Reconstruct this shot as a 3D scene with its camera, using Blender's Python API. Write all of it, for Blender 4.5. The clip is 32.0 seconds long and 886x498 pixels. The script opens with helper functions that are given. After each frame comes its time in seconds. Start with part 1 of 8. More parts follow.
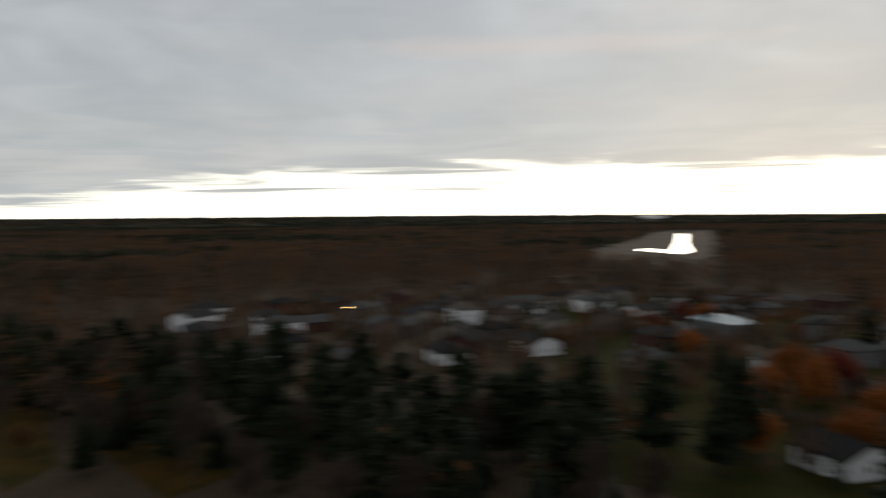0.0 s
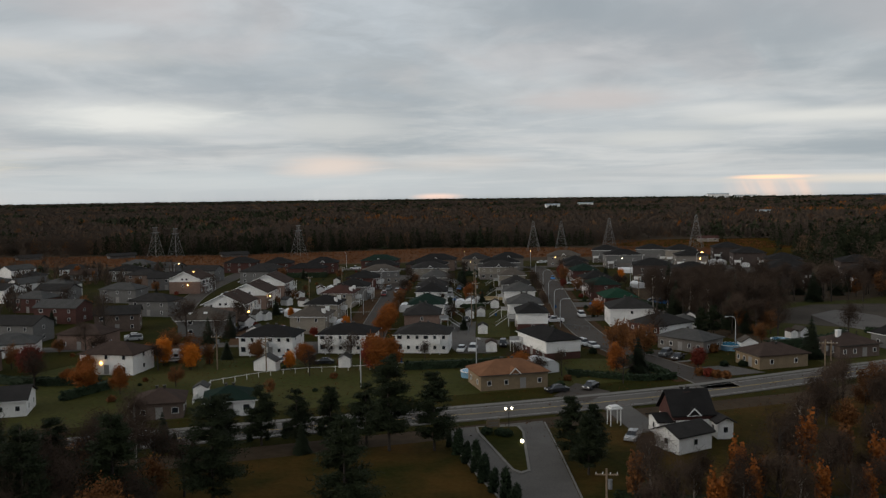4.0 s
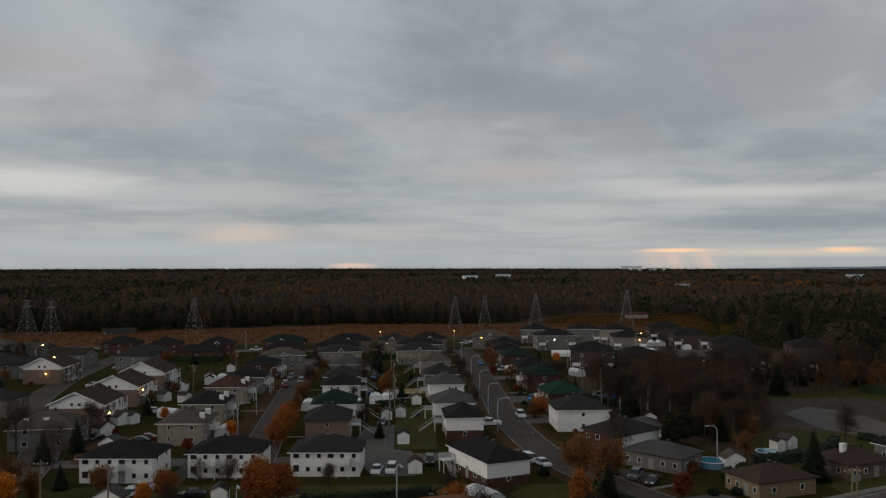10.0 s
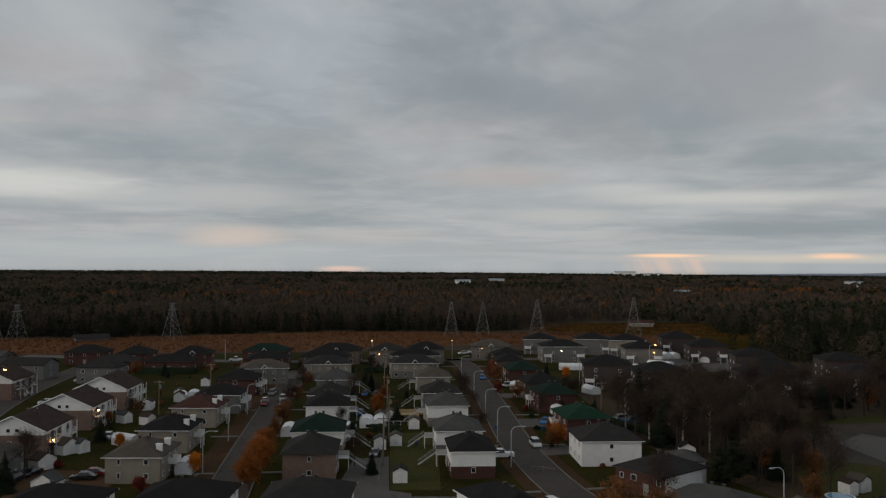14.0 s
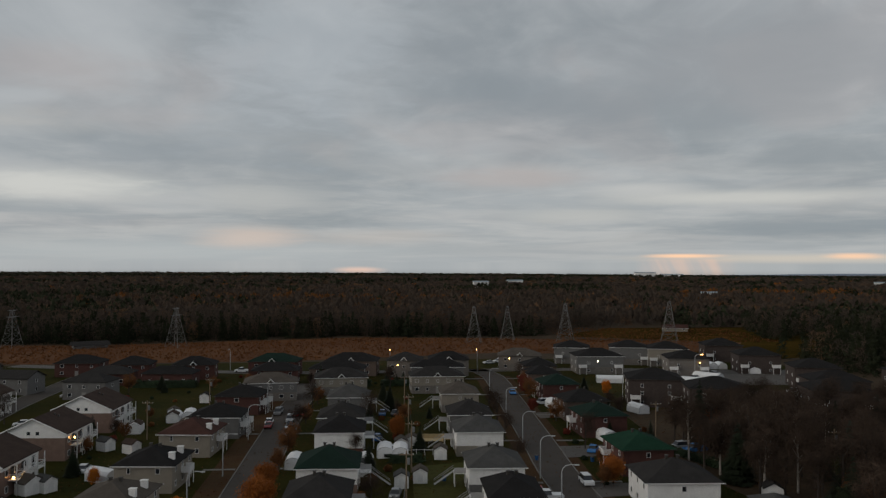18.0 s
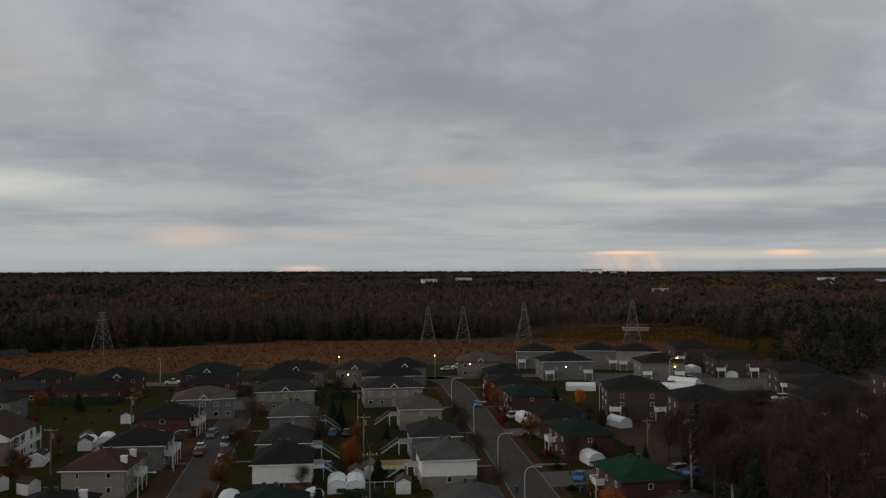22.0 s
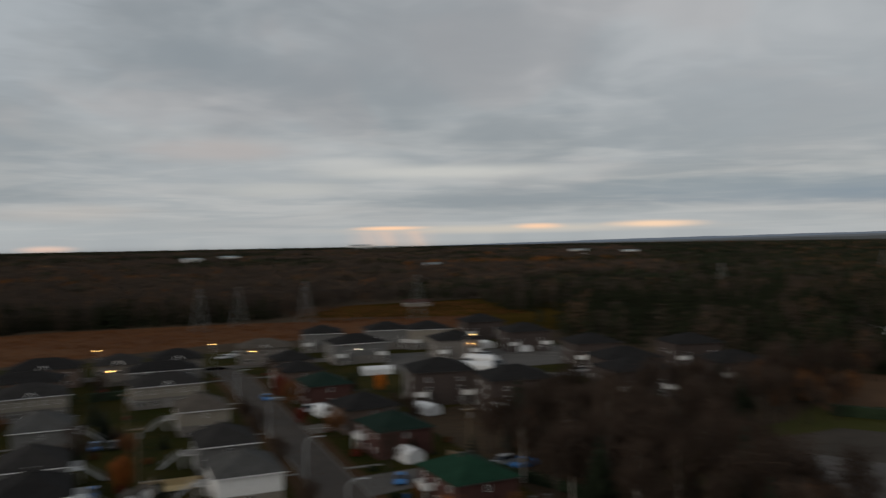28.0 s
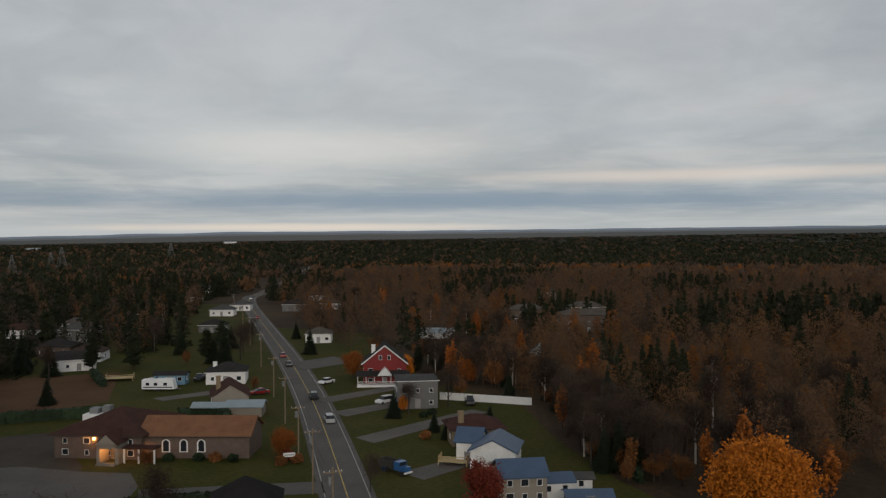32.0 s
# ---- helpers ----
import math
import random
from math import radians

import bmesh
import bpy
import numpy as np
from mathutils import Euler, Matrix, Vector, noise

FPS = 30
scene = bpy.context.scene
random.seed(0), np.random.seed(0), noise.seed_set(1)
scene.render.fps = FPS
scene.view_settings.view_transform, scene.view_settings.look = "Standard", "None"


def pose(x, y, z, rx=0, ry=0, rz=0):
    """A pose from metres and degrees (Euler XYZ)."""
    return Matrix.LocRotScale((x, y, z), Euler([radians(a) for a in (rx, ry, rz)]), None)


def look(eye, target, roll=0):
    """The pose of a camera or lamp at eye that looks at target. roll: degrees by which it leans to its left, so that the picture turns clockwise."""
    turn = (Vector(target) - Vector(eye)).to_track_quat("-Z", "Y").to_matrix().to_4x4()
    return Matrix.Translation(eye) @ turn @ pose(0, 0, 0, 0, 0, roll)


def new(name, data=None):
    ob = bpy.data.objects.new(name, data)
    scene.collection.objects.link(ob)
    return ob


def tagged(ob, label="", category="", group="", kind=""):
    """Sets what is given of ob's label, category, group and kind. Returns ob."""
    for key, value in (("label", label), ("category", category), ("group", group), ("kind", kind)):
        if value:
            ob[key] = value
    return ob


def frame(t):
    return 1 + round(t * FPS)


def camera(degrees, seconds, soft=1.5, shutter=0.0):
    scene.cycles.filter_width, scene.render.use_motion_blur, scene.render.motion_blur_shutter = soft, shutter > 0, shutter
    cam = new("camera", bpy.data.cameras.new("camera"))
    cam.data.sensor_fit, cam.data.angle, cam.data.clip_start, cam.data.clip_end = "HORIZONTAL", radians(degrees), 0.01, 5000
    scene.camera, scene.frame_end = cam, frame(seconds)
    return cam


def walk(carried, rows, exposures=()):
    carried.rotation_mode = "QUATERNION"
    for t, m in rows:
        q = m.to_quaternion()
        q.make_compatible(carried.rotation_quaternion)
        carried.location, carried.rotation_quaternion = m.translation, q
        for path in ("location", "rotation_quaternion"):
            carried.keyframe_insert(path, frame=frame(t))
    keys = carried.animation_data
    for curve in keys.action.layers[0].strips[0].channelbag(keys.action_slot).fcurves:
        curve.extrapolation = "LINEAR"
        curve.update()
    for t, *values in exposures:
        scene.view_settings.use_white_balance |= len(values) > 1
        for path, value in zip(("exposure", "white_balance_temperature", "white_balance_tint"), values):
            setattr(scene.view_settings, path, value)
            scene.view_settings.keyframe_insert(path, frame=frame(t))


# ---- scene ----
cam = camera(55.0, 32.0, soft=1.3, shutter=0.5)
PATH = [
    (0, (-2.61, -39.29, 38.76), (-72.74, -110.46, 34.63), -0.60),
    (0.2, (-2.09, -39.11, 38.79), (-85.61, -93.93, 34.59), -0.81),
    (0.4, (-1.57, -38.92, 38.82), (-94.91, -74.55, 34.54), -1.01),
    (0.6, (-1.08, -38.73, 38.86), (-99.85, -53.73, 34.45), -1.18),
    (0.8, (-0.60, -38.53, 38.90), (-100.27, -31.99, 34.24), -1.32),
    (1, (-0.13, -38.35, 38.95), (-95.98, -10.29, 34.00), -1.41),
    (1.5, (0.99, -37.96, 39.06), (-66.17, 35.93, 33.50), -1.49),
    (2, (2.15, -37.70, 39.02), (-36.13, 54.51, 33.25), -1.15),
    (2.5, (2.56, -37.78, 38.89), (-21.48, 59.12, 33.20), -0.99),
    (3, (2.72, -37.82, 38.72), (-12.43, 60.90, 33.60), -1.01),
    (3.1, (2.73, -37.70, 38.78), (-11.50, 61.10, 27.70), -0.98),
    (3.2, (2.74, -37.55, 38.84), (-10.50, 61.30, 26.50), -0.95),
    (3.3, (2.75, -37.38, 38.90), (-9.60, 61.50, 27.95), -0.92),
    (3.4, (2.76, -37.20, 38.97), (-8.70, 61.75, 29.34), -0.88),
    (3.5, (2.77, -37.03, 39.03), (-7.89, 62.00, 30.14), -0.84),
    (4.5, (2.40, -32.30, 39.65), (-5.80, 67.20, 33.00), -0.88),
    (5.5, (1.85, -25.59, 40.23), (-3.79, 74.24, 41.46), -0.91),
    (6, (1.42, -21.95, 40.27), (-4.67, 77.02, 53.22), -0.92),
    (6.5, (1.22, -18.35, 40.38), (-4.39, 81.44, 43.81), -0.83),
    (7, (1.09, -14.71, 40.52), (-3.49, 84.89, 48.21), -0.66),
    (8, (0.49, -7.36, 40.54), (-1.86, 92.61, 41.51), -0.50),
    (9, (-0.00, 0.00, 40.38), (-0.00, 100.00, 41.27), -0.36),
    (10, (-0.57, 7.58, 40.42), (0.59, 107.57, 41.50), -0.13),
    (11, (-1.12, 15.16, 40.54), (-0.77, 115.16, 41.74), 0.01),
    (12, (-1.71, 22.75, 40.53), (-0.27, 122.73, 41.83), 0.18),
    (13, (-2.38, 30.44, 40.42), (-0.89, 130.42, 41.88), 0.28),
    (14, (-3.01, 37.65, 40.26), (-0.79, 137.62, 41.78), 0.31),
    (15, (-3.56, 45.08, 40.39), (-3.41, 145.07, 41.89), 0.35),
    (15.5, (-3.90, 48.62, 40.43), (-4.70, 148.60, 41.98), 0.40),
    (17.5, (-5.15, 63.36, 40.62), (-5.16, 163.35, 42.20), 0.21),
    (18, (-5.53, 67.24, 40.57), (-5.12, 167.22, 42.18), 0.18),
    (19, (-6.21, 74.83, 40.55), (-4.54, 174.81, 42.12), 0.08),
    (20, (-6.94, 81.78, 40.56), (-3.63, 181.72, 42.10), -0.02),
    (21, (-7.65, 88.29, 40.59), (-2.55, 188.15, 42.03), -0.11),
    (22, (-8.33, 94.48, 40.57), (-1.53, 194.23, 41.94), -0.16),
    (23, (-8.85, 100.01, 40.61), (-0.37, 199.64, 41.79), -0.23),
    (24, (-9.31, 104.92, 40.68), (0.73, 204.41, 41.77), -0.31),
    (25, (-9.72, 109.97, 40.67), (1.80, 209.30, 41.58), -0.38),
    (25.5, (-9.87, 112.28, 40.65), (2.35, 211.53, 41.45), -0.35),
    (27.5, (-10.95, 118.18, 40.40), (4.93, 216.91, 39.22), -0.90),
    (28, (-11.50, 118.29, 40.21), (22.02, 212.49, 38.52), -0.99),
    (28.4, (-11.73, 118.20, 40.07), (51.12, 195.95, 37.98), -0.91),
    (28.5, (-11.77, 118.17, 40.04), (57.49, 190.27, 38.01), -0.87),
    (29, (-11.85, 117.88, 39.88), (80.58, 155.99, 37.64), -0.61),
    (29.5, (-11.61, 117.62, 39.72), (85.87, 139.82, 37.63), -0.44),
    (30, (-10.98, 117.33, 39.58), (86.42, 139.87, 37.57), -0.28),
    (30.5, (-10.32, 117.34, 39.47), (86.79, 141.09, 37.43), -0.21),
    (31, (-9.57, 117.29, 39.38), (87.21, 142.40, 37.37), -0.16),
    (31.5, (-8.78, 117.26, 39.36), (87.60, 143.85, 37.39), -0.14),
    (32, (-8.06, 117.34, 39.41), (87.91, 145.37, 37.42), -0.16),
]
EXPOSURES = [(0, 0.25), (0.5, 0.15), (1.0, 0.0), (1.5, -0.2), (2.0, -0.32), (2.6, -0.08), (3.0, 0.25), (3.4, 0.4), (5.5, 0.35), (6.0, 0.25), (6.6, 0.08), (8, -0.05), (10, 0.0), (25, -0.03), (28, 0.0), (29, 0.14), (32, 0.16)]
walk(cam, [(t, look(eye, target, roll)) for t, eye, target, roll in PATH], EXPOSURES)

# ---------------------------------------------------------------- world and light
SUN_AZ, SUN_EL = radians(-112), radians(14)


def node(nt, kind, inputs=(), **props):
    n = nt.nodes.new(kind)
    if "operation" in props:
        n.operation = props["operation"]
        if props.get("use_clamp"):
            n.use_clamp = True
    if "interpolation_type" in props:
        n.interpolation_type = props["interpolation_type"]
    if "blend_type" in props:
        n.data_type, n.blend_type = props["data_type"], props["blend_type"]
    if "attribute_name" in props:
        n.attribute_name = props["attribute_name"]
    if "sky_type" in props:
        n.sky_type, n.sun_disc = props["sky_type"], False
        n.sun_elevation, n.sun_rotation = props["sun_elevation"], props["sun_rotation"]
    for k, v in (inputs.items() if hasattr(inputs, "items") else enumerate(inputs)):
        if v is None:
            continue
        if isinstance(v, bpy.types.NodeSocket):
            nt.links.new(v, n.inputs[k])
        else:
            n.inputs[k].default_value = v
    return n


def calc(nt, op, *args, clamp=False):
    return node(nt, "ShaderNodeMath", args, operation=op, use_clamp=clamp).outputs[0]


def smooth(nt, x, lo, hi):
    n = node(nt, "ShaderNodeMapRange", {0: x, 1: lo, 2: hi, 3: 0.0, 4: 1.0}, interpolation_type="SMOOTHSTEP")
    return n.outputs[0]


def blend(nt, fac, a, b, mode="MIX"):
    n = node(nt, "ShaderNodeMix", data_type="RGBA", blend_type=mode)
    for key, v in ((0, fac), (6, a), (7, b)):
        if isinstance(v, bpy.types.NodeSocket):
            nt.links.new(v, n.inputs[key])
        else:
            n.inputs[key].default_value = v if key == 0 else (*v[:3], 1)
    return n.outputs[2]


def make_world():
    w = bpy.data.worlds.new("overcast_dusk")
    scene.world = w
    w.use_nodes = True
    nt = w.node_tree
    nt.nodes.clear()
    way = node(nt, "ShaderNodeTexCoord").outputs["Generated"]
    sep = node(nt, "ShaderNodeSeparateXYZ", [way])
    x, y, z = sep.outputs
    up = calc(nt, "MAXIMUM", z, 0.0)
    az = calc(nt, "ARCTAN2", x, y)
    rise = calc(nt, "LOGARITHM", calc(nt, "ADD", up, 0.06), math.e)

    def cloud(wide, high, detail, shift, rough=0.5, warp=0.6):
        """Cloud that flattens towards the skyline; wide and high set its grain."""
        v = node(nt, "ShaderNodeCombineXYZ", [calc(nt, "MULTIPLY", az, wide), calc(nt, "MULTIPLY", rise, high), shift]).outputs[0]
        return node(nt, "ShaderNodeTexNoise", {"Vector": v, "Scale": 1.0, "Detail": detail, "Roughness": rough, "Distortion": warp}).outputs[0]

    big = cloud(3.4, 1.5, 3, 3.1)
    fine = cloud(8.0, 4.2, 5, 8.4, 0.56)
    warm = cloud(4.2, 2.2, 3, 14.0)
    streak = cloud(6.0, 7.0, 5, 21.0, 0.55)
    wisp = cloud(18.0, 16.0, 5, 27.0, 0.6)
    mix = calc(nt, "ADD", calc(nt, "MULTIPLY", big, 0.55), calc(nt, "MULTIPLY", fine, 0.45))
    col = blend(nt, smooth(nt, mix, 0.34, 0.66), (0.262, 0.29, 0.312), (0.42, 0.44, 0.455))
    col = blend(nt, calc(nt, "MULTIPLY", smooth(nt, warm, 0.48, 0.66), 0.3), col, (0.41, 0.372, 0.366))
    # paler layers low down
    near = calc(nt, "SUBTRACT", 1.0, smooth(nt, z, 0.03, 0.2))
    col = blend(nt, calc(nt, "MULTIPLY", near, 0.5), col, blend(nt, smooth(nt, streak, 0.36, 0.64), (0.3, 0.335, 0.36), (0.48, 0.485, 0.48)))
    col = blend(nt, calc(nt, "MULTIPLY", calc(nt, "MULTIPLY", near, 0.16), smooth(nt, wisp, 0.45, 0.7)), col, (0.53, 0.53, 0.51))
    skirt = calc(nt, "SUBTRACT", 1.0, smooth(nt, z, 0.002, 0.04))
    col = blend(nt, calc(nt, "MULTIPLY", skirt, 0.5), col, (0.43, 0.455, 0.465))

    # single clouds and breaks: a soft patch at azimuth, height, with its half widths
    edge_a = calc(nt, "SUBTRACT", fine, 0.5)
    edge_b = calc(nt, "ADD", calc(nt, "MULTIPLY", calc(nt, "SUBTRACT", streak, 0.5), 0.6), calc(nt, "MULTIPLY", calc(nt, "SUBTRACT", wisp, 0.5), 0.8))

    def patch(a, h, wa, wh, rgb, amount, ragged=0.5, tilt=0.0):
        da = calc(nt, "DIVIDE", calc(nt, "SUBTRACT", az, radians(a)), radians(wa))
        dh = calc(nt, "ADD", calc(nt, "DIVIDE", calc(nt, "SUBTRACT", z, h), wh), calc(nt, "MULTIPLY", da, tilt))
        r = calc(nt, "SQRT", calc(nt, "ADD", calc(nt, "MULTIPLY", da, da), calc(nt, "MULTIPLY", dh, dh)))
        r = calc(nt, "ADD", r, calc(nt, "ADD", calc(nt, "MULTIPLY", edge_a, ragged * 3.2), calc(nt, "MULTIPLY", edge_b, ragged * 3.2)))
        k = calc(nt, "MULTIPLY", calc(nt, "SUBTRACT", 1.0, smooth(nt, r, 0.15, 1.35)), amount)
        return blend(nt, k, col, rgb)

    for row in (*SKY_NORTH_DARK, *SKY_NORTH_LIGHT, *SKY_SIDES, *SKY_GLOWS):
        col = patch(*row)
    # slanting shafts of light under the brightest break
    shaft = node(nt, "ShaderNodeTexNoise", {"Vector": node(nt, "ShaderNodeCombineXYZ", [calc(nt, "ADD", calc(nt, "MULTIPLY", az, 60.0), calc(nt, "MULTIPLY", z, 30.0)), calc(nt, "MULTIPLY", z, 8.0), 1.0]).outputs[0], "Scale": 1.0, "Detail": 2.0}).outputs[0]
    under = calc(nt, "MULTIPLY", calc(nt, "SUBTRACT", 1.0, smooth(nt, z, 0.003, 0.008)), calc(nt, "SUBTRACT", 1.0, smooth(nt, calc(nt, "ABSOLUTE", calc(nt, "SUBTRACT", az, radians(16.2))), radians(1.6), radians(3.4))))
    col = blend(nt, calc(nt, "MULTIPLY", under, calc(nt, "ADD", 0.16, calc(nt, "MULTIPLY", smooth(nt, shaft, 0.35, 0.7), 0.34))), col, (0.8, 0.55, 0.42))
    # the clear strip under the cloud where the sun has gone down
    west = calc(nt, "COSINE", calc(nt, "SUBTRACT", az, radians(-112)))
    edge = calc(nt, "ADD", calc(nt, "ADD", 0.052, calc(nt, "MULTIPLY", calc(nt, "SUBTRACT", streak, 0.5), 0.07)), calc(nt, "ADD", calc(nt, "ADD", calc(nt, "MULTIPLY", smooth(nt, az, radians(-62), radians(-33)), -0.045), calc(nt, "MULTIPLY", smooth(nt, az, radians(-112), radians(-66)), -0.018)), calc(nt, "MULTIPLY", calc(nt, "SUBTRACT", smooth(nt, az, radians(-168), radians(-140)), 1.0), 0.04)))
    strip = calc(nt, "SUBTRACT", 1.0, smooth(nt, calc(nt, "SUBTRACT", z, edge), -0.006, 0.008))
    bars = node(nt, "ShaderNodeTexNoise", {"Vector": node(nt, "ShaderNodeCombineXYZ", [calc(nt, "MULTIPLY", az, 4.0), calc(nt, "MULTIPLY", z, 150.0), 5.0]).outputs[0], "Scale": 1.0, "Detail": 3.0}).outputs[0]
    strip = calc(nt, "MULTIPLY", strip, calc(nt, "SUBTRACT", 1.0, calc(nt, "MULTIPLY", smooth(nt, bars, 0.56, 0.68), smooth(nt, z, 0.014, 0.03))))
    strip = calc(nt, "MULTIPLY", strip, smooth(nt, west, 0.16, 0.34))
    glow = blend(nt, smooth(nt, az, radians(-118), radians(-75)), (1.25, 1.2, 1.02), (1.02, 0.86, 0.45))
    glow = blend(nt, smooth(nt, az, radians(-70), radians(-40)), glow, (0.86, 0.55, 0.34))
    col = blend(nt, calc(nt, "MULTIPLY", strip, 0.93), col, glow)
    halo = calc(nt, "MULTIPLY", calc(nt, "SUBTRACT", 1.0, smooth(nt, z, 0.05, 0.22)), smooth(nt, west, 0.3, 0.95))
    col = blend(nt, calc(nt, "MULTIPLY", halo, 0.06), col, (0.72, 0.68, 0.6))
    # the mostly unseen upper sky is dimmed so roofs and ground get less light
    dome = calc(nt, "ADD", 1.0, calc(nt, "MULTIPLY", smooth(nt, z, 0.22, 0.7), ZENITH))
    col = blend(nt, 1.0, col, node(nt, "ShaderNodeCombineColor", [dome, dome, dome]).outputs[0], "MULTIPLY")
    col = blend(nt, smooth(nt, z, -0.03, -0.005), (0.03, 0.03, 0.03), col)
    sky = node(nt, "ShaderNodeTexSky", sky_type="NISHITA", sun_disc=False, sun_elevation=SUN_EL, sun_rotation=SUN_AZ)
    a = node(nt, "ShaderNodeBackground", [sky.outputs[0], 0.05])
    a.inputs[1].default_value = 0.004
    b = node(nt, "ShaderNodeBackground", [col, 1.0])
    add = node(nt, "ShaderNodeAddShader", [a.outputs[0], b.outputs[0]])
    node(nt, "ShaderNodeOutputWorld", [add.outputs[0]])


ZENITH = -0.3
# azimuth, height, half widths, colour, amount, raggedness, tilt
SKY_NORTH_DARK = [
    (-0.5, 0.245, 6, 0.032, (0.245, 0.272, 0.295), 0.7, 0.3, 0.5),
    (7.5, 0.185, 8, 0.034, (0.24, 0.27, 0.295), 0.75, 0.3, 0.5),
    (-18.5, 0.12, 9, 0.02, (0.27, 0.3, 0.325), 0.6, 0.3, 0.0),
    (24, 0.115, 7, 0.025, (0.26, 0.285, 0.305), 0.6, 0.3, 0.2),
    (23.5, 0.04, 11, 0.013, (0.25, 0.285, 0.315), 0.85, 0.2, 0.0),
    (-25, 0.058, 6, 0.012, (0.27, 0.31, 0.34), 0.6, 0.3, 0.0),
    (20, 0.225, 12, 0.07, (0.3, 0.312, 0.328), 0.65, 0.3, 0.0),
    (5, 0.015, 9, 0.009, (0.35, 0.375, 0.39), 0.5, 0.3, 0.0),
    (41, 0.13, 13, 0.07, (0.27, 0.3, 0.325), 0.65, 0.35, 0.0),
    (40, 0.045, 14, 0.016, (0.24, 0.285, 0.325), 0.7, 0.2, 0.0),
]
SKY_NORTH_LIGHT = [
    (-8, 0.25, 8, 0.1, (0.47, 0.505, 0.535), 0.5, 0.5, -0.4),
    (-23, 0.275, 7, 0.05, (0.44, 0.465, 0.485), 0.5, 0.3, 0.0),
    (-25, 0.205, 7, 0.028, (0.41, 0.378, 0.375), 0.55, 0.3, 0.0),
    (-25, 0.082, 7, 0.02, (0.62, 0.62, 0.59), 0.85, 0.3, 0.15),
    (-12.5, 0.075, 5, 0.015, (0.5, 0.505, 0.49), 0.55, 0.35, 0.0),
    (-18, 0.013, 16, 0.014, (0.44, 0.475, 0.485), 0.6, 0.2, 0.0),
    (5.2, 0.1, 6, 0.014, (0.47, 0.42, 0.402), 0.6, 0.3, 0.0),
    (9, 0.055, 5, 0.009, (0.51, 0.51, 0.49), 0.6, 0.3, 0.0),
    (20, 0.073, 9, 0.009, (0.58, 0.575, 0.545), 0.75, 0.25, 0.0),
    (13.5, 0.084, 4, 0.009, (0.54, 0.54, 0.525), 0.6, 0.3, 0.0),
]
SKY_SIDES = [
    (-122, 0.2, 48, 0.16, (0.46, 0.475, 0.49), 0.4, 0.3, 0.0),
    (70, 0.22, 40, 0.14, (0.47, 0.48, 0.49), 0.45, 0.2, 0.0),
    (66, 0.098, 12, 0.03, (0.6, 0.59, 0.56), 0.65, 0.2, 0.0),
    (76, 0.037, 36, 0.016, (0.19, 0.25, 0.32), 0.9, 0.12, 0.0),
    (92, 0.064, 16, 0.008, (0.62, 0.54, 0.48), 0.65, 0.15, 0.0),
    (-128, 0.19, 14, 0.012, (0.50, 0.45, 0.43), 0.5, 0.4, 0.0),
    (-92, 0.10, 20, 0.03, (0.27, 0.34, 0.37), 0.6, 0.4, 0.0),
    (-66, 0.10, 14, 0.022, (0.62, 0.56, 0.48), 0.6, 0.4, 0.0),
    (-33, 0.15, 10, 0.016, (0.52, 0.5, 0.47), 0.5, 0.4, 0.0),
]
SKY_GLOWS = [
    (-50, 0.04, 15, 0.03, (0.95, 0.8, 0.52), 0.8, 0.3, 0.0),
    (-12.5, 0.028, 3.6, 0.013, (0.64, 0.53, 0.46), 0.7, 0.25, 0.0),
    (-4, 0.03, 5, 0.01, (0.53, 0.49, 0.455), 0.5, 0.3, 0.0),
    (-5.4, -0.009, 1.7, 0.004, (0.82, 0.58, 0.47), 0.8, 0.2, 0.0),
    (24, 0.006, 12, 0.0055, (0.6, 0.545, 0.47), 0.8, 0.15, 0.0),
    (16, 0.0085, 2.5, 0.0026, (1.05, 0.66, 0.42), 0.95, 0.12, 0.0),
    (26, 0.0085, 1.7, 0.0035, (1.0, 0.64, 0.42), 0.85, 0.12, 0.0),
    (33.5, 0.009, 3.2, 0.0045, (0.98, 0.68, 0.46), 0.85, 0.15, 0.0),
    (64, 0.006, 16, 0.005, (0.74, 0.63, 0.52), 0.65, 0.2, 0.0),
]
make_world()
sun = new("sun", bpy.data.lights.new("sun", "SUN"))
sun.data.energy, sun.data.angle, sun.data.color = 0.9, radians(40), (1.0, 0.9, 0.78)
sun.matrix_world = look((math.sin(SUN_AZ) * 100, math.cos(SUN_AZ) * 100, math.tan(radians(15)) * 100), (0, 0, 0))

# ---------------------------------------------------------------- materials
MATS = {}


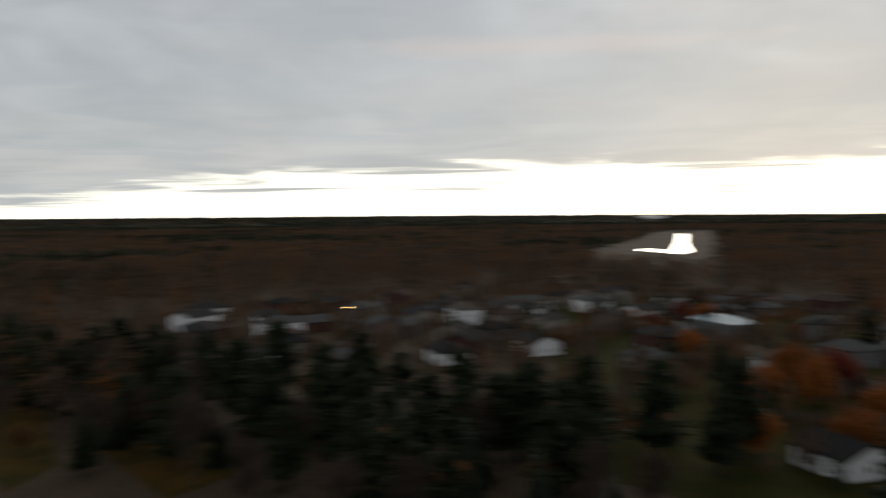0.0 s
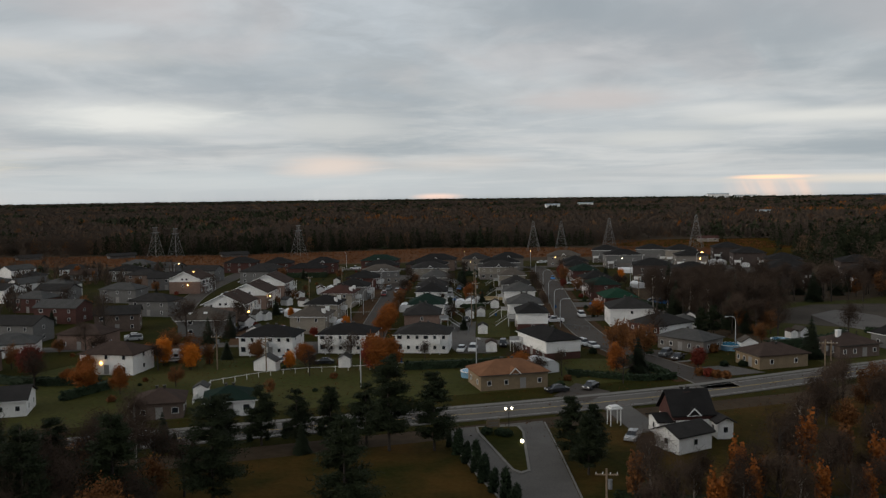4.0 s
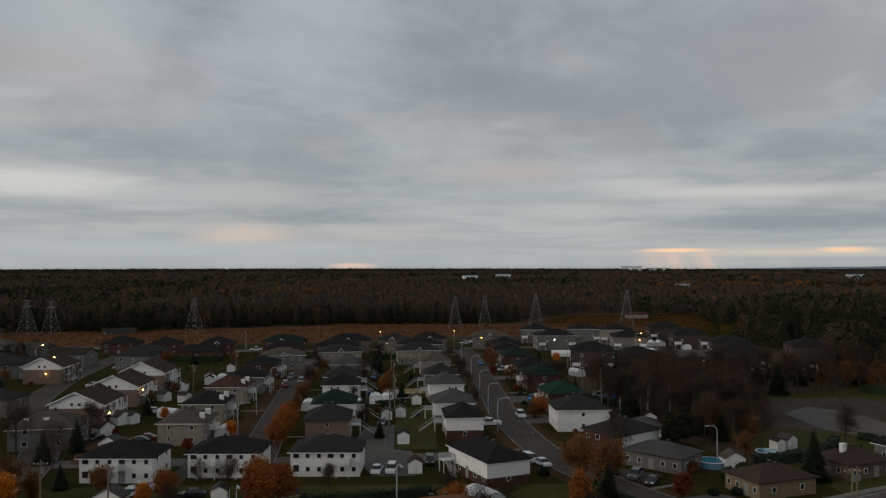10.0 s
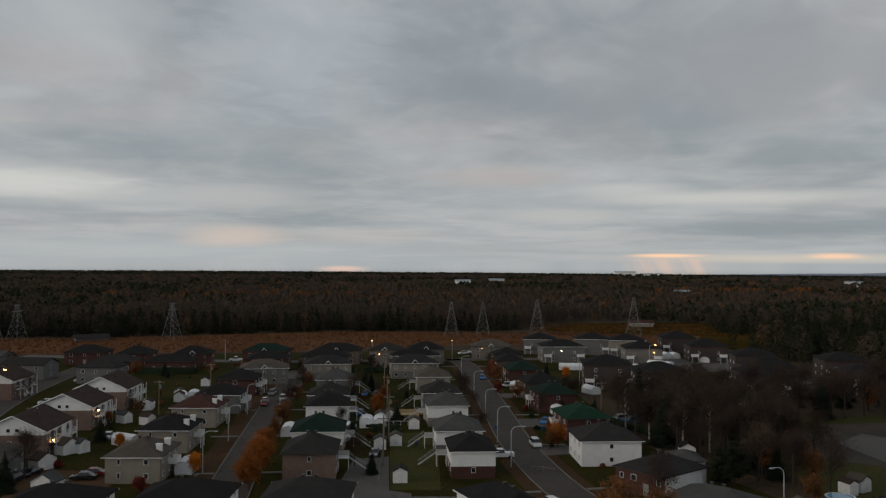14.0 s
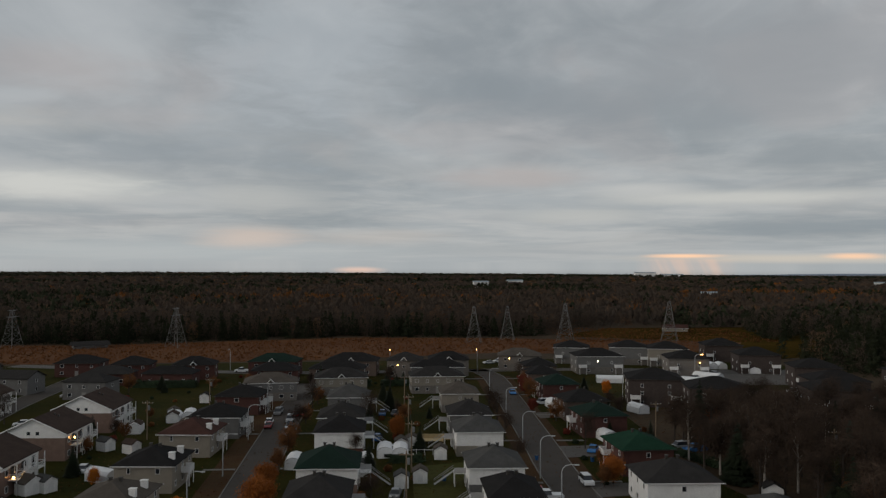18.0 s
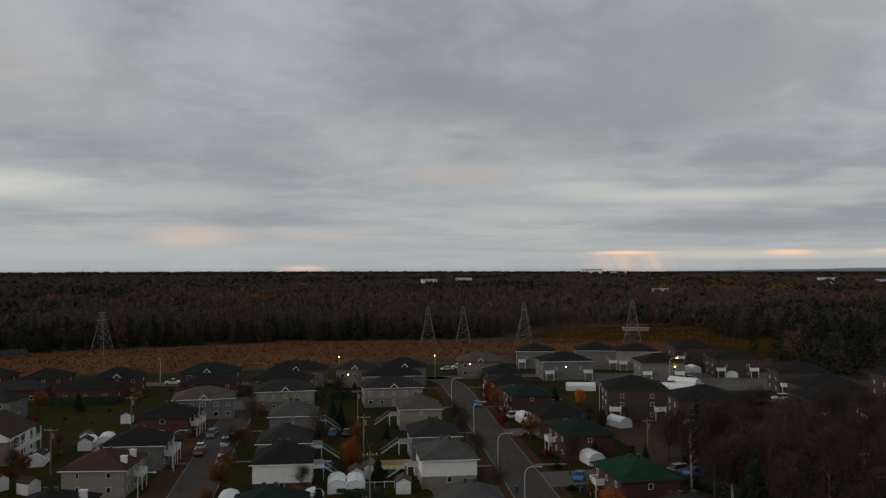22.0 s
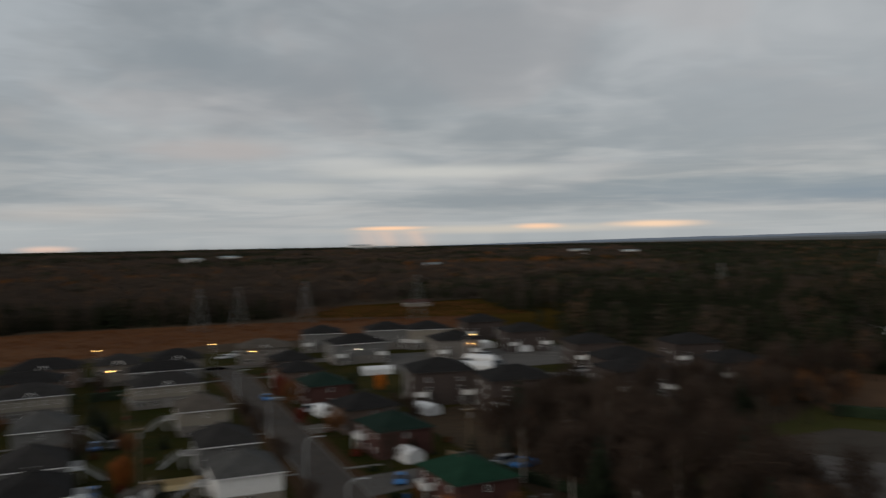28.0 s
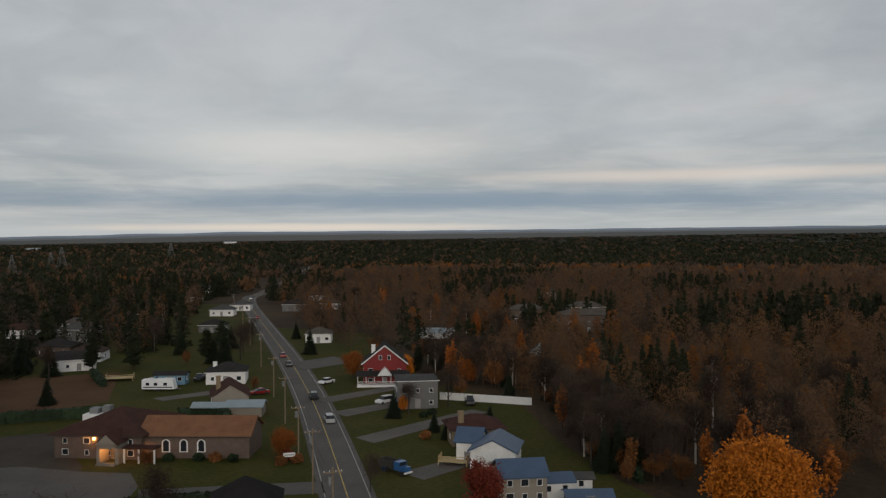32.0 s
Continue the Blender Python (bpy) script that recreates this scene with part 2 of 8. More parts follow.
def mat(name, rgb, rough=0.8, metal=0.0, vary=0.25, scale=0.6, fine=14.0, bump=0.15, hue=None, spec=0.3, attr=None, island=False, stripe=None, random_tint=0.0, soft_up=0.0):
    """A procedural surface: base colour varied at two sizes, with fine relief. stripe: (lines per metre, depth) for siding and shingles."""
    m = bpy.data.materials.new(name)
    m.use_nodes = True
    nt = m.node_tree
    p = nt.nodes["Principled BSDF"]
    p.inputs["Roughness"].default_value, p.inputs["Metallic"].default_value = rough, metal
    p.inputs["Specular IOR Level"].default_value = spec
    pos = node(nt, "ShaderNodeNewGeometry").outputs["Position"]
    a = node(nt, "ShaderNodeTexNoise", {"Vector": pos, "Scale": scale, "Detail": 4.0, "Roughness": 0.6}).outputs[0]
    b = node(nt, "ShaderNodeTexNoise", {"Vector": pos, "Scale": fine, "Detail": 2.0}).outputs[0]
    dark = tuple(c * (1 - vary) for c in rgb)
    light = hue or tuple(min(1, c * (1 + vary)) for c in rgb)
    col = blend(nt, smooth(nt, a, 0.3, 0.7), dark, light)
    col = blend(nt, 0.5, col, blend(nt, smooth(nt, b, 0.3, 0.7), tuple(c * 0.75 for c in rgb), tuple(min(1, c * 1.25) for c in rgb)))
    if attr:
        tint = node(nt, "ShaderNodeAttribute", attribute_name="tint")
        ramp = node(nt, "ShaderNodeValToRGB", [tint.outputs["Fac"]])
        e = ramp.color_ramp.elements
        e[0].position, e[0].color = attr[0][0], (*attr[0][1], 1)
        e[1].position, e[1].color = attr[-1][0], (*attr[-1][1], 1)
        for q, c in attr[1:-1]:
            e.new(q).color = (*c, 1)
        grain = node(nt, "ShaderNodeCombineColor", [calc(nt, "ADD", 0.95, calc(nt, "MULTIPLY", a, 0.75))] * 3).outputs[0]
        col = blend(nt, 1.0, ramp.outputs[0], grain, "MULTIPLY")
    if island:
        r = node(nt, "ShaderNodeNewGeometry").outputs["Random Per Island"]
        k = calc(nt, "ADD", 0.75, calc(nt, "MULTIPLY", r, 0.5))
        col = blend(nt, 1.0, col, node(nt, "ShaderNodeCombineColor", [k, k, k]).outputs[0], "MULTIPLY")
    if random_tint:
        r = node(nt, "ShaderNodeObjectInfo").outputs["Random"]
        k = calc(nt, "ADD", 1 - random_tint, calc(nt, "MULTIPLY", r, 2 * random_tint))
        col = blend(nt, 1.0, col, node(nt, "ShaderNodeCombineColor", [k, k, k]).outputs[0], "MULTIPLY")
    height = b
    if stripe:
        zz = node(nt, "ShaderNodeSeparateXYZ", [pos]).outputs[2]
        saw = calc(nt, "FRACT", calc(nt, "MULTIPLY", zz, stripe[0]))
        height = calc(nt, "ADD", calc(nt, "MULTIPLY", saw, stripe[1]), calc(nt, "MULTIPLY", b, 0.3))
        gap = calc(nt, "LESS_THAN", saw, 0.12)
        col = blend(nt, calc(nt, "MULTIPLY", gap, 0.35), col, tuple(c * 0.5 for c in rgb))
    if bump:
        bm = node(nt, "ShaderNodeBump", {"Strength": bump, "Distance": 0.05, "Height": height})
        nt.links.new(bm.outputs[0], p.inputs["Normal"])
    if soft_up:  # thin foliage scatters light from the sky whichever way a blade turns
        n = node(nt, "ShaderNodeNewGeometry").outputs["Normal"]
        add = node(nt, "ShaderNodeVectorMath", [n, (0, 0, soft_up)], operation="ADD")
        nt.links.new(node(nt, "ShaderNodeVectorMath", [add.outputs[0]], operation="NORMALIZE").outputs[0], p.inputs["Normal"])
    nt.links.new(col, p.inputs["Base Color"])
    MATS[name] = m
    return m


def glowing(name, rgb, power):
    m = bpy.data.materials.new(name)
    m.use_nodes = True
    p = m.node_tree.nodes["Principled BSDF"]
    p.inputs["Base Color"].default_value = (*rgb, 1)
    p.inputs["Emission Color"].default_value, p.inputs["Emission Strength"].default_value = (*rgb, 1), power
    return m


ASPHALT = mat("asphalt", (0.058, 0.048, 0.04), 0.85, vary=0.22, scale=0.16, fine=9, bump=0.1)
ASPHALT_OLD = mat("worn_asphalt", (0.102, 0.094, 0.087), 0.9, vary=0.25, scale=0.12, fine=6)
GRAVEL = mat("gravel", (0.125, 0.112, 0.1), 0.95, vary=0.3, scale=0.1, fine=5, bump=0.4)
LOT_GRAVEL = mat("packed_lot_gravel", (0.07, 0.06, 0.05), 0.95, vary=0.35, scale=0.06, fine=3, bump=0.4, spec=0.05)
CONCRETE = mat("concrete", (0.17, 0.162, 0.148), 0.85, vary=0.15, scale=0.5)
PAINT = mat("road_paint", (0.36, 0.36, 0.34), 0.7, vary=0.25, scale=1.2)
PAINT_Y = mat("yellow_road_paint", (0.5, 0.36, 0.1), 0.7, vary=0.3, scale=1.2)
# LAWN brightened: greener grass, with the brighter eastern light put into its colour
GREEN_LAWN = mat("brightened_green_lawn", (0.052, 0.058, 0.011), 0.95, vary=0.35, scale=0.06, fine=1.1, bump=0.5, hue=(0.075, 0.056, 0.02), spec=0.1)
LAWN = mat("lawn", (0.028, 0.032, 0.007), 0.95, vary=0.45, scale=0.06, fine=1.1, bump=0.5, hue=(0.056, 0.038, 0.009), spec=0.03)
LITTER = mat("forest_floor", (0.058, 0.04, 0.024), 0.95, vary=0.45, scale=0.02, fine=0.6, bump=0.6, spec=0.1)
FIELD = mat("dry_field", (0.13, 0.05, 0.017), 0.95, vary=0.4, scale=0.03, fine=0.5, bump=0.6, hue=(0.13, 0.065, 0.028), spec=0.1)
ROUGH = mat("rough_grass", (0.036, 0.036, 0.009), 0.95, vary=0.5, scale=0.09, fine=1.4, bump=0.6, hue=(0.12, 0.052, 0.015), spec=0.03)
MEADOW = mat("rough_meadow", (0.05, 0.036, 0.009), 0.95, vary=0.5, scale=0.025, fine=0.4, bump=0.6, hue=(0.085, 0.048, 0.012), spec=0.0)
DIRT = mat("bare_soil", (0.1, 0.056, 0.03), 0.95, vary=0.3, scale=0.08, fine=2, bump=0.5, spec=0.1)
HILL = mat("far_woods_canopy", (0.06, 0.052, 0.047), 0.95, vary=0.5, scale=0.008, fine=0.06, bump=0.8, hue=(0.066, 0.07, 0.062), spec=0.05)
WHITE = mat("white_siding", (0.84, 0.83, 0.81), 0.6, vary=0.1, scale=0.8, stripe=(9, 1.0))
CREAM = mat("beige_siding", (0.27, 0.24, 0.2), 0.65, vary=0.1, scale=0.8, stripe=(9, 1.0))
GREY = mat("grey_siding", (0.15, 0.148, 0.145), 0.65, vary=0.12, scale=0.8, stripe=(9, 1.0))
BLUE = mat("blue_siding", (0.16, 0.3, 0.42), 0.65, vary=0.12, scale=0.8, stripe=(9, 1.0))
RED = mat("red_siding", (0.2, 0.022, 0.022), 0.6, vary=0.12, scale=0.8, stripe=(8, 1.0))
BRICK_P = mat("pinkish_brick", (0.2, 0.135, 0.11), 0.9, vary=0.2, scale=1.2, fine=9, bump=0.35, stripe=(13, 0.6))
BRICK_R = mat("red_brick", (0.085, 0.038, 0.032), 0.9, vary=0.22, scale=1.2, fine=9, bump=0.35, stripe=(13, 0.6))
BRICK_B = mat("brown_brick", (0.14, 0.103, 0.085), 0.9, vary=0.2, scale=1.2, fine=9, bump=0.35, stripe=(13, 0.6))
BRICK_Y = mat("tan_brick", (0.24, 0.18, 0.115), 0.9, vary=0.2, scale=1.2, fine=9, bump=0.35, stripe=(13, 0.6))
BRICK_D = mat("dark_brick", (0.065, 0.05, 0.045), 0.9, vary=0.2, scale=1.2, fine=9, bump=0.35, stripe=(13, 0.6))
STONE = mat("grey_stone_veneer", (0.18, 0.165, 0.15), 0.9, vary=0.25, scale=2, fine=5, bump=0.4, stripe=(6, 0.6))
SH = dict(rough=0.95, vary=0.25, scale=0.5, fine=7, bump=0.2, stripe=(7, 0.8), spec=0.06)
R_BLACK = mat("black_shingles", (0.022, 0.021, 0.021), **SH)
R_DARK = mat("charcoal_shingles", (0.036, 0.034, 0.033), **SH)
R_GREY = mat("grey_shingles", (0.078, 0.077, 0.075), **SH)
R_BROWN = mat("brown_shingles", (0.062, 0.044, 0.037), **SH)
R_TAUPE = mat("taupe_shingles", (0.095, 0.082, 0.07), **SH)
R_HALL = mat("brown_maroon_shingles", (0.065, 0.034, 0.028), **SH)
R_RED = mat("maroon_shingles", (0.07, 0.036, 0.03), **SH)
R_GREEN = mat("green_shingles", (0.014, 0.044, 0.027), **SH)
R_GREENB = mat("dark_green_shingles", (0.014, 0.028, 0.022), **SH)
R_BLUE = mat("blue_metal_roof", (0.06, 0.095, 0.16), 0.45, vary=0.15, scale=0.4, bump=0.1)
R_TAN = mat("tan_shingles", (0.2, 0.1, 0.056), **SH)
R_SILVER = mat("pale_metal_roof", (0.3, 0.36, 0.39), 0.4, metal=0.3, vary=0.15, scale=0.4)
TRIM = mat("white_trim", (0.74, 0.74, 0.73), 0.5, vary=0.06)
DARK_TRIM = mat("dark_trim", (0.05, 0.045, 0.04), 0.5, vary=0.1)
GLASS = mat("window_glass", (0.02, 0.024, 0.03), 0.08, vary=0.3, scale=0.2, bump=0, spec=0.6)
DOOR = mat("painted_door", (0.28, 0.27, 0.26), 0.5, vary=0.1)
WOOD = mat("weathered_wood", (0.2, 0.15, 0.1), 0.85, vary=0.3, scale=3, bump=0.3)
PALE_WOOD = mat("pale_new_wood", (0.5, 0.38, 0.2), 0.8, vary=0.2, scale=3)
LAMP_STEEL = mat("pale_lamp_steel", (0.42, 0.43, 0.44), 0.5, metal=0.2, vary=0.15, scale=2)
GREY_TRIM = mat("weathered_white_trim", (0.4, 0.4, 0.4), 0.6, vary=0.15)
STEEL = mat("galvanised_steel", (0.2, 0.205, 0.21), 0.6, metal=0.3, vary=0.15, scale=2)
FABRIC = mat("white_shelter_cover", (0.78, 0.79, 0.8), 0.5, vary=0.06, scale=0.7, bump=0.2)
BLACK = mat("black_rubber", (0.02, 0.02, 0.02), 0.7)
WATER = mat("pool_water", (0.06, 0.25, 0.4), 0.05, vary=0.1, bump=0.05, spec=0.6)
RIVER = mat("river_water", (0.75, 0.73, 0.68), 0.03, metal=0.9, vary=0.05, bump=0.02)
RUST_STEEL = mat("weathered_steel", (0.17, 0.167, 0.163), 0.7, metal=0.2, vary=0.2, scale=2)
LAMP_ON = glowing("lit_sodium_lamp", (1.0, 0.5, 0.14), 14)
LAMP_WHITE = glowing("lit_white_lamp", (1.0, 0.86, 0.62), 9)
LAMP_RED = glowing("red_tail_lamp", (1.0, 0.06, 0.04), 2.5)
BARK = mat("bark", (0.045, 0.036, 0.03), 0.9, vary=0.3, scale=1.5, fine=8, bump=0.5, random_tint=0.25)
BIRCH = mat("birch_bark", (0.42, 0.38, 0.34), 0.8, vary=0.3, scale=2, fine=8)
LEAF_VERGE = mat("leaf_strewn_verge", (0.075, 0.036, 0.016), 0.95, vary=0.45, scale=0.25, fine=2.5, bump=0.5, hue=(0.05, 0.04, 0.016), spec=0.1)
LV = dict(soft_up=0.8, rough=0.75, scale=0.5, fine=3, bump=0, spec=0.15, island=True, random_tint=0.2)
TWIGS = mat("bare_twigs", (0.056, 0.039, 0.029), 0.9, soft_up=1.0, vary=0.3, scale=0.4, fine=3, bump=0, spec=0.05, island=True, random_tint=0.3)
L_ORANGE = mat("orange_leaves", (0.25, 0.078, 0.014), vary=0.35, **LV)
L_YELLOW = mat("golden_leaves", (0.52, 0.158, 0.014), vary=0.3, **LV)
L_RED = mat("red_leaves", (0.15, 0.028, 0.016), vary=0.35, **LV)
L_RUST = mat("rust_leaves", (0.15, 0.062, 0.02), vary=0.35, **LV)
L_GREEN = mat("dark_needles", (0.02, 0.027, 0.014), vary=0.4, **LV)
L_PINE = mat("pine_needles", (0.02, 0.027, 0.011), vary=0.4, **LV)
L_HEDGE = mat("cedar_hedge", (0.021, 0.034, 0.016), vary=0.35, **LV)
WOODS = mat("mixed_woods", (0.06, 0.045, 0.036), 0.95, scale=0.05, bump=0, spec=0.03, soft_up=1.2, attr=[
    (0.0, (0.05, 0.04, 0.033)), (0.30, (0.058, 0.044, 0.034)), (0.5, (0.092, 0.056, 0.035)), (0.66, (0.12, 0.064, 0.03)), (0.72, (0.1, 0.046, 0.018)), (0.8, (0.17, 0.065, 0.018)), (0.83, (0.026, 0.029, 0.016)), (1.0, (0.019, 0.023, 0.013))])

# ---------------------------------------------------------------- mesh helpers


class Shape:
    """Collects the faces of one mesh."""

    def __init__(self):
        self.v, self.f = [], []

    def add(self, verts, faces):
        n = len(self.v)
        self.v += verts
        self.f += [tuple(i + n for i in face) for face in faces]
        return self

    def box(self, x0, y0, z0, x1, y1, z1):
        return self.add([(x0, y0, z0), (x1, y0, z0), (x1, y1, z0), (x0, y1, z0), (x0, y0, z1), (x1, y0, z1), (x1, y1, z1), (x0, y1, z1)],
                        [(3, 2, 1, 0), (4, 5, 6, 7), (0, 1, 5, 4), (1, 2, 6, 5), (2, 3, 7, 6), (3, 0, 4, 7)])

    def tube(self, p, q, r0, r1=None, n=5):
        p, q, r1 = Vector(p), Vector(q), r0 if r1 is None else r1
        turn = (q - p).to_track_quat("Z", "Y")
        ring = [turn @ Vector((math.cos(6.2832 * i / n), math.sin(6.2832 * i / n), 0)) for i in range(n)]
        verts = [tuple(p + r * r0) for r in ring] + [tuple(q + r * r1) for r in ring]
        faces = [(i, (i + 1) % n, n + (i + 1) % n, n + i) for i in range(n)]
        return self.add(verts, faces + [tuple(range(n))[::-1], tuple(range(n, 2 * n))])

    def prism(self, outline, z0, z1):
        n = len(outline)
        verts = [(x, y, z0) for x, y in outline] + [(x, y, z1) for x, y in outline]
        return self.add(verts, [(i, (i + 1) % n, n + (i + 1) % n, n + i) for i in range(n)] + [tuple(range(n))[::-1], tuple(range(n, 2 * n))])

    def ball(self, c, r, squash=1.0, n=8, m=5):
        verts, faces = [], []
        for j in range(m + 1):
            a = math.pi * j / m
            for i in range(n):
                b = 6.2832 * i / n
                verts.append((c[0] + r * math.sin(a) * math.cos(b), c[1] + r * math.sin(a) * math.sin(b), c[2] + r * squash * math.cos(a)))
        for j in range(m):
            for i in range(n):
                faces.append((j * n + i, (j + 1) * n + i, (j + 1) * n + (i + 1) % n, j * n + (i + 1) % n))
        return self.add(verts, faces)

    def mesh(self, name, material):
        me = bpy.data.meshes.new(name)
        me.from_pydata(self.v, [], self.f)
        me.materials.append(material)
        return me


def soup(name, verts, material, tint=None, corners=3):
    """A mesh of loose triangles or quads from an array (faces, corners, 3)."""
    verts = np.asarray(verts, np.float32)
    n = len(verts)
    me = bpy.data.meshes.new(name)
    me.vertices.add(n * corners)
    me.vertices.foreach_set("co", verts.ravel())
    me.loops.add(n * corners)
    me.loops.foreach_set("vertex_index", np.arange(n * corners, dtype=np.int32))
    me.polygons.add(n)
    me.polygons.foreach_set("loop_start", np.arange(0, n * corners, corners, dtype=np.int32))
    me.update(calc_edges=True)
    if tint is not None:
        at = me.attributes.new("tint", "FLOAT", "POINT")
        at.data.foreach_set("value", np.repeat(np.asarray(tint, np.float32), corners))
    me.materials.append(material)
    return me


def part(name, data, parent, at=(0, 0, 0), turn=0.0, label=""):
    ob = new(name, data)
    ob.parent = parent
    ob.location, ob.rotation_euler = at, (0, 0, radians(turn))
    return tagged(ob, label)


def thing(name, at, turn=0.0, label="", category="", group="", kind="", data=None):
    ob = new(name, data)
    ob.location, ob.rotation_euler = (*at, 0.0)[:3], (0, 0, radians(turn))
    return tagged(ob, label, category, group, kind)


KEEP = {}


def cached(key, make):
    if key not in KEEP:
        KEEP[key] = make()
    return KEEP[key]

# ---------------------------------------------------------------- ground, roads, lots


def far_rise(a):
    """Height of the far skyline by azimuth in degrees from north, clockwise."""
    return float(np.interp(a % 360, [0, 15, 28, 46, 59, 74, 89, 101, 140, 180, 225, 245, 270, 300, 330, 360], [-25, -29, -27, -25, -13, -1, 17, 32, 40, 36, 26, 16, 6, -6, -15, -25]))


def make_ground():
    rings = [0, 150, 300, 500, 800, 1200, 1700, 2200, 2700, 3200, 3700, 4150, 4500, 4800]
    n = 144
    s = Shape()
    verts, faces = [(0, 0, 0)], []
    for r in rings[1:]:
        for i in range(n):
            a = 6.2832 * i / n
            lift = max(0.0, (r - 2300) / 2500) ** 1.3
            rough = noise.noise(Vector((math.sin(a) * 6, math.cos(a) * 6, r / 900))) * 5 * max(0, (r - 1600) / 3000)
            verts.append((r * math.sin(a), r * math.cos(a), far_rise(math.degrees(a)) * lift + rough))
    for i in range(n):
        faces.append((0, 1 + (i + 1) % n, 1 + i))
    for k in range(len(rings) - 2):
        b = 1 + k * n
        for i in range(n):
            faces.append((b + i, b + (i + 1) % n, b + n + (i + 1) % n, b + n + i))
    s.add(verts, faces)
    me = s.mesh("ground", LITTER)
    me.materials.append(HILL)
    for p in me.polygons:
        if math.hypot(p.center.x, p.center.y) > 1700:
            p.material_index = 1
    me.flip_normals()
    tagged(new("ground", me), "brown leaf-littered ground running out to wooded low hills", "ground", kind="structure")


make_ground()
LEVEL = [0.01]


def patch_of(name, outline, material, label, category, lift=None, kind="structure"):
    """A flat piece of ground, a little above what lies under it."""
    if lift is None:
        LEVEL[0] += 0.004
        lift = LEVEL[0]
    m = Shape().prism(outline, -0.05, lift).mesh(name, material)
    return thing(name, (0, 0), 0, label, category, kind=kind, data=m)


def offset(line, d):
    out = []
    for i, p in enumerate(line):
        a, b = Vector(line[max(i - 1, 0)]), Vector(line[min(i + 1, len(line) - 1)])
        t = (b - a).normalized()
        out.append((p[0] - t.y * d, p[1] + t.x * d))
    return out


def ribbon(line, d0, d1, z0, z1):
    a, b = offset(line, d0), offset(line, d1)
    s = Shape()
    for i in range(len(line) - 1):
        q = [a[i], a[i + 1], b[i + 1], b[i]]
        s.add([(x, y, z0) for x, y in q] + [(x, y, z1) for x, y in q], [(4, 5, 6, 7), (0, 1, 5, 4), (2, 3, 7, 6), (1, 2, 6, 5), (3, 0, 4, 7)])
    return s


def smooth_line(points, step=8.0):
    """A gentle curve through the points."""
    pts = [Vector((*p, 0)) for p in points]
    pts = [2 * pts[0] - pts[1], *pts, 2 * pts[-1] - pts[-2]]
    out = []
    for i in range(1, len(pts) - 2):
        p0, p1, p2, p3 = pts[i - 1:i + 3]
        n = max(2, int((p2 - p1).length / step))
        for k in range(n):
            t = k / n
            q = 0.5 * (2 * p1 + (p2 - p0) * t + (2 * p0 - 5 * p1 + 4 * p2 - p3) * t * t + (3 * p1 - p0 - 3 * p2 + p3) * t ** 3)
            out.append((q.x, q.y))
    return out + [(pts[-2].x, pts[-2].y)]


def street(name, points, width, material, label, kerb=True, z=0.06):
    line = smooth_line(points)
    h = width / 2
    thing(name, (0, 0), 0, label, "road", kind="structure", data=ribbon(line, -h, h, -0.05, z).mesh(name, material))
    if kerb:
        for side in (-1, 1):
            d = ribbon(line, side * h if side > 0 else -h - 0.22, h + 0.22 if side > 0 else -h, -0.05, z + 0.1)
            thing("kerb", (0, 0), 0, "pale concrete kerb along the street", "kerb", kind="structure", data=d.mesh("kerb", CONCRETE))
    return line


def dashes(name, line, d, width, on, off, material, z, label):
    s = Shape()
    if off <= 0:
        s = ribbon(line, d - width / 2, d + width / 2, z - 0.02, z)
    else:
        run = 0.0
        for a, b in zip(line, line[1:]):
            a, b = Vector(a), Vector(b)
            run += (b - a).length
            if run > off:
                run = 0
                t = (b - a).normalized()
                e = a + t * on
                q = ribbon([tuple(a), tuple(e)], d - width / 2, d + width / 2, z - 0.02, z)
                s.add(q.v, q.f)
    thing(name, (0, 0), 0, label, "road marking", kind="structure", data=s.mesh(name, material))


# blue-grey ridges on the eastern skyline, haze painted in as a glow
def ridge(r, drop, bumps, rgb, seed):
    m = glowing("painted_haze_ridge", rgb, 1.0)
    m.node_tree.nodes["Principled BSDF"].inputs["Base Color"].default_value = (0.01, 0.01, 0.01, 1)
    s, n = Shape(), 150
    for k in range(n + 1):
        a = 12 + k * 118 / n
        el = np.interp(a, [12, 20, 28, 46, 59, 74, 89, 101, 130], [-0.85, -0.68, -0.52, -0.22, 0.04, 0.11, 0.25, 0.36, 0.4]) - drop
        z = 40 + r * math.tan(radians(el)) + bumps * noise.noise(Vector((a * 0.35, seed, 0))) + bumps * 0.4 * noise.noise(Vector((a * 1.6, seed, 4)))
        s.v += [(r * math.sin(radians(a)), r * math.cos(radians(a)), -400), (r * math.sin(radians(a)), r * math.cos(radians(a)), z)]
    s.f = [(2 * k, 2 * k + 1, 2 * k + 3, 2 * k + 2) for k in range(n)]
    tagged(new("backdrop", s.mesh("backdrop", m)), "wooded ridge on the skyline, glowing blue-grey in place of haze", "hills", kind="structure")


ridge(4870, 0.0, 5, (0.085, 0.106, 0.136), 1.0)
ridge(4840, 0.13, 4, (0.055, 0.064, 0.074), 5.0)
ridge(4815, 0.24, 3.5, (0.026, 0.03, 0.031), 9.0)

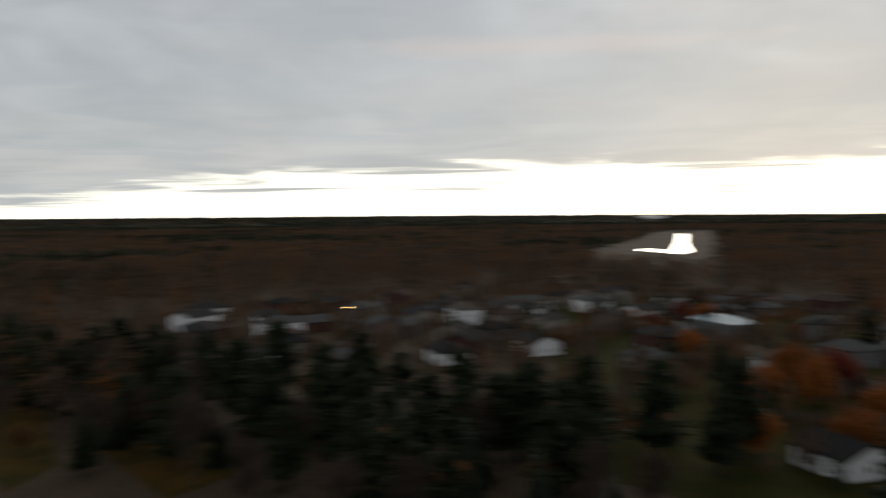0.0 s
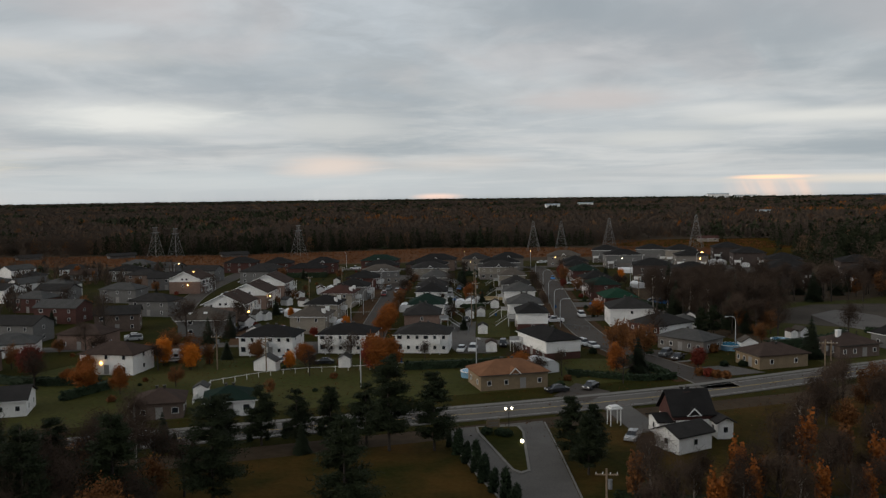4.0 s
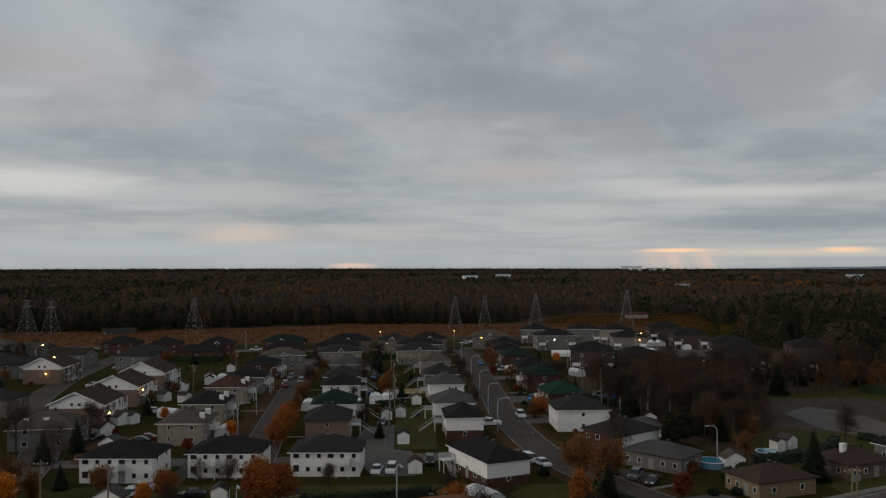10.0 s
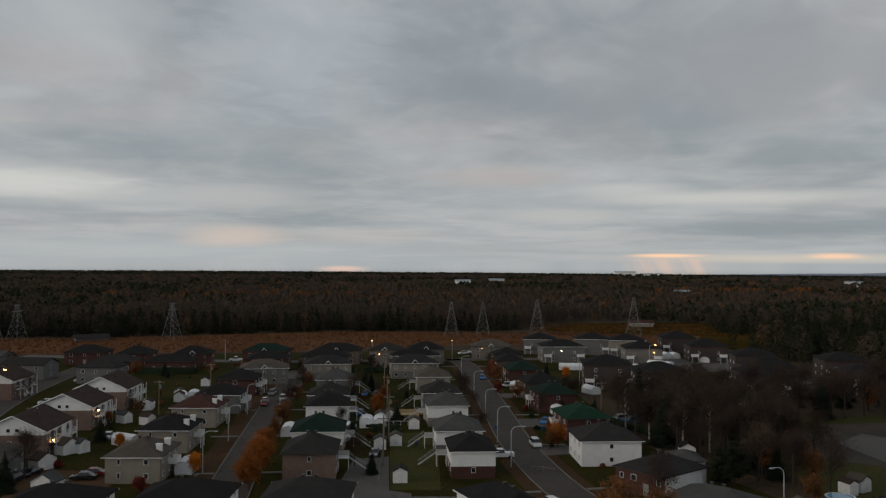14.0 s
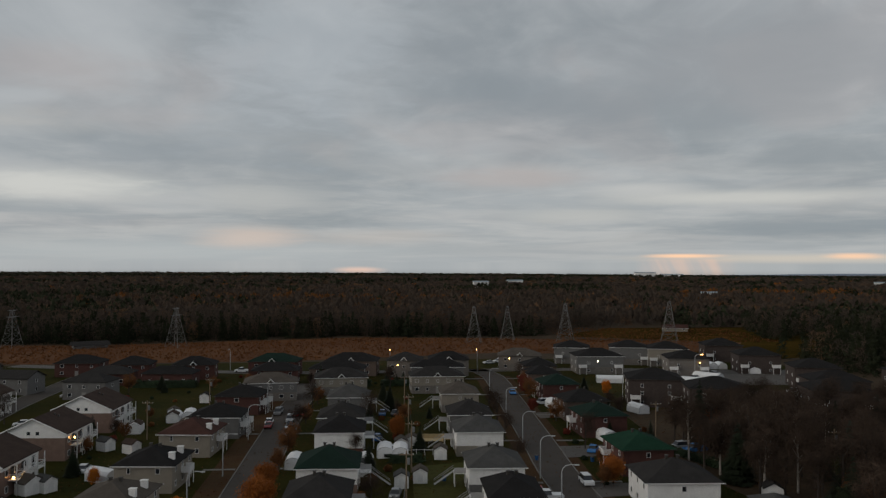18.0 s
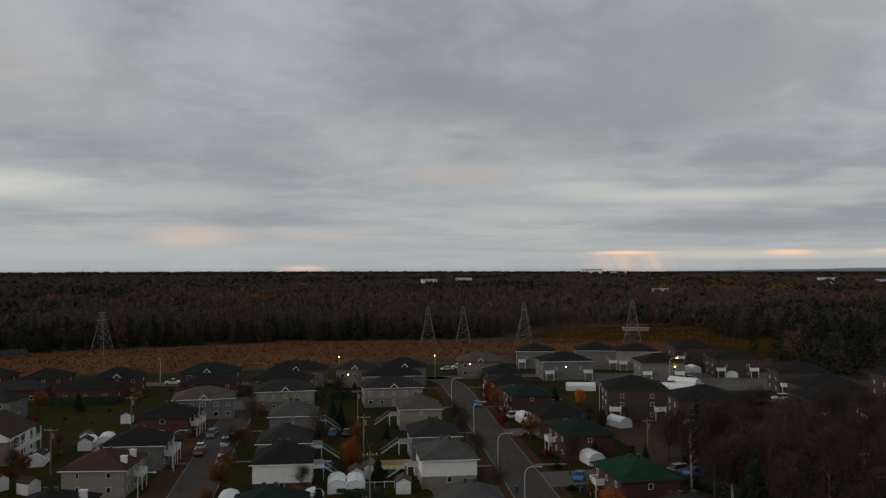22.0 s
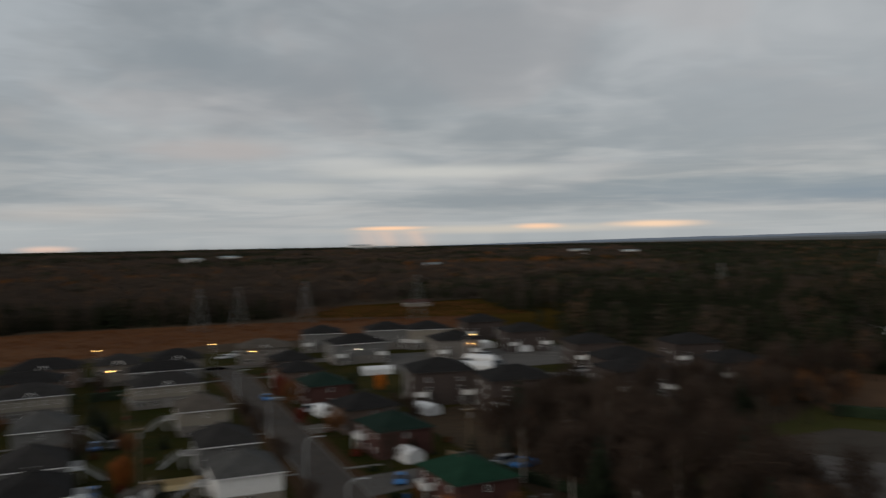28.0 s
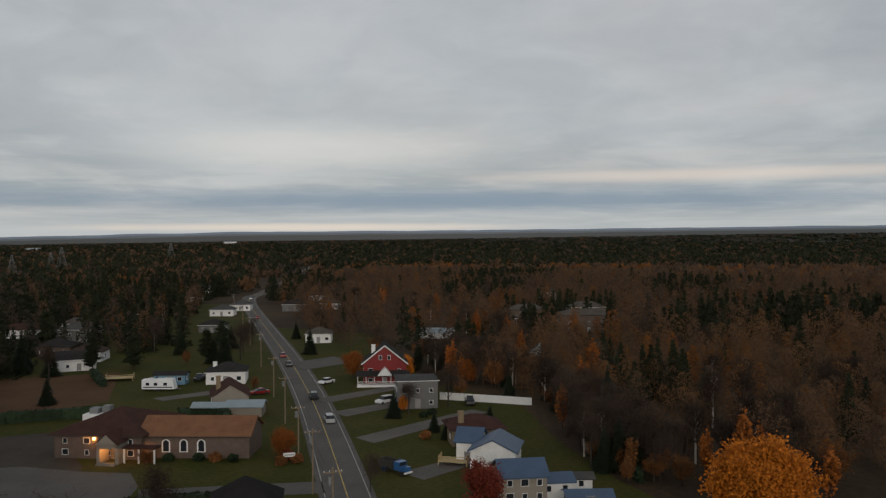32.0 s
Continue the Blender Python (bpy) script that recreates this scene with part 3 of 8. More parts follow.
# lawns and open ground first, then roads
patch_of("lawn", [(-150, 60), (-80, 74), (-10, 102), (58, 130), (78, 142), (62, 172), (52, 200), (45, 230), (44, 300), (130, 330), (132, 428), (20, 428), (-150, 400)], LAWN, "patchy green and brown autumn lawn between the houses", "lawn")
patch_of("lawn", [(-350, -20), (-150, 60), (-150, 400), (-350, 380)], LAWN, "dull green lawns of the older streets", "lawn")
patch_of("lawn", [(-340, -300), (-105, -120), (-105, 30), (-150, 60), (-350, -20)], LAWN, "dull green lawns among town houses", "lawn")
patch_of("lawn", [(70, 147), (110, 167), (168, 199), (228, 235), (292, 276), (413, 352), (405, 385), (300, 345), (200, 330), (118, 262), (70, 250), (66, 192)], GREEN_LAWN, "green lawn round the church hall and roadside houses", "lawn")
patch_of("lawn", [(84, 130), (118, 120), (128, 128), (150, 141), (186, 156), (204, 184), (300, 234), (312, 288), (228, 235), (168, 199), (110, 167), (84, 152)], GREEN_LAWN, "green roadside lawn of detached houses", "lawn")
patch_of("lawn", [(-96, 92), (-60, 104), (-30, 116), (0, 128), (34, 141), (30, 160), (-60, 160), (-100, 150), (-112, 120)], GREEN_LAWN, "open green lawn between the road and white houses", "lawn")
patch_of("lawn", [(-8, 96), (-52, 78), (-90, 60), (-60, 40), (-10, 48), (14, 44), (60, 70), (80, 130), (60, 124), (8, 103)], ROUGH, "rough rust-brown grass below a pine grove", "lawn")
patch_of("dry_field", [(-700, 395), (-330, 400), (-150, 404), (-60, 420), (20, 452), (60, 448), (132, 462), (150, 505), (20, 526), (-52, 527), (-170, 480), (-420, 470), (-700, 450)], FIELD, "rust-brown dry field under the power line", "field")
patch_of("meadow", [(60, 430), (135, 430), (195, 450), (225, 540), (190, 610), (100, 600), (60, 540), (150, 505), (132, 464), (62, 448)], MEADOW, "dull brown-green meadow by a red barn", "meadow")
patch_of("ploughed_field", [(128, 262), (160, 248), (196, 272), (176, 300), (140, 288)], DIRT, "bare brown field beside a hedge", "field")
patch_of("dry_clearing", [(-56, -148), (-72, -152), (-78, -176), (-60, -180)], ROUGH, "patch of rust-brown dry grass among pines", "clearing")
patch_of("dry_clearing", [(-42, -168), (-52, -176), (-74, -250), (-60, -262), (-44, -205)], ROUGH, "strip of dry tan grass beside the pine wood", "clearing")
patch_of("back_lawn", [(-8.7, 188.4), (0.2, 188.4), (0.2, 241), (-10.8, 237)], GREEN_LAWN, "green back lawn between garden sheds", "lawn", lift=0.045)
patch_of("gravel_lot", [(74, 214), (94, 203), (112, 216), (131, 238), (120, 252), (98, 250), (80, 234)], LOT_GRAVEL, "grey gravel parking lot with an uneven edge", "parking lot")
patch_of("paved_forecourt", [(97, 196.5), (104.6, 199.6), (110.6, 205.4), (109.2, 214), (109, 226), (101, 238), (90, 227), (91, 207)], ASPHALT_OLD, "worn asphalt forecourt of the church hall", "forecourt")
patch_of("asphalt_lane", [(98.2, 195), (103.2, 198.6), (115.4, 172.4), (110.2, 169)], ASPHALT_OLD, "pale worn asphalt lane beside the hall lawn", "lane")

MAIN = street("main_road", [(-420, -40), (-250, 24), (-160, 56), (-80, 84), (-35, 101), (0, 113), (34, 127), (66, 144), (110, 167), (168, 199), (228, 235), (292, 275.7), (352, 314), (413, 352), (458, 376), (496, 387), (666, 450), (900, 540)], 8.4, ASPHALT_OLD, "two-lane asphalt road with worn markings", kerb=False)
dashes("centre_line", MAIN, 0, 0.16, 3, 0, PAINT_Y, 0.07, "yellow centre line")
for side in (-3.3, 3.3):
    dashes("edge_line", MAIN, side, 0.14, 3, 0, PAINT, 0.07, "white edge line")
for side in (-1, 1):
    thing("kerb", (0, 0), 0, "pale concrete kerb and narrow footway by the main road", "kerb", kind="structure",
          data=ribbon([p for p in MAIN if -120 < p[0] < 100], 4.2 if side > 0 else -4.4, 5.7 if side > 0 else -4.2, -0.05, 0.17).mesh("kerb", CONCRETE))
S1 = street("street_west", [(-36, 176), (-39, 210), (-43, 260), (-46, 300), (-48, 326), (-60, 336)], 7.6, ASPHALT, "residential asphalt street lined with parked cars")
S2 = street("street_east", [(42, 132), (38, 146), (29, 164), (22, 188), (18, 225), (17, 262), (15.5, 320), (13.5, 372), (8, 392)], 7.4, ASPHALT, "residential asphalt street curving to the main road")
for d0, d1, ln in ((4.1, 8.6, S1), (3.95, 6.6, S2), (-6.2, -3.95, S2)):
    thing("verge", (0, 0), 0, "street verge strewn with fallen orange-brown leaves", "verge", kind="structure", data=ribbon(ln[1:-2], d0, d1, -0.05, 0.03).mesh("verge", LEAF_VERGE))
S3 = street("cross_street", [(-170, 398), (-100, 384), (-60, 380), (-20, 384), (8, 388), (40, 392), (90, 388), (130, 360)], 7.0, ASPHALT_OLD, "far cross street before the field")
S4 = street("street_far_west", [(-76, 163), (-84, 190), (-108, 235), (-122, 290), (-128, 340), (-132, 390)], 7.4, ASPHALT, "residential asphalt street")
S5 = street("lane_front", [(-120, 168), (-76, 176), (-36, 178), (-6, 181), (20, 180)], 6.5, ASPHALT_OLD, "narrow service lane behind white houses", kerb=False, z=0.05)
S6 = street("town_street", [(-150, 62), (-170, 120), (-190, 190), (-215, 270), (-235, 370)], 7.4, ASPHALT, "older residential street")
S7 = street("town_street", [(-140, -10), (-200, -30), (-300, -50), (-520, -70), (-860, -85)], 7.4, ASPHALT_OLD, "long straight town street", kerb=False)
S8 = street("town_street", [(-180, 0), (-230, 60), (-300, 110), (-380, 150)], 7.0, ASPHALT, "older residential street")
S9 = street("town_street", [(-165, -60), (-220, -130), (-270, -210), (-330, -260)], 7.0, ASPHALT, "older residential street")
S10 = street("court", [(66, 330), (92, 336), (112, 330), (128, 322)], 7.0, ASPHALT_OLD, "pale asphalt court of the new houses", kerb=False)
# entrance drive with a planted island
patch_of("entrance_drive", [(-10, 101), (-3, 79), (3, 63), (8, 44), (15, 44), (11, 63), (8.6, 88), (6.5, 107)], ASPHALT_OLD, "forked asphalt entrance drive", "drive", lift=0.055)
for side in ([(-10.2, 101), (-3.2, 79), (2.8, 63), (7.8, 44)], [(15.2, 44), (11.2, 63), (8.8, 88), (6.8, 106)]):
    thing("kerb", (0, 0), 0, "pale kerb of the entrance drive", "kerb", kind="structure", data=ribbon(side, -0.12, 0.12, -0.05, 0.18).mesh("kerb", CONCRETE))
patch_of("island_kerb", [(-4.6, 102.6), (-4.2, 99.5), (1.6, 81.0), (2.8, 79.8), (4.1, 81), (3.4, 100), (2.6, 103.4)], CONCRETE, "kerbed edge of the drive island", "kerb", lift=0.2)
patch_of("island_lawn", [(-4.2, 102.2), (-3.8, 99.5), (1.8, 81.6), (2.8, 80.6), (3.7, 81.4), (3.0, 100), (2.2, 102.9)], LAWN, "small lawn on the drive island", "lawn", lift=0.23)
for n, (o, mt, lb) in enumerate([
    ([(-49.5, 158), (-46.3, 158), (-45.5, 178), (-49.5, 178)], ASPHALT, "dark asphalt driveway between white houses"),
    ([(-12, 166), (-4, 166), (-5, 186), (-8.9, 188), (-10, 214), (-17, 212), (-18.5, 188)], ASPHALT_OLD, "grey paved rear parking court"),
    ([(-72, 176), (-60, 176), (-58, 200), (-80, 204)], DIRT, "brown gravel rear parking yard"),
    ([(22, 215), (40, 219), (42, 226), (22, 224)], ASPHALT_OLD, "paved driveway"), ([(21, 245), (36, 249), (36, 258), (21, 256)], ASPHALT_OLD, "paved driveway"),
    ([(21, 290), (30, 292), (30, 300), (20, 298)], GRAVEL, "gravel driveway"), ([(60, 352), (132, 352), (128, 392), (60, 392)], ASPHALT_OLD, "pale paved yard among new houses"),
    ([(9, 124), (15, 120), (20, 128), (14, 135)], ASPHALT, "dark asphalt driveway"), ([(17, 117), (22, 119), (26, 102), (21, 100)], ASPHALT_OLD, "grey driveway to a white cottage"),
    ([(-104, 80), (-98, 82), (-96, 104), (-102, 104)], ASPHALT, "dark asphalt driveway"), ([(28, 166), (38, 160), (42, 166), (33, 172)], ASPHALT, "asphalt driveway"),
    ([(40, 150), (47, 143), (54, 146), (48, 153)], ASPHALT_OLD, "paved driveway"), ([(-60, 330), (-46, 330), (-44, 352), (-60, 352)], ASPHALT_OLD, "paved parking yard"),
    ([(120, 158), (136, 150), (138, 154), (123, 163)], GRAVEL, "gravel driveway"), ([(140, 174), (172, 160), (174, 164), (143, 179)], GRAVEL, "gravel driveway"),
    ([(160, 188), (178, 178), (180, 182), (163, 193)], GRAVEL, "gravel driveway"), ([(172, 198), (196, 186), (197, 190), (175, 203)], GRAVEL, "gravel driveway"),
    ([(214, 224), (232, 214), (240, 226), (224, 234)], ASPHALT_OLD, "paved yard with a sports court"), ([(164, 236), (176, 228), (178, 232), (166, 240)], GRAVEL, "gravel driveway")]):
    patch_of("driveway", o, mt, lb, "driveway")
for i, line in enumerate((S1, S2)):
    for k in range(3, len(line) - 2, 4):
        for side in (-1, 1):
            a, b = offset(line, side * 4.3)[k], offset(line, side * 10.5)[k]
            thing("garden_path", (0, 0), 0, "pale concrete garden path to a house", "path", kind="structure", data=ribbon([a, b], -0.5, 0.5, -0.05, 0.1 + 0.003 * k).mesh("path", CONCRETE))
patch_of("river", [(-690, -432), (-737, -512), (-775, -520), (-752, -478), (-960, -592), (-1485, -890), (-1489, -878), (-962, -582), (-742, -452)], RIVER, "bright still water reflecting the evening sky", "water", lift=0.5)

# ---------------------------------------------------------------- houses


def window_meshes(w, h):
    def ring(pane):
        t, o = 0.07, [(-w / 2, 0), (w / 2, 0), (w / 2, h), (-w / 2, h)]
        i = [(-w / 2 + t, t), (w / 2 - t, t), (w / 2 - t, h - t), (-w / 2 + t, h - t)]
        v = [(x, 0.02, z) for x, z in o] + [(x, -0.09, z) for x, z in o] + [(x, -0.09, z) for x, z in i] + [(x, -0.03, z) for x, z in i]
        f = [(k, (k + 1) % 4, 4 + (k + 1) % 4, 4 + k) for k in range(4)] + [(4 + k, 4 + (k + 1) % 4, 8 + (k + 1) % 4, 8 + k) for k in range(4)] + [(8 + k, 8 + (k + 1) % 4, 12 + (k + 1) % 4, 12 + k) for k in range(4)]
        return Shape().add(v, f + [(12, 13, 14, 15)] if pane else f)

    def make():
        whole = ring(True).mesh("window", TRIM)
        whole.materials.append(GLASS)
        whole.polygons[len(whole.polygons) - 1].material_index = 1
        t = 0.07
        return ring(False).mesh("window", TRIM), Shape().box(-w / 2 + t, -0.03, t, w / 2 - t, 0.02, h - t).mesh("pane", GLASS), whole
    return cached(("window", w, h), make)


def add_window(house, x, y, z, turn, w=1.3, h=1.15, panes=False):
    frame_mesh, pane_mesh, whole = window_meshes(w, h)
    ob = part("window", frame_mesh if panes else whole, house, (x, y, z), turn)
    if panes:
        part("pane", pane_mesh, ob)


def hip_roof(w, d, eave, pitch, over, kind):
    """Closed roof with a fascia. kind: hip, gable_x (ridge along the width) or gable_y."""
    x0, x1, y0, y1 = -over, w + over, -over, d + over
    t = 0.2
    s = Shape()
    W, D = x1 - x0, y1 - y0
    if kind == "hip":
        half = min(W, D) / 2
        rise = half * pitch
        r = [(x0 + half, (y0 + y1) / 2), (x1 - half, (y0 + y1) / 2)] if W >= D else [((x0 + x1) / 2, y0 + half), ((x0 + x1) / 2, y1 - half)]
        v = [(x0, y0, eave - t), (x1, y0, eave - t), (x1, y1, eave - t), (x0, y1, eave - t), (x0, y0, eave), (x1, y0, eave), (x1, y1, eave), (x0, y1, eave), (*r[0], eave + rise), (*r[1], eave + rise)]
        f = [(3, 2, 1, 0), (0, 1, 5, 4), (1, 2, 6, 5), (2, 3, 7, 6), (3, 0, 4, 7)]
        f += [(4, 5, 9, 8), (6, 7, 8, 9), (5, 6, 9), (7, 4, 8)] if W >= D else [(4, 5, 8), (6, 7, 9), (5, 6, 9, 8), (7, 4, 8, 9)]
        return s.add(v, f), rise, (r[0][0] + r[1][0]) / 2, (r[0][1] + r[1][1]) / 2
    if kind == "gable_x":
        rise = D / 2 * pitch
        c = (y0 + y1) / 2
        sec = [(y0, eave - t), (c, eave + rise - t), (y1, eave - t), (y1, eave), (c, eave + rise), (y0, eave)]
        v = [(x0, a, b) for a, b in sec] + [(x1, a, b) for a, b in sec]
        mid = ((x0 + x1) / 2, c)
    else:
        rise = W / 2 * pitch
        c = (x0 + x1) / 2
        sec = [(x0, eave - t), (c, eave + rise - t), (x1, eave - t), (x1, eave), (c, eave + rise), (x0, eave)]
        v = [(a, y0, b) for a, b in sec] + [(a, y1, b) for a, b in sec]
        mid = (c, (y0 + y1) / 2)
    f = [(i, (i + 1) % 6, 6 + (i + 1) % 6, 6 + i) for i in range(6)] + [(0, 1, 4, 5), (1, 2, 3, 4), (6, 7, 10, 11), (7, 8, 9, 10)]
    return s.add(v, f), rise, *mid


FOOT = []


def house(name, at, turn, w, d, eave, roof, low, high=None, split=2.5, kind="hip", pitch=0.42, label="", rows=None, front=4, side=2, door=True, over=0.45,
          chimney=None, gablet=False, group="houses of the neighbourhood", category="house", stairs=False, balcony=None, vents=2, panes=False, wide=(1.2, 1.1)):
    """A house whose front (local -y side) runs w metres from `at` along `turn`; d is its depth."""
    h = thing(name, at, turn, label, category, group)
    high = high or low
    ca, sa = math.cos(radians(turn)), math.sin(radians(turn))
    FOOT.append((at[0] + ca * w / 2 - sa * d / 2, at[1] + sa * w / 2 + ca * d / 2, max(w, d) / 2 + 0.8))
    if high is low:
        part("wall", Shape().box(0, 0, -0.3, w, d, eave - 0.1).mesh("wall", low), h)
    else:
        part("wall", Shape().box(0, 0, -0.3, w, d, split).mesh("wall", low), h, label="masonry ground storey")
        part("upper_wall", Shape().box(-0.04, -0.04, split, w + 0.04, d + 0.04, eave - 0.1).mesh("upper_wall", high), h)
    shape, rise, rx, ry = hip_roof(w, d, eave, pitch, over, kind)
    part("roof", shape.mesh("roof", roof), h)
    # gable ends fill the triangle under the roof
    if kind == "gable_y":
        for y in (0.0, d - 0.15):
            r = (w / 2) * pitch
            s = Shape().add([(0, y, eave - 0.1), (w, y, eave - 0.1), (w / 2, y, eave + r), (0, y + 0.15, eave - 0.1), (w, y + 0.15, eave - 0.1), (w / 2, y + 0.15, eave + r)], [(0, 1, 2), (5, 4, 3), (0, 2, 5, 3), (1, 4, 5, 2)])
            part("gable_wall", s.mesh("gable_wall", high), h)
    if kind == "gable_x":
        for x in (0.0, w - 0.15):
            r = (d / 2) * pitch
            s = Shape().add([(x, 0, eave - 0.1), (x, d, eave - 0.1), (x, d / 2, eave + r), (x + 0.15, 0, eave - 0.1), (x + 0.15, d, eave - 0.1), (x + 0.15, d / 2, eave + r)], [(2, 1, 0), (3, 4, 5), (0, 3, 5, 2), (1, 2, 5, 4)])
            part("gable_wall", s.mesh("gable_wall", high), h)
    # gutter line
    o = over + 0.02
    runs = []
    if kind == "hip":
        runs = [Shape().box(-o - 0.1, -o - 0.1, eave - 0.2, w + o + 0.1, -o, eave - 0.06), Shape().box(-o - 0.1, d + o, eave - 0.2, w + o + 0.1, d + o + 0.1, eave - 0.06)]
    elif kind == "gable_y":
        runs = [Shape().box(-o - 0.1, -o, eave - 0.2, -o, d + o, eave - 0.06), Shape().box(w + o, -o, eave - 0.2, w + o + 0.1, d + o, eave - 0.06)]
    else:
        runs = [Shape().box(-o, -o - 0.1, eave - 0.2, w + o, -o, eave - 0.06)]
    if group != "houses of the old town" and w > 8.1:
        for gs in runs if at[1] < 300 and group == "houses of the neighbourhood" else runs[:1]:
            part("gutter", gs.mesh("gutter", TRIM if high in (WHITE, CREAM, GREY) else DARK_TRIM), h)
    storeys = rows or ([0.9, 3.4] if eave > 4.4 else [1.0])
    for z in storeys:
        for i in range(front):
            x = w * (i + 0.5) / front
            if door and z == storeys[0] and i == front // 2:
                dm = cached("door", lambda: Shape().box(-0.5, -0.08, 0, 0.5, 0.02, 2.05).box(-0.6, -0.06, 0, -0.5, 0.02, 2.15).box(0.5, -0.06, 0, 0.6, 0.02, 2.15).mesh("door", DOOR))
                dd = part("door", dm, h, (x, 0, 0.15))
                if at[1] < 340 and group != "houses of the old town":
                    part("door_handle", cached("handle", lambda: Shape().box(0.34, -0.14, 0.98, 0.42, -0.08, 1.06).mesh("door_handle", STEEL)), dd)
                continue
            add_window(h, x, 0, z, 0, *(wide if (i + int(z)) % 3 == 0 else (0.85, 1.0)), panes)
        for i in range(side):
            y = d * (i + 0.5) / side
            add_window(h, 0, y, z, -90, 0.9, 1.0, panes)
            add_window(h, w, y, z, 90, 0.9, 1.0, panes)
    for k in range(vents if at[1] < 300 and group == "houses of the neighbourhood" else 0):
        vm = cached("roof_vent", lambda: Shape().box(-0.22, -0.22, -0.5, 0.22, 0.22, 0.28).box(-0.3, -0.3, 0.28, 0.3, 0.3, 0.36).mesh("roof_vent", DARK_TRIM))
        part("roof_vent", vm, h, (rx + (k - 0.5) * w * 0.16, ry + 0.5, eave + rise - 0.1))
    for c in chimney or ():
        part("chimney", Shape().box(-0.5, -0.4, 0, 0.5, 0.4, c[2]).box(-0.58, -0.48, c[2], 0.58, 0.48, c[2] + 0.12).mesh("chimney", c[3]), h, (c[0], c[1], eave - 0.3))
    if gablet:
        gw = 2.6
        for gx in (w / 2,) if gablet == 1 else (w * 0.27, w * 0.73):
            s = Shape().add([(-gw / 2, -0.5, eave - 0.1), (gw / 2, -0.5, eave - 0.1), (0, -0.5, eave + 1.15), (-gw / 2, 2.6, eave - 0.1), (gw / 2, 2.6, eave - 0.1), (0, 2.6, eave + 1.15)], [(0, 1, 2), (5, 4, 3), (0, 2, 5, 3), (1, 4, 5, 2)])
            gp = part("gablet", s.mesh("gablet", roof), h, (gx, 0, 0))
            part("gablet_trim", Shape().add([(-gw / 2, -0.56, eave - 0.1), (gw / 2, -0.56, eave - 0.1), (0, -0.56, eave + 1.2), (-gw / 2 + 0.35, -0.56, eave - 0.02), (gw / 2 - 0.35, -0.56, eave - 0.02), (0, -0.56, eave + 0.9)], [(0, 3, 5, 2), (1, 2, 5, 4), (0, 1, 4, 3)]).mesh("gablet_trim", TRIM), gp)
    for bx, by, bt, bw in balcony or ():
        b = part("balcony", Shape().box(0, -1.6, -0.18, bw, 0, 0).mesh("balcony", TRIM), h, (bx, by, 2.6), bt)
        s = Shape().prism([(0, 0), (0, -1.6), (bw, -1.6), (bw, 0), (bw - 0.06, 0), (bw - 0.06, -1.54), (0.06, -1.54), (0.06, 0)], 0.0, 1.0)
        part("railing", s.mesh("railing", TRIM), b)
        for px in (0.1, bw - 0.25):
            part("post", Shape().box(px, -1.55, -2.6, px + 0.15, -1.4, 0).mesh("post", TRIM), b)
    if stairs:
        sx, sy, st = stairs
        b = part("rear_stair", Shape().box(0, 0, 2.35, 2.2, 2.6, 2.5).mesh("rear_stair", TRIM), h, (sx, sy, 0), st)
        s = Shape()
        for k in range(13):
            s.box(2.2 + k * 0.27, 0.2, 2.35 - k * 0.185, 2.5 + k * 0.27, 1.3, 2.42 - k * 0.185)
        part("steps", s.mesh("steps", GREY_TRIM), b)
        s = Shape()
        for yy in (0.15, 1.3):
            s.add([(2.2, yy, 3.3), (5.7, yy, 0.9), (5.7, yy + 0.07, 0.9), (2.2, yy + 0.07, 3.3), (2.2, yy, 3.36), (5.7, yy, 0.96), (5.7, yy + 0.07, 0.96), (2.2, yy + 0.07, 3.36)], [(3, 2, 1, 0), (4, 5, 6, 7), (0, 1, 5, 4), (1, 2, 6, 5), (2, 3, 7, 6), (3, 0, 4, 7)])
        s.box(0, 2.5, 2.5, 2.2, 2.58, 3.45).box(0, 0, 2.5, 0.08, 2.5, 3.45)
        part("handrail", s.mesh("handrail", GREY_TRIM), b)
        for p in ((0.05, 0.1), (2.0, 0.1), (2.0, 2.4), (0.05, 2.4)):
            part("post", Shape().box(p[0], p[1], 0, p[0] + 0.14, p[1] + 0.14, 2.4).mesh("post", TRIM), b)
    return h


WHITE_ROW = dict(eave=4.6, roof=R_BLACK, low=WHITE, label="white-sided two-storey house with a black hipped roof", front=6, side=2, balcony=[(3, 0, 0, 4.5)], pitch=0.4, panes=True, wide=(1.25, 1.35))
house("house", (-64.4, 162), -1, 13.2, 10.2, **WHITE_ROW)
house("house", (-45.9, 165.4), -1, 13.2, 10, **{**WHITE_ROW, "balcony": [(2, 0, 0, 3.5), (9, 0, 0, 3)]})
house("house", (-27.1, 166), -1, 12.8, 10, **{**WHITE_ROW, "balcony": [(8.5, 0, 0, 2.6)], "roof": R_DARK})
house("house", (2.4, 171.5), -66, 15.8, 8.6, 4.6, R_BLACK, BRICK_R, WHITE, split=1.7, label="white-sided house over red brick, black hipped roof", front=5, side=1, stairs=(1, -2.7, 0), pitch=0.42)
CB = dict(d=11.5, eave=5.2, front=1, side=3, door=False, rows=[1.1, 3.6], pitch=0.5, panes=True, wide=(0.7, 0.95))
ST_R, ST_L = (10.2, 7.5, 0), (0, 9.5, 180)
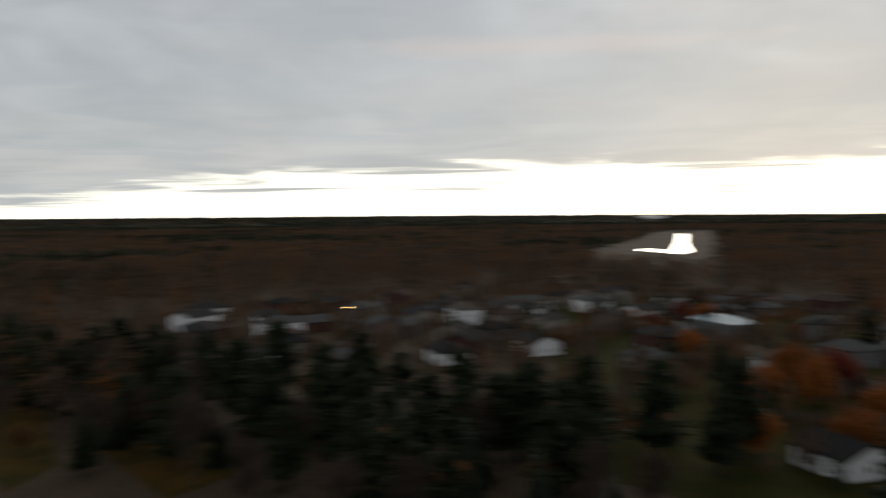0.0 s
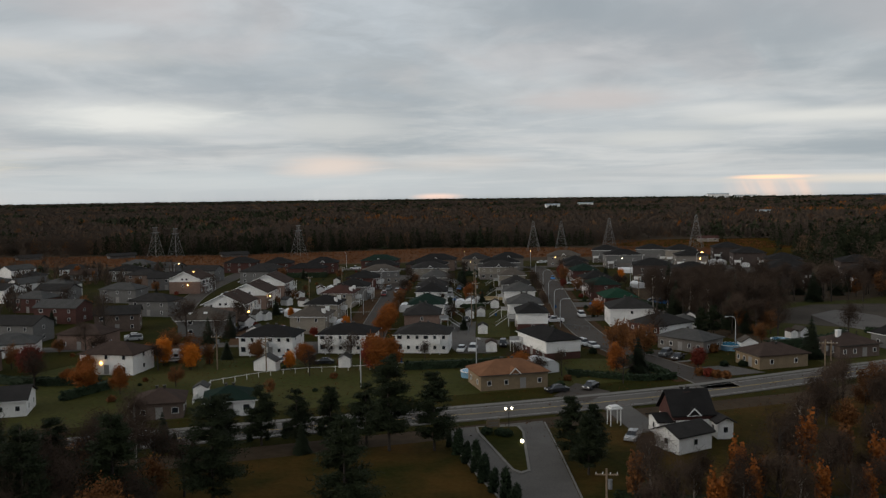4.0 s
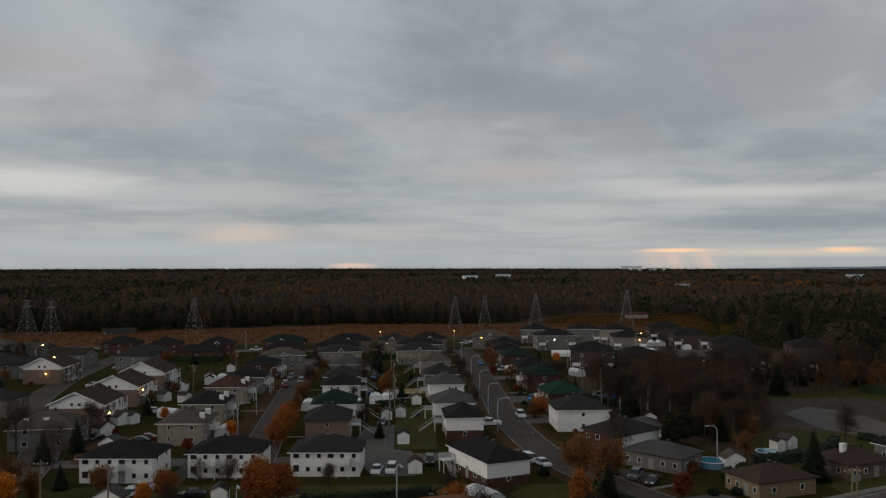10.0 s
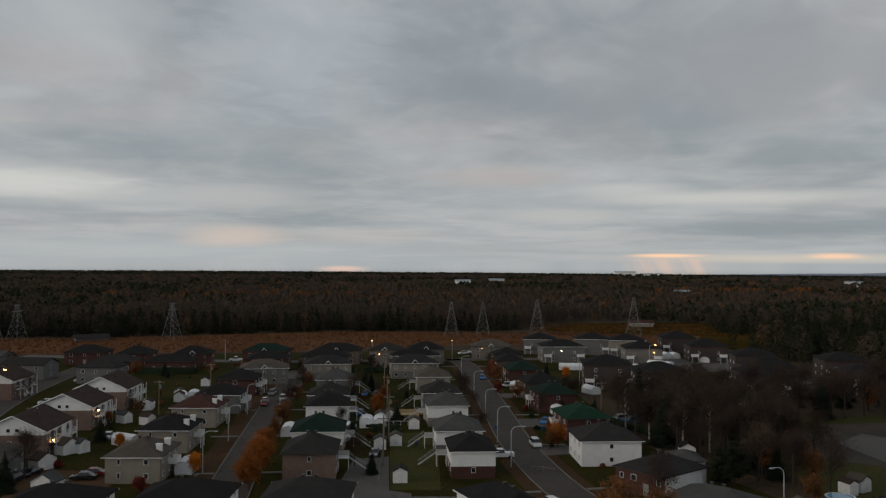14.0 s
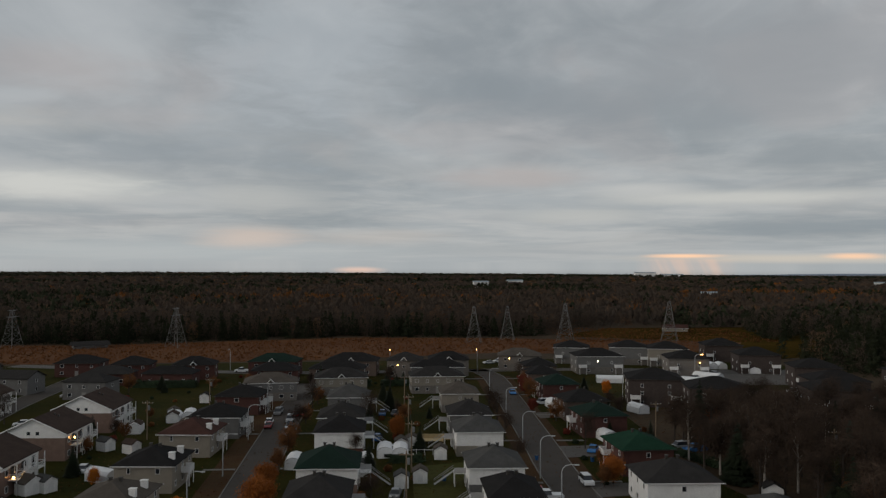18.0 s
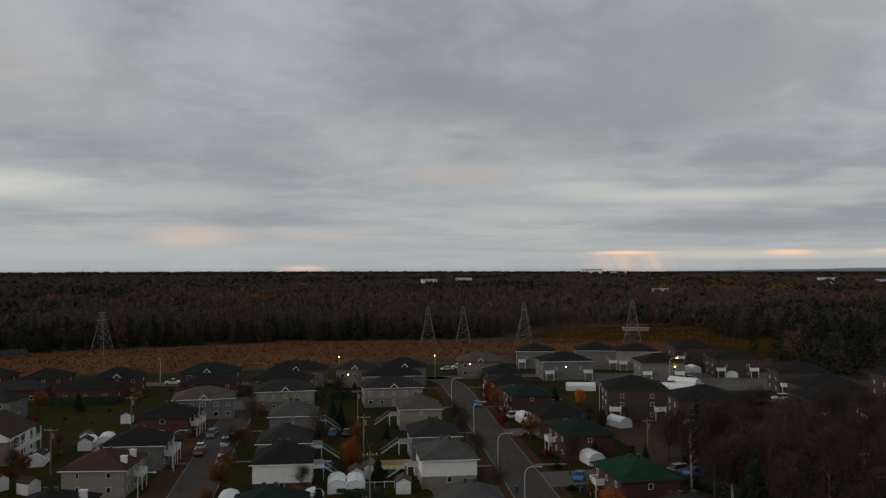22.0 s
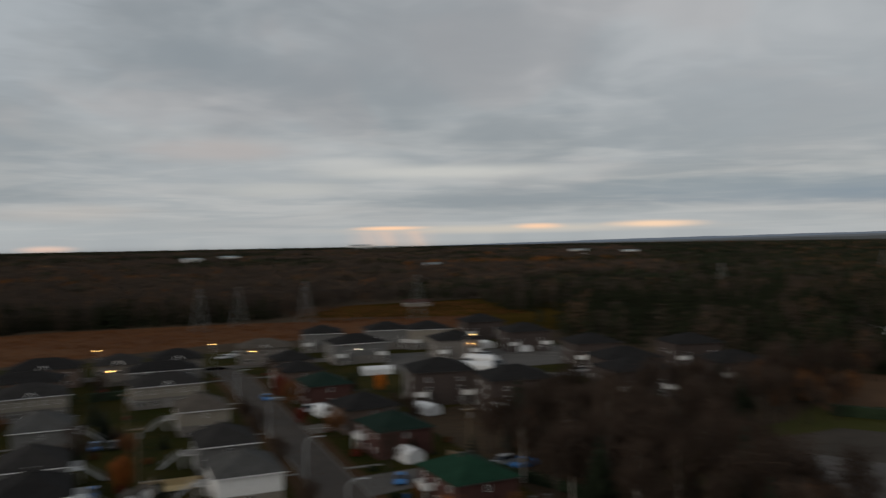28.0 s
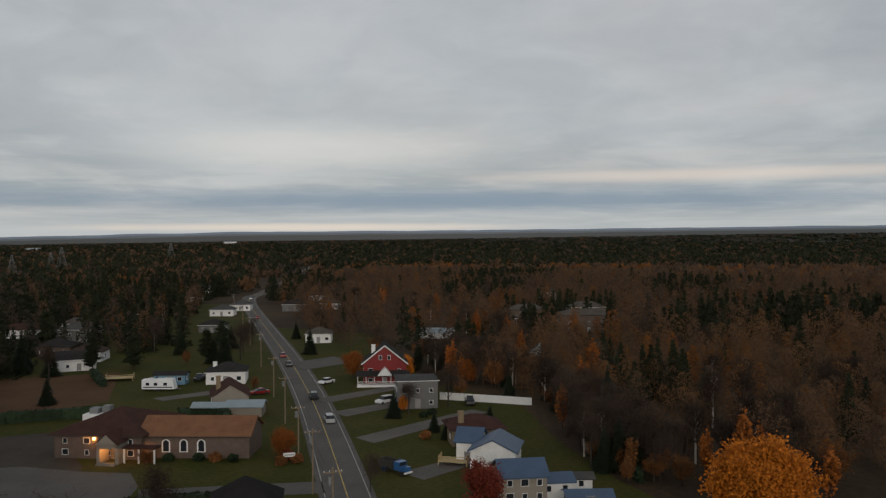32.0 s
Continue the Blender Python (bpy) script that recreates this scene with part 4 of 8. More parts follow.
for at, w, roof, low, high, split, lab, st in [
    ((-28.6, 194), 9.6, R_DARK, BRICK_P, BRICK_P, 2.5, "pinkish brick house with a charcoal hipped roof", ST_R),
    ((-30, 214), 10.4, R_GREENB, BRICK_P, WHITE, 2.3, "white and brick house with a dark green roof", ST_R),
    ((-31.4, 245), 10, R_BLACK, BRICK_R, WHITE, 1.8, "white house over red brick with a black hipped roof", ST_R),
    ((-33, 262), 10, R_DARK, BRICK_B, GREY, 2.3, "grey house with a charcoal hipped roof", ST_R),
    ((-34.6, 291), 10.4, R_GREY, STONE, GREY, 2.3, "grey stone house with a grey hipped roof", ST_R),
    ((2.3, 196), 8.2, R_BLACK, BRICK_R, WHITE, 2.3, "white house over dark red brick with a black roof", (0, 12, 180)),
    ((-0.2, 215), 9.6, R_GREY, GREY, WHITE, 2.2, "white and grey house with a grey hipped roof", ST_L),
    ((-1.8, 246), 9.8, R_GREY, CREAM, WHITE, 2.2, "white house with a light grey hipped roof", ST_L),
    ((-3, 266), 9.8, R_DARK, GREY, GREY, 2.2, "grey house with a charcoal hipped roof", ST_L),
    ((-4.8, 298), 10, R_TAUPE, STONE, CREAM, 2.2, "beige house with a taupe hipped roof", ST_L)]:
    house("house", at, 3, w, roof=roof, low=low, high=high, split=split, label=lab, stairs=st if st[0] < 1 else (w, 7.5, 0), **CB)
for at, turn, w, d, roof, low, lab in [((-43, 327), 8, 15.5, 11, R_DARK, CREAM, "wide beige house with small front gables"), ((-14, 331), 6, 16.2, 11, R_DARK, CREAM, "wide beige house with a charcoal roof"),
                                      ((-62, 315), 10, 15, 11, R_TAUPE, GREY, "wide grey house with a taupe roof and front gable")]:
    house("house", at, turn, w, d, 5.4, roof, STONE, low, label=lab, gablet=1, front=5, side=2)
for at, turn, w, d, roof, low, high, lab in [
    ((29.5, 229.5), 6, 10, 13, R_GREEN, BRICK_R, BRICK_R, "red brick house with a bright green hipped roof"), ((28, 265), 6, 10.4, 12, R_GREENB, BRICK_R, BRICK_R, "red brick house with a dark green roof"),
    ((27, 286), 7, 11.5, 11, R_BLACK, BRICK_B, BRICK_B, "brown brick house with a black roof"), ((25, 316.5), 4, 10.5, 12, R_GREENB, BRICK_R, BRICK_R, "red brick house with a green-black roof"),
    ((23, 340), 4, 10.5, 11, R_BLACK, BRICK_B, BRICK_B, "brown brick house with a black roof"), ((28.3, 205.5), 2, 12, 12, R_DARK, WHITE, WHITE, "white two-storey house with a charcoal hipped roof")]:
    house("house", at, turn, w, d, 5.1, roof, low, high, label=lab, front=1, side=3, door=False, rows=[0.9, 3.5], wide=(0.8, 0.95), balcony=[(0, d - 2.5, -90, 3)] if low is not WHITE else None)
house("house", (-90, 187.5), 10, 13.5, 13, 4.6, R_TAUPE, GREY, label="grey house with a taupe roof and white chimneys", front=2, side=3, door=False, chimney=[(3, 3, 1.9, WHITE), (7, 3, 1.9, WHITE)])
hb = house("house", (31.4, 189.2), -52, 10.5, 12, 4.2, R_DARK, BRICK_R, label="red brick house with a white gable side and grey roof", front=4, side=2, rows=[2.3])
part("clad_side", Shape().box(10.5, 0, 1.2, 10.54, 12, 4.1).mesh("clad_side", WHITE), hb)
house("garage", (45, 199.7), -3, 5.8, 7, 2.6, R_GREY, WHITE, label="small white detached garage with a grey roof", front=1, side=1, vents=0, category="garage")
house("bungalow", (36.4, 174.2), -44, 12.5, 8.5, 3.1, R_GREY, STONE, label="low grey stone bungalow with a grey hipped roof", front=5, side=2, pitch=0.38)
house("bungalow", (50.6, 156.8), -70, 8.6, 12, 3.0, R_BROWN, BRICK_Y, label="tan brick bungalow with a brown hipped roof", front=4, side=2, pitch=0.4)
house("bungalow", (74.3, 160.6), 22, 11, 9, 3.0, R_BROWN, BRICK_B, label="brown bungalow with a chimney", front=4, side=2, pitch=0.4, chimney=[(3, 4, 3, WHITE)])
house("bungalow", (-4.8, 127.5), 19, 13.8, 9, 3.2, R_TAN, BRICK_Y, label="tan brick bungalow with a tan hipped roof", front=4, side=2, pitch=0.42, gablet=1)


def gable_block(at, turn, w, d=14.6):
    h = thing("apartment_house", at, turn, "brick and white apartment house with a broad white front gable", "apartment house", "houses of the neighbourhood")
    FOOT.append((at[0] + w / 2, at[1] + d / 2, d / 2 + 0.8))
    eave, pitch, over = 5.6, 0.46, 0.55
    part("wall", Shape().box(0, 0, -0.3, w, d * 0.55, 4.7).mesh("wall", BRICK_P), h, label="pinkish brick front wall")
    part("side_wall", Shape().box(0.05, d * 0.55, -0.3, w - 0.05, d, 4.7).mesh("side_wall", WHITE), h)
    part("upper_wall", Shape().box(-0.04, -0.04, 4.7, w + 0.04, d + 0.04, eave - 0.1).mesh("upper_wall", WHITE), h)
    shape, rise, *_ = hip_roof(w, d, eave, pitch, over, "gable_y")
    part("roof", shape.mesh("roof", R_BROWN), h)
    for y in (-0.04, d - 0.11):
        s = Shape().add([(0, y, eave - 0.1), (w, y, eave - 0.1), (w / 2, y, eave + w / 2 * pitch), (0, y + 0.15, eave - 0.1), (w, y + 0.15, eave - 0.1), (w / 2, y + 0.15, eave + w / 2 * pitch)], [(0, 1, 2), (5, 4, 3), (0, 2, 5, 3), (1, 4, 5, 2)])
        part("gable_wall", s.mesh("gable_wall", WHITE), h)
    s = Shape()
    for x0 in (-over, w + over):
        s.tube((x0, -over - 0.03, eave - 0.1), (w / 2, -over - 0.03, eave + rise - 0.1), 0.13, 0.13, 4)
    part("bargeboard", s.mesh("bargeboard", TRIM), h)
    for x in (w * 0.43, w * 0.57):
        add_window(h, x, -0.05, 5.25, 0, 0.85, 0.8, True)
    add_window(h, w * 0.45, 0, 2.6, 0, 0.7, 0.9, True)
    for k in range(4):
        for z in (0.7, 3.5):
            add_window(h, w, 2.0 + k * 3.5, z, 90, 1.1, 1.2)
            add_window(h, 0, 2.0 + k * 3.5, z, -90, 1.1, 1.2)
    for y0 in (2.6, 6.8, 11.0):
        b = part("balcony", Shape().box(0, -1.5, -0.16, 3.2, 0, 0).mesh("balcony", TRIM), h, (w, y0, 2.75), 90)
        rail = Shape().box(0, -1.5, 0.9, 3.2, -1.44, 1.0).box(0, -1.5, 0.9, 0.06, 0, 1.0).box(3.14, -1.5, 0.9, 3.2, 0, 1.0)
        for q in range(13):
            rail.box(q * 0.262, -1.49, 0, 0.04 + q * 0.262, -1.45, 0.9)
        part("railing", rail.mesh("railing", TRIM), b)
        for px in (0.05, 3.0):
            part("post", Shape().box(px, -1.48, -2.75, px + 0.15, -1.33, 2.6).mesh("post", TRIM), b)
        part("balcony_door", Shape().box(0.9, -0.06, 0.02, 2.3, 0.0, 2.1).mesh("balcony_door", GLASS), b)
    for x in (w * 0.6, w * 0.66):
        part("roof_vent", Shape().box(-0.2, -0.2, -0.5, 0.2, 0.2, 0.3).mesh("roof_vent", DARK_TRIM), h, (x, d * 0.5, eave + rise - (x - w / 2) * pitch))


for at, turn, w in [((-92.2, 212.0), 2, 12.4), ((-94.2, 240.6), 2, 12.7), ((-96.4, 269.0), 2, 13.2), ((-133, 284), 2, 12.2)]:
    gable_block(at, turn, w)
for at, turn, w, roof, lab in [((-60.2, 192.6), 0, 9.8, R_TAUPE, "beige house with a taupe roof and white chimneys"), ((-62.4, 217), 0, 10.2, R_BLACK, "beige house with a black roof and white chimneys"),
                              ((-63.6, 244.5), -1, 10.6, R_RED, "beige house with a maroon roof and white chimneys")]:
    house("house", at, turn, w, 12, 4.9, roof, CREAM, label=lab, front=2, side=3, door=False, wide=(0.6, 1.1), chimney=[(w - 1, 3, 1.9, WHITE), (w - 1, 8, 1.9, WHITE)], balcony=[(w, 5, 90, 3)])
for at, turn, w, roof, low in [((-63, 263), 1, 11.5, R_BLACK, GREY), ((-65, 294), -3, 11.6, R_BLACK, BRICK_R)]:
    house("house", at, turn, w, 11, 5.0, roof, low, label="dark hipped-roof house with white balconies", front=1, side=3, door=False, balcony=[(w, 2, 90, 3), (w, 6.5, 90, 3)])
# row along the far cross street
for at, turn, w, d, e, roof, low, gb in [
    ((-67, 347), 6, 15, 10, 5, R_BLACK, BRICK_R, 0), ((-73, 369), -2, 17, 11, 5.5, R_GREENB, BRICK_R, 1), ((-49, 353), -2, 18, 10, 5, R_BLACK, BRICK_B, 0), ((-46, 372), -2, 18, 11, 5.5, R_BLACK, BRICK_B, 1),
    ((-97, 360), 8, 14, 11, 5.2, R_BLACK, BRICK_R, 1), ((-103, 347), 0, 16.5, 9, 4, R_BLACK, BRICK_R, 0), ((-119, 362), 6, 13, 11, 5, R_BLACK, BRICK_R, 0), ((-140, 366), 4, 15, 11, 5, R_BLACK, BRICK_R, 0),
    ((-122, 346), 2, 15, 9, 4, R_DARK, BRICK_R, 0), ((-24, 369), -3, 12, 11, 6, R_DARK, STONE, 1), ((-9, 372), 2, 14, 11, 6, R_BLACK, STONE, 1), ((-15, 358), 3, 18, 9, 5, R_BLACK, GREY, 0), ((17, 391), -4, 16, 11, 5.4, R_TAUPE, STONE, 1),
    ((24, 362), 2, 11, 11, 5, R_BLACK, BRICK_B, 0)]:
    house("house", at, turn, w, d, e, roof, low, label="dark-roofed brick house by the far field", gablet=gb, front=3, side=1, group="houses by the field")
for at, turn, w, e, low in [((41, 412), -8, 14, 6.5, GREY), ((45, 379), 2, 17, 6.5, GREY), ((63, 408), -8, 15, 7, GREY), ((77, 403), -8, 15, 7, CREAM), ((77, 374), -5, 14.5, 6.5, STONE), ((104, 418), -6, 15, 7, BRICK_D), ((105, 381), -6, 15, 7, BRICK_D),
                            ((48, 308), -8, 15, 8, BRICK_D), ((60, 290), -8, 15, 8, BRICK_D), ((110, 344), -10, 14.5, 7, BRICK_D), ((102, 312), -6, 16, 7, BRICK_D), ((94, 294), -6, 15.5, 7, BRICK_D), ((128, 300), -6, 15, 6, BRICK_D), ((136, 330), -8, 15, 7, BRICK_D)]:
    lit = "pale" if low in (CREAM, WHITE) else ("dark brick" if low is BRICK_D else "grey")
    house("apartment_block", at, turn, w, 13, e, R_BLACK, STONE if low is not BRICK_D else low, low, label=f"new {lit} apartment block with a black hipped roof", rows=[0.9, 3.6] + ([5.6] if e > 7.5 else []), front=2, side=2, door=False, wide=(0.9, 0.9),
          balcony=[(0.5, 0, 0, 2.8), (w - 3.3, 0, 0, 2.8)], category="apartment block", group="new apartment blocks", pitch=0.36)
# along the main road, west part
house("bungalow", (-98, 102), 20, 14, 8.5, 3.0, R_DARK, WHITE, label="long white bungalow with a charcoal gabled roof", kind="gable_x", front=5, side=2, pitch=0.4)
house("bungalow", (-63.5, 104), 18, 8, 8, 3.0, R_BROWN, BRICK_B, label="brown-roofed bungalow with a white front bay", front=3, side=2)
house("bungalow", (-52, 106.5), 18, 8.5, 8, 2.9, R_GREENB, WHITE, label="small white house with a green-black roof", front=3, side=1)
house("cottage", (26.6, 98.2), 12, 6.4, 6.0, 3.5, R_BLACK, WHITE, BRICK_R, split=2.7, kind="gable_x", pitch=1.0, label="white cottage with a steep black roof and brick gables", front=2, side=1, rows=[0.9], chimney=[(3.2, 3.0, 3.2, BRICK_R)], gablet=1)
house("porch_wing", (24.4, 98.0), 12, 2.1, 4.6, 2.6, R_BLACK, WHITE, label="low white porch wing with a black roof", kind="gable_x", pitch=0.3, front=1, side=1, vents=0, category="porch", door=False)
house("garage", (25.8, 89.2), 34, 6.6, 5.2, 2.7, R_DARK, WHITE, kind="gable_x", pitch=0.42, label="white garage with a dark gabled roof", front=1, side=1, vents=0, category="garage", door=False)
house("lean_to", (33.2, 97.4), 12, 2.5, 3.2, 2.7, R_DARK, WHITE, kind="gable_y", pitch=0.5, label="small white annexe with a dark roof", front=1, side=1, vents=0, category="annexe", door=False)

# ---------------------------------------------------------------- trees and woods
RNG = np.random.default_rng(7)


def blades(centres, size, stretch=1.0, up=0.0, quads=False, rng=RNG):
    """Loose leaves or twigs round the given points."""
    n = len(centres)
    a = rng.normal(size=(n, 3))
    a[:, 2] = a[:, 2] * (1 - up) + up * 1.6 * np.abs(a[:, 2])
    a /= np.linalg.norm(a, axis=1, keepdims=True)
    b = np.cross(a, rng.normal(size=(n, 3)))
    b /= np.linalg.norm(b, axis=1, keepdims=True) + 1e-9
    s = size * rng.uniform(0.6, 1.3, (n, 1))
    a, b = a * s * stretch, b * s / stretch
    if quads:
        return np.stack([centres - a, centres - b, centres + a, centres + b], 1)
    return np.stack([centres - a * 0.5 - b * 0.5, centres - a * 0.5 + b * 0.5, centres + a], 1)


def limbs(height, spread, levels, seed, trunk=0.22, lean=0.0, first=0.25, n_main=9):
    """Trunk and branching limbs; returns their shape and the twig ends."""
    rng = np.random.default_rng(seed)
    s, ends = Shape(), []

    def grow(p, way, length, r, level):
        q = p + way * length
        s.tube(p, q, r, r * 0.62, 5 if level == 0 else 4 if level == 1 else 3)
        if level >= levels:
            ends.append(q)
            return
        for k in range(3 if level else n_main):
            t = rng.uniform(0.35, 1.0) if level else rng.uniform(first, 1.0)
            o = p + way * (length * t)
            az = rng.uniform(0, 6.28)
            out = Vector((math.cos(az), math.sin(az), rng.uniform(0.35, 1.1))).normalized()
            w = (way * 0.5 + out).normalized()
            grow(o, w, length * rng.uniform(0.4, 0.62) * (spread if level == 0 else 1) * (1.15 - 0.5 * t if level == 0 else 1), r * (0.42 if level else 0.32), level + 1)
        ends.append(q)

    grow(Vector((0, 0, -0.2)), Vector((lean, rng.uniform(-0.05, 0.05), 1)).normalized(), height * 0.8, trunk, 0)
    return s, np.array([tuple(e) for e in ends])


def bare_tree(height, seed, spread=0.8, bark=None, twigs=None):
    s, ends = limbs(height, spread, 2, seed, trunk=0.17 + height * 0.006)
    rng = np.random.default_rng(seed + 50)
    c = np.repeat(ends, 27, 0) + rng.normal(0, 0.8, (len(ends) * 27, 3))
    return s.mesh("trunk", bark or BARK), soup("crown", blades(c, 0.34, 4.6, up=0.75, rng=rng), twigs or TWIGS)


def leafy_tree(height, width, seed, leaves, count=1800, size=0.34, low=0.28, lumpy=22, soft=0.2):
    s, ends = limbs(height * 0.9, 0.75, 2, seed, trunk=0.2)
    rng = np.random.default_rng(seed + 90)
    lumps = rng.normal(size=(lumpy, 3))
    lumps /= np.linalg.norm(lumps, axis=1, keepdims=True)
    lumps *= rng.uniform(0.45, 0.95, (lumpy, 1))
    mid = np.array([0, 0, height * (0.5 + low / 2)])
    rad = np.array([width / 2, width / 2, height * (1 - low) / 2])
    c = lumps[rng.integers(0, lumpy, count)] + rng.normal(0, soft, (count, 3))
    c = mid + c * rad
    c[:, 2] = np.maximum(c[:, 2], height * low * 0.8)
    return s.mesh("trunk", BARK), soup("crown", blades(c, size, 1.15, quads=True, rng=rng), leaves, corners=4)


def spruce(height, width, seed, count=1500):
    rng = np.random.default_rng(seed)
    t = 1 - np.sqrt(rng.uniform(0, 1, count))
    t = 0.05 + 0.95 * t
    tier = np.floor(t * 13) / 13 + rng.uniform(0, 0.05, count)
    az = rng.uniform(0, 6.28, count)
    r = width / 2 * (1 - tier) * (0.3 + 0.75 * rng.uniform(0, 1, count) ** 0.6) * (1 + 0.16 * np.sin(az * 3 + tier * 20))
    base = np.stack([np.cos(az) * r, np.sin(az) * r, tier * height - r * 0.22], 1)
    out = np.stack([np.cos(az), np.sin(az), -0.32 + 0 * az], 1) * (0.45 + 0.6 * (1 - tier))[:, None]
    wide = np.stack([-np.sin(az), np.cos(az), 0 * az], 1) * (0.2 + 0.22 * (1 - tier))[:, None]
    tri = np.stack([base - out * 0.4 - wide, base - out * 0.4 + wide, base + out], 1)
    s = Shape().tube((0, 0, -0.2), (0, 0, height * 0.97), 0.2, 0.03)
    return s.mesh("trunk", BARK), soup("crown", tri, L_GREEN)


def pine(height, width, seed, count=2600, size=0.6, boughs=60):
    """Whorls of long boughs, each a flat spray of needles."""
    rng = np.random.default_rng(seed)
    t = np.sort(rng.uniform(0.16, 0.98, boughs))
    az = rng.uniform(0, 6.28, boughs)
    reach = width / 2 * np.clip(1.12 - t, 0.1, 1) ** 0.7 * np.clip((t - 0.02) / 0.22, 0.4, 1) * rng.uniform(0.55, 1.1, boughs)
    s = Shape().tube((0, 0, -0.2), (0, 0, height * 0.97), 0.24, 0.04, 6)
    for k in range(boughs):
        z = t[k] * height
        s.tube((0, 0, z), (math.cos(az[k]) * reach[k] * 0.9, math.sin(az[k]) * reach[k] * 0.9, z + reach[k] * 0.16), 0.06, 0.02, 3)
    b = rng.choice(boughs, count, p=reach / reach.sum())
    u = rng.uniform(0.12, 1.04, count) ** 0.7
    out = np.stack([np.cos(az[b]), np.sin(az[b])], 1) * (u * reach[b])[:, None]
    c = np.concatenate([out, (t[b] * height + u * reach[b] * 0.18)[:, None]], 1)
    c += rng.normal(0, 1, (count, 3)) * (0.1 + 0.17 * u * reach[b])[:, None] * [1, 1, 0.42]
    return s.mesh("trunk", BARK), soup("crown", blades(c, size, 1.9, up=0.35, rng=rng), L_PINE)


def cedar(height, width, seed, count=420):
    rng = np.random.default_rng(seed)
    t = rng.uniform(0, 1, count)
    az = rng.uniform(0, 6.28, count)
    r = width / 2 * np.sqrt(1 - t ** 1.6) * rng.uniform(0.55, 1.05, count)
    c = np.stack([np.cos(az) * r, np.sin(az) * r, 0.1 + t * height], 1)
    s = Shape().tube((0, 0, -0.1), (0, 0, height * 0.6), 0.07, 0.03)
    return s.mesh("trunk", BARK), soup("crown", blades(c, 0.34, 1.5, up=0.7, rng=rng), L_HEDGE)


def shrub(height, width, seed, leaves):
    rng = np.random.default_rng(seed)
    n = 380
    c = rng.normal(size=(n, 3))
    c /= np.linalg.norm(c, axis=1, keepdims=True)
    c *= rng.uniform(0.6, 1.0, (n, 1)) * (1 + 0.2 * np.sin(c[:, :1] * 7))
    c = c * [width / 2, width / 2, height * 0.55] + [0, 0, height * 0.5]
    c[:, 2] = np.maximum(c[:, 2], 0.05)
    s = Shape()
    for k in range(5):
        s.tube((0, 0, -0.1), (math.cos(k * 1.3) * width * 0.25, math.sin(k * 1.3) * width * 0.25, height * 0.7), 0.05, 0.02, 3)
    return s.mesh("trunk", BARK), soup("crown", blades(c, 0.3, 1.1, quads=True, rng=rng), leaves, corners=4)


KINDS = {
    "bare": [bare_tree(11, 1), bare_tree(13, 2), bare_tree(9.5, 3), bare_tree(12, 4, 0.65)],
    "birch": [bare_tree(10, 11, 0.5, BIRCH), bare_tree(12, 12, 0.45, BIRCH)],
    "orange": [leafy_tree(8, 6.4, 21, L_ORANGE, 6500, 0.15, 0.16, 60, 0.2), leafy_tree(9.5, 5.8, 22, L_ORANGE, 6500, 0.15, 0.16, 60, 0.2)],
    "rust": [leafy_tree(8, 5.5, 24, L_RUST, 3600, 0.13), leafy_tree(7, 4.5, 25, L_RUST, 2800, 0.13)],
    "yellow": [leafy_tree(11.2, 14.6, 31, L_YELLOW, 36000, 0.17, 0.05, 150, 0.11), leafy_tree(8, 5, 32, L_YELLOW, 4500, 0.17, 0.18, 50)],
    "red": [leafy_tree(8, 6.5, 41, L_RED, 6000, 0.17, 0.16, 50), leafy_tree(6, 4.5, 42, L_RED, 4000, 0.16, 0.16, 40)],
    "larch": [leafy_tree(11, 3.2, 45, L_ORANGE, 800, 0.3, 0.15), leafy_tree(9, 2.8, 46, L_RUST, 700, 0.3, 0.15)],
    "spruce": [spruce(10, 5.2, 51), spruce(8, 4.4, 52), spruce(13, 5.4, 53, 1900)],
    "pine": [pine(13, 8, 61), pine(15, 8, 62), pine(11, 7, 63)],
    "near_pine": [pine(13, 8.4, 61, 15000, 0.24, 90), pine(15, 8.8, 62, 16000, 0.24, 100), pine(11, 7.4, 63, 12000, 0.24, 80)],
    "cedar": [cedar(2.6, 1.0, 71), cedar(3.2, 1.2, 72)],
    "shrub": [shrub(1.6, 2.2, 81, L_RUST), shrub(1.3, 2.0, 82, L_HEDGE), shrub(1.8, 2.4, 83, L_RED)],
}
TREE_TEXT = {
    "bare": ("bare_tree", "leafless grey-brown deciduous tree", "tree"), "birch": ("birch_tree", "slender bare birch with pale bark", "tree"), "orange": ("maple_tree", "garden maple in orange autumn leaf", "tree"),
    "rust": ("rust_tree", "small tree in rust-brown autumn leaf", "tree"), "yellow": ("golden_tree", "golden yellow broad-crowned autumn tree", "tree"), "red": ("red_maple_tree", "maple in dark red autumn leaf", "tree"),
    "larch": ("larch_tree", "slender larch turned orange-brown", "tree"), "spruce": ("spruce_tree", "dark green spruce of conical shape", "tree"), "pine": ("pine_tree", "tall dark pine with layered boughs", "tree"),
    "near_pine": ("pine_tree", "tall dark pine with layered boughs", "tree"),
    "cedar": ("cedar_bush", "narrow dark green cedar bush", "shrub"), "shrub": ("shrub", "rounded garden shrub near a house", "shrub"),
}


def tree(kind, x, y, scale=1.0, variant=0, label="", tall=1.0):
    name, text, cat = TREE_TEXT[kind]
    trunk, crown = KINDS[kind][variant % len(KINDS[kind])]
    ob = thing(name, (x, y), random.uniform(0, 360), label or text, cat, name.replace("_", " ") + "s")
    ob.scale = (scale, scale, scale * tall)
    part("trunk", trunk, ob)
    part("crown", crown, ob)
    return ob


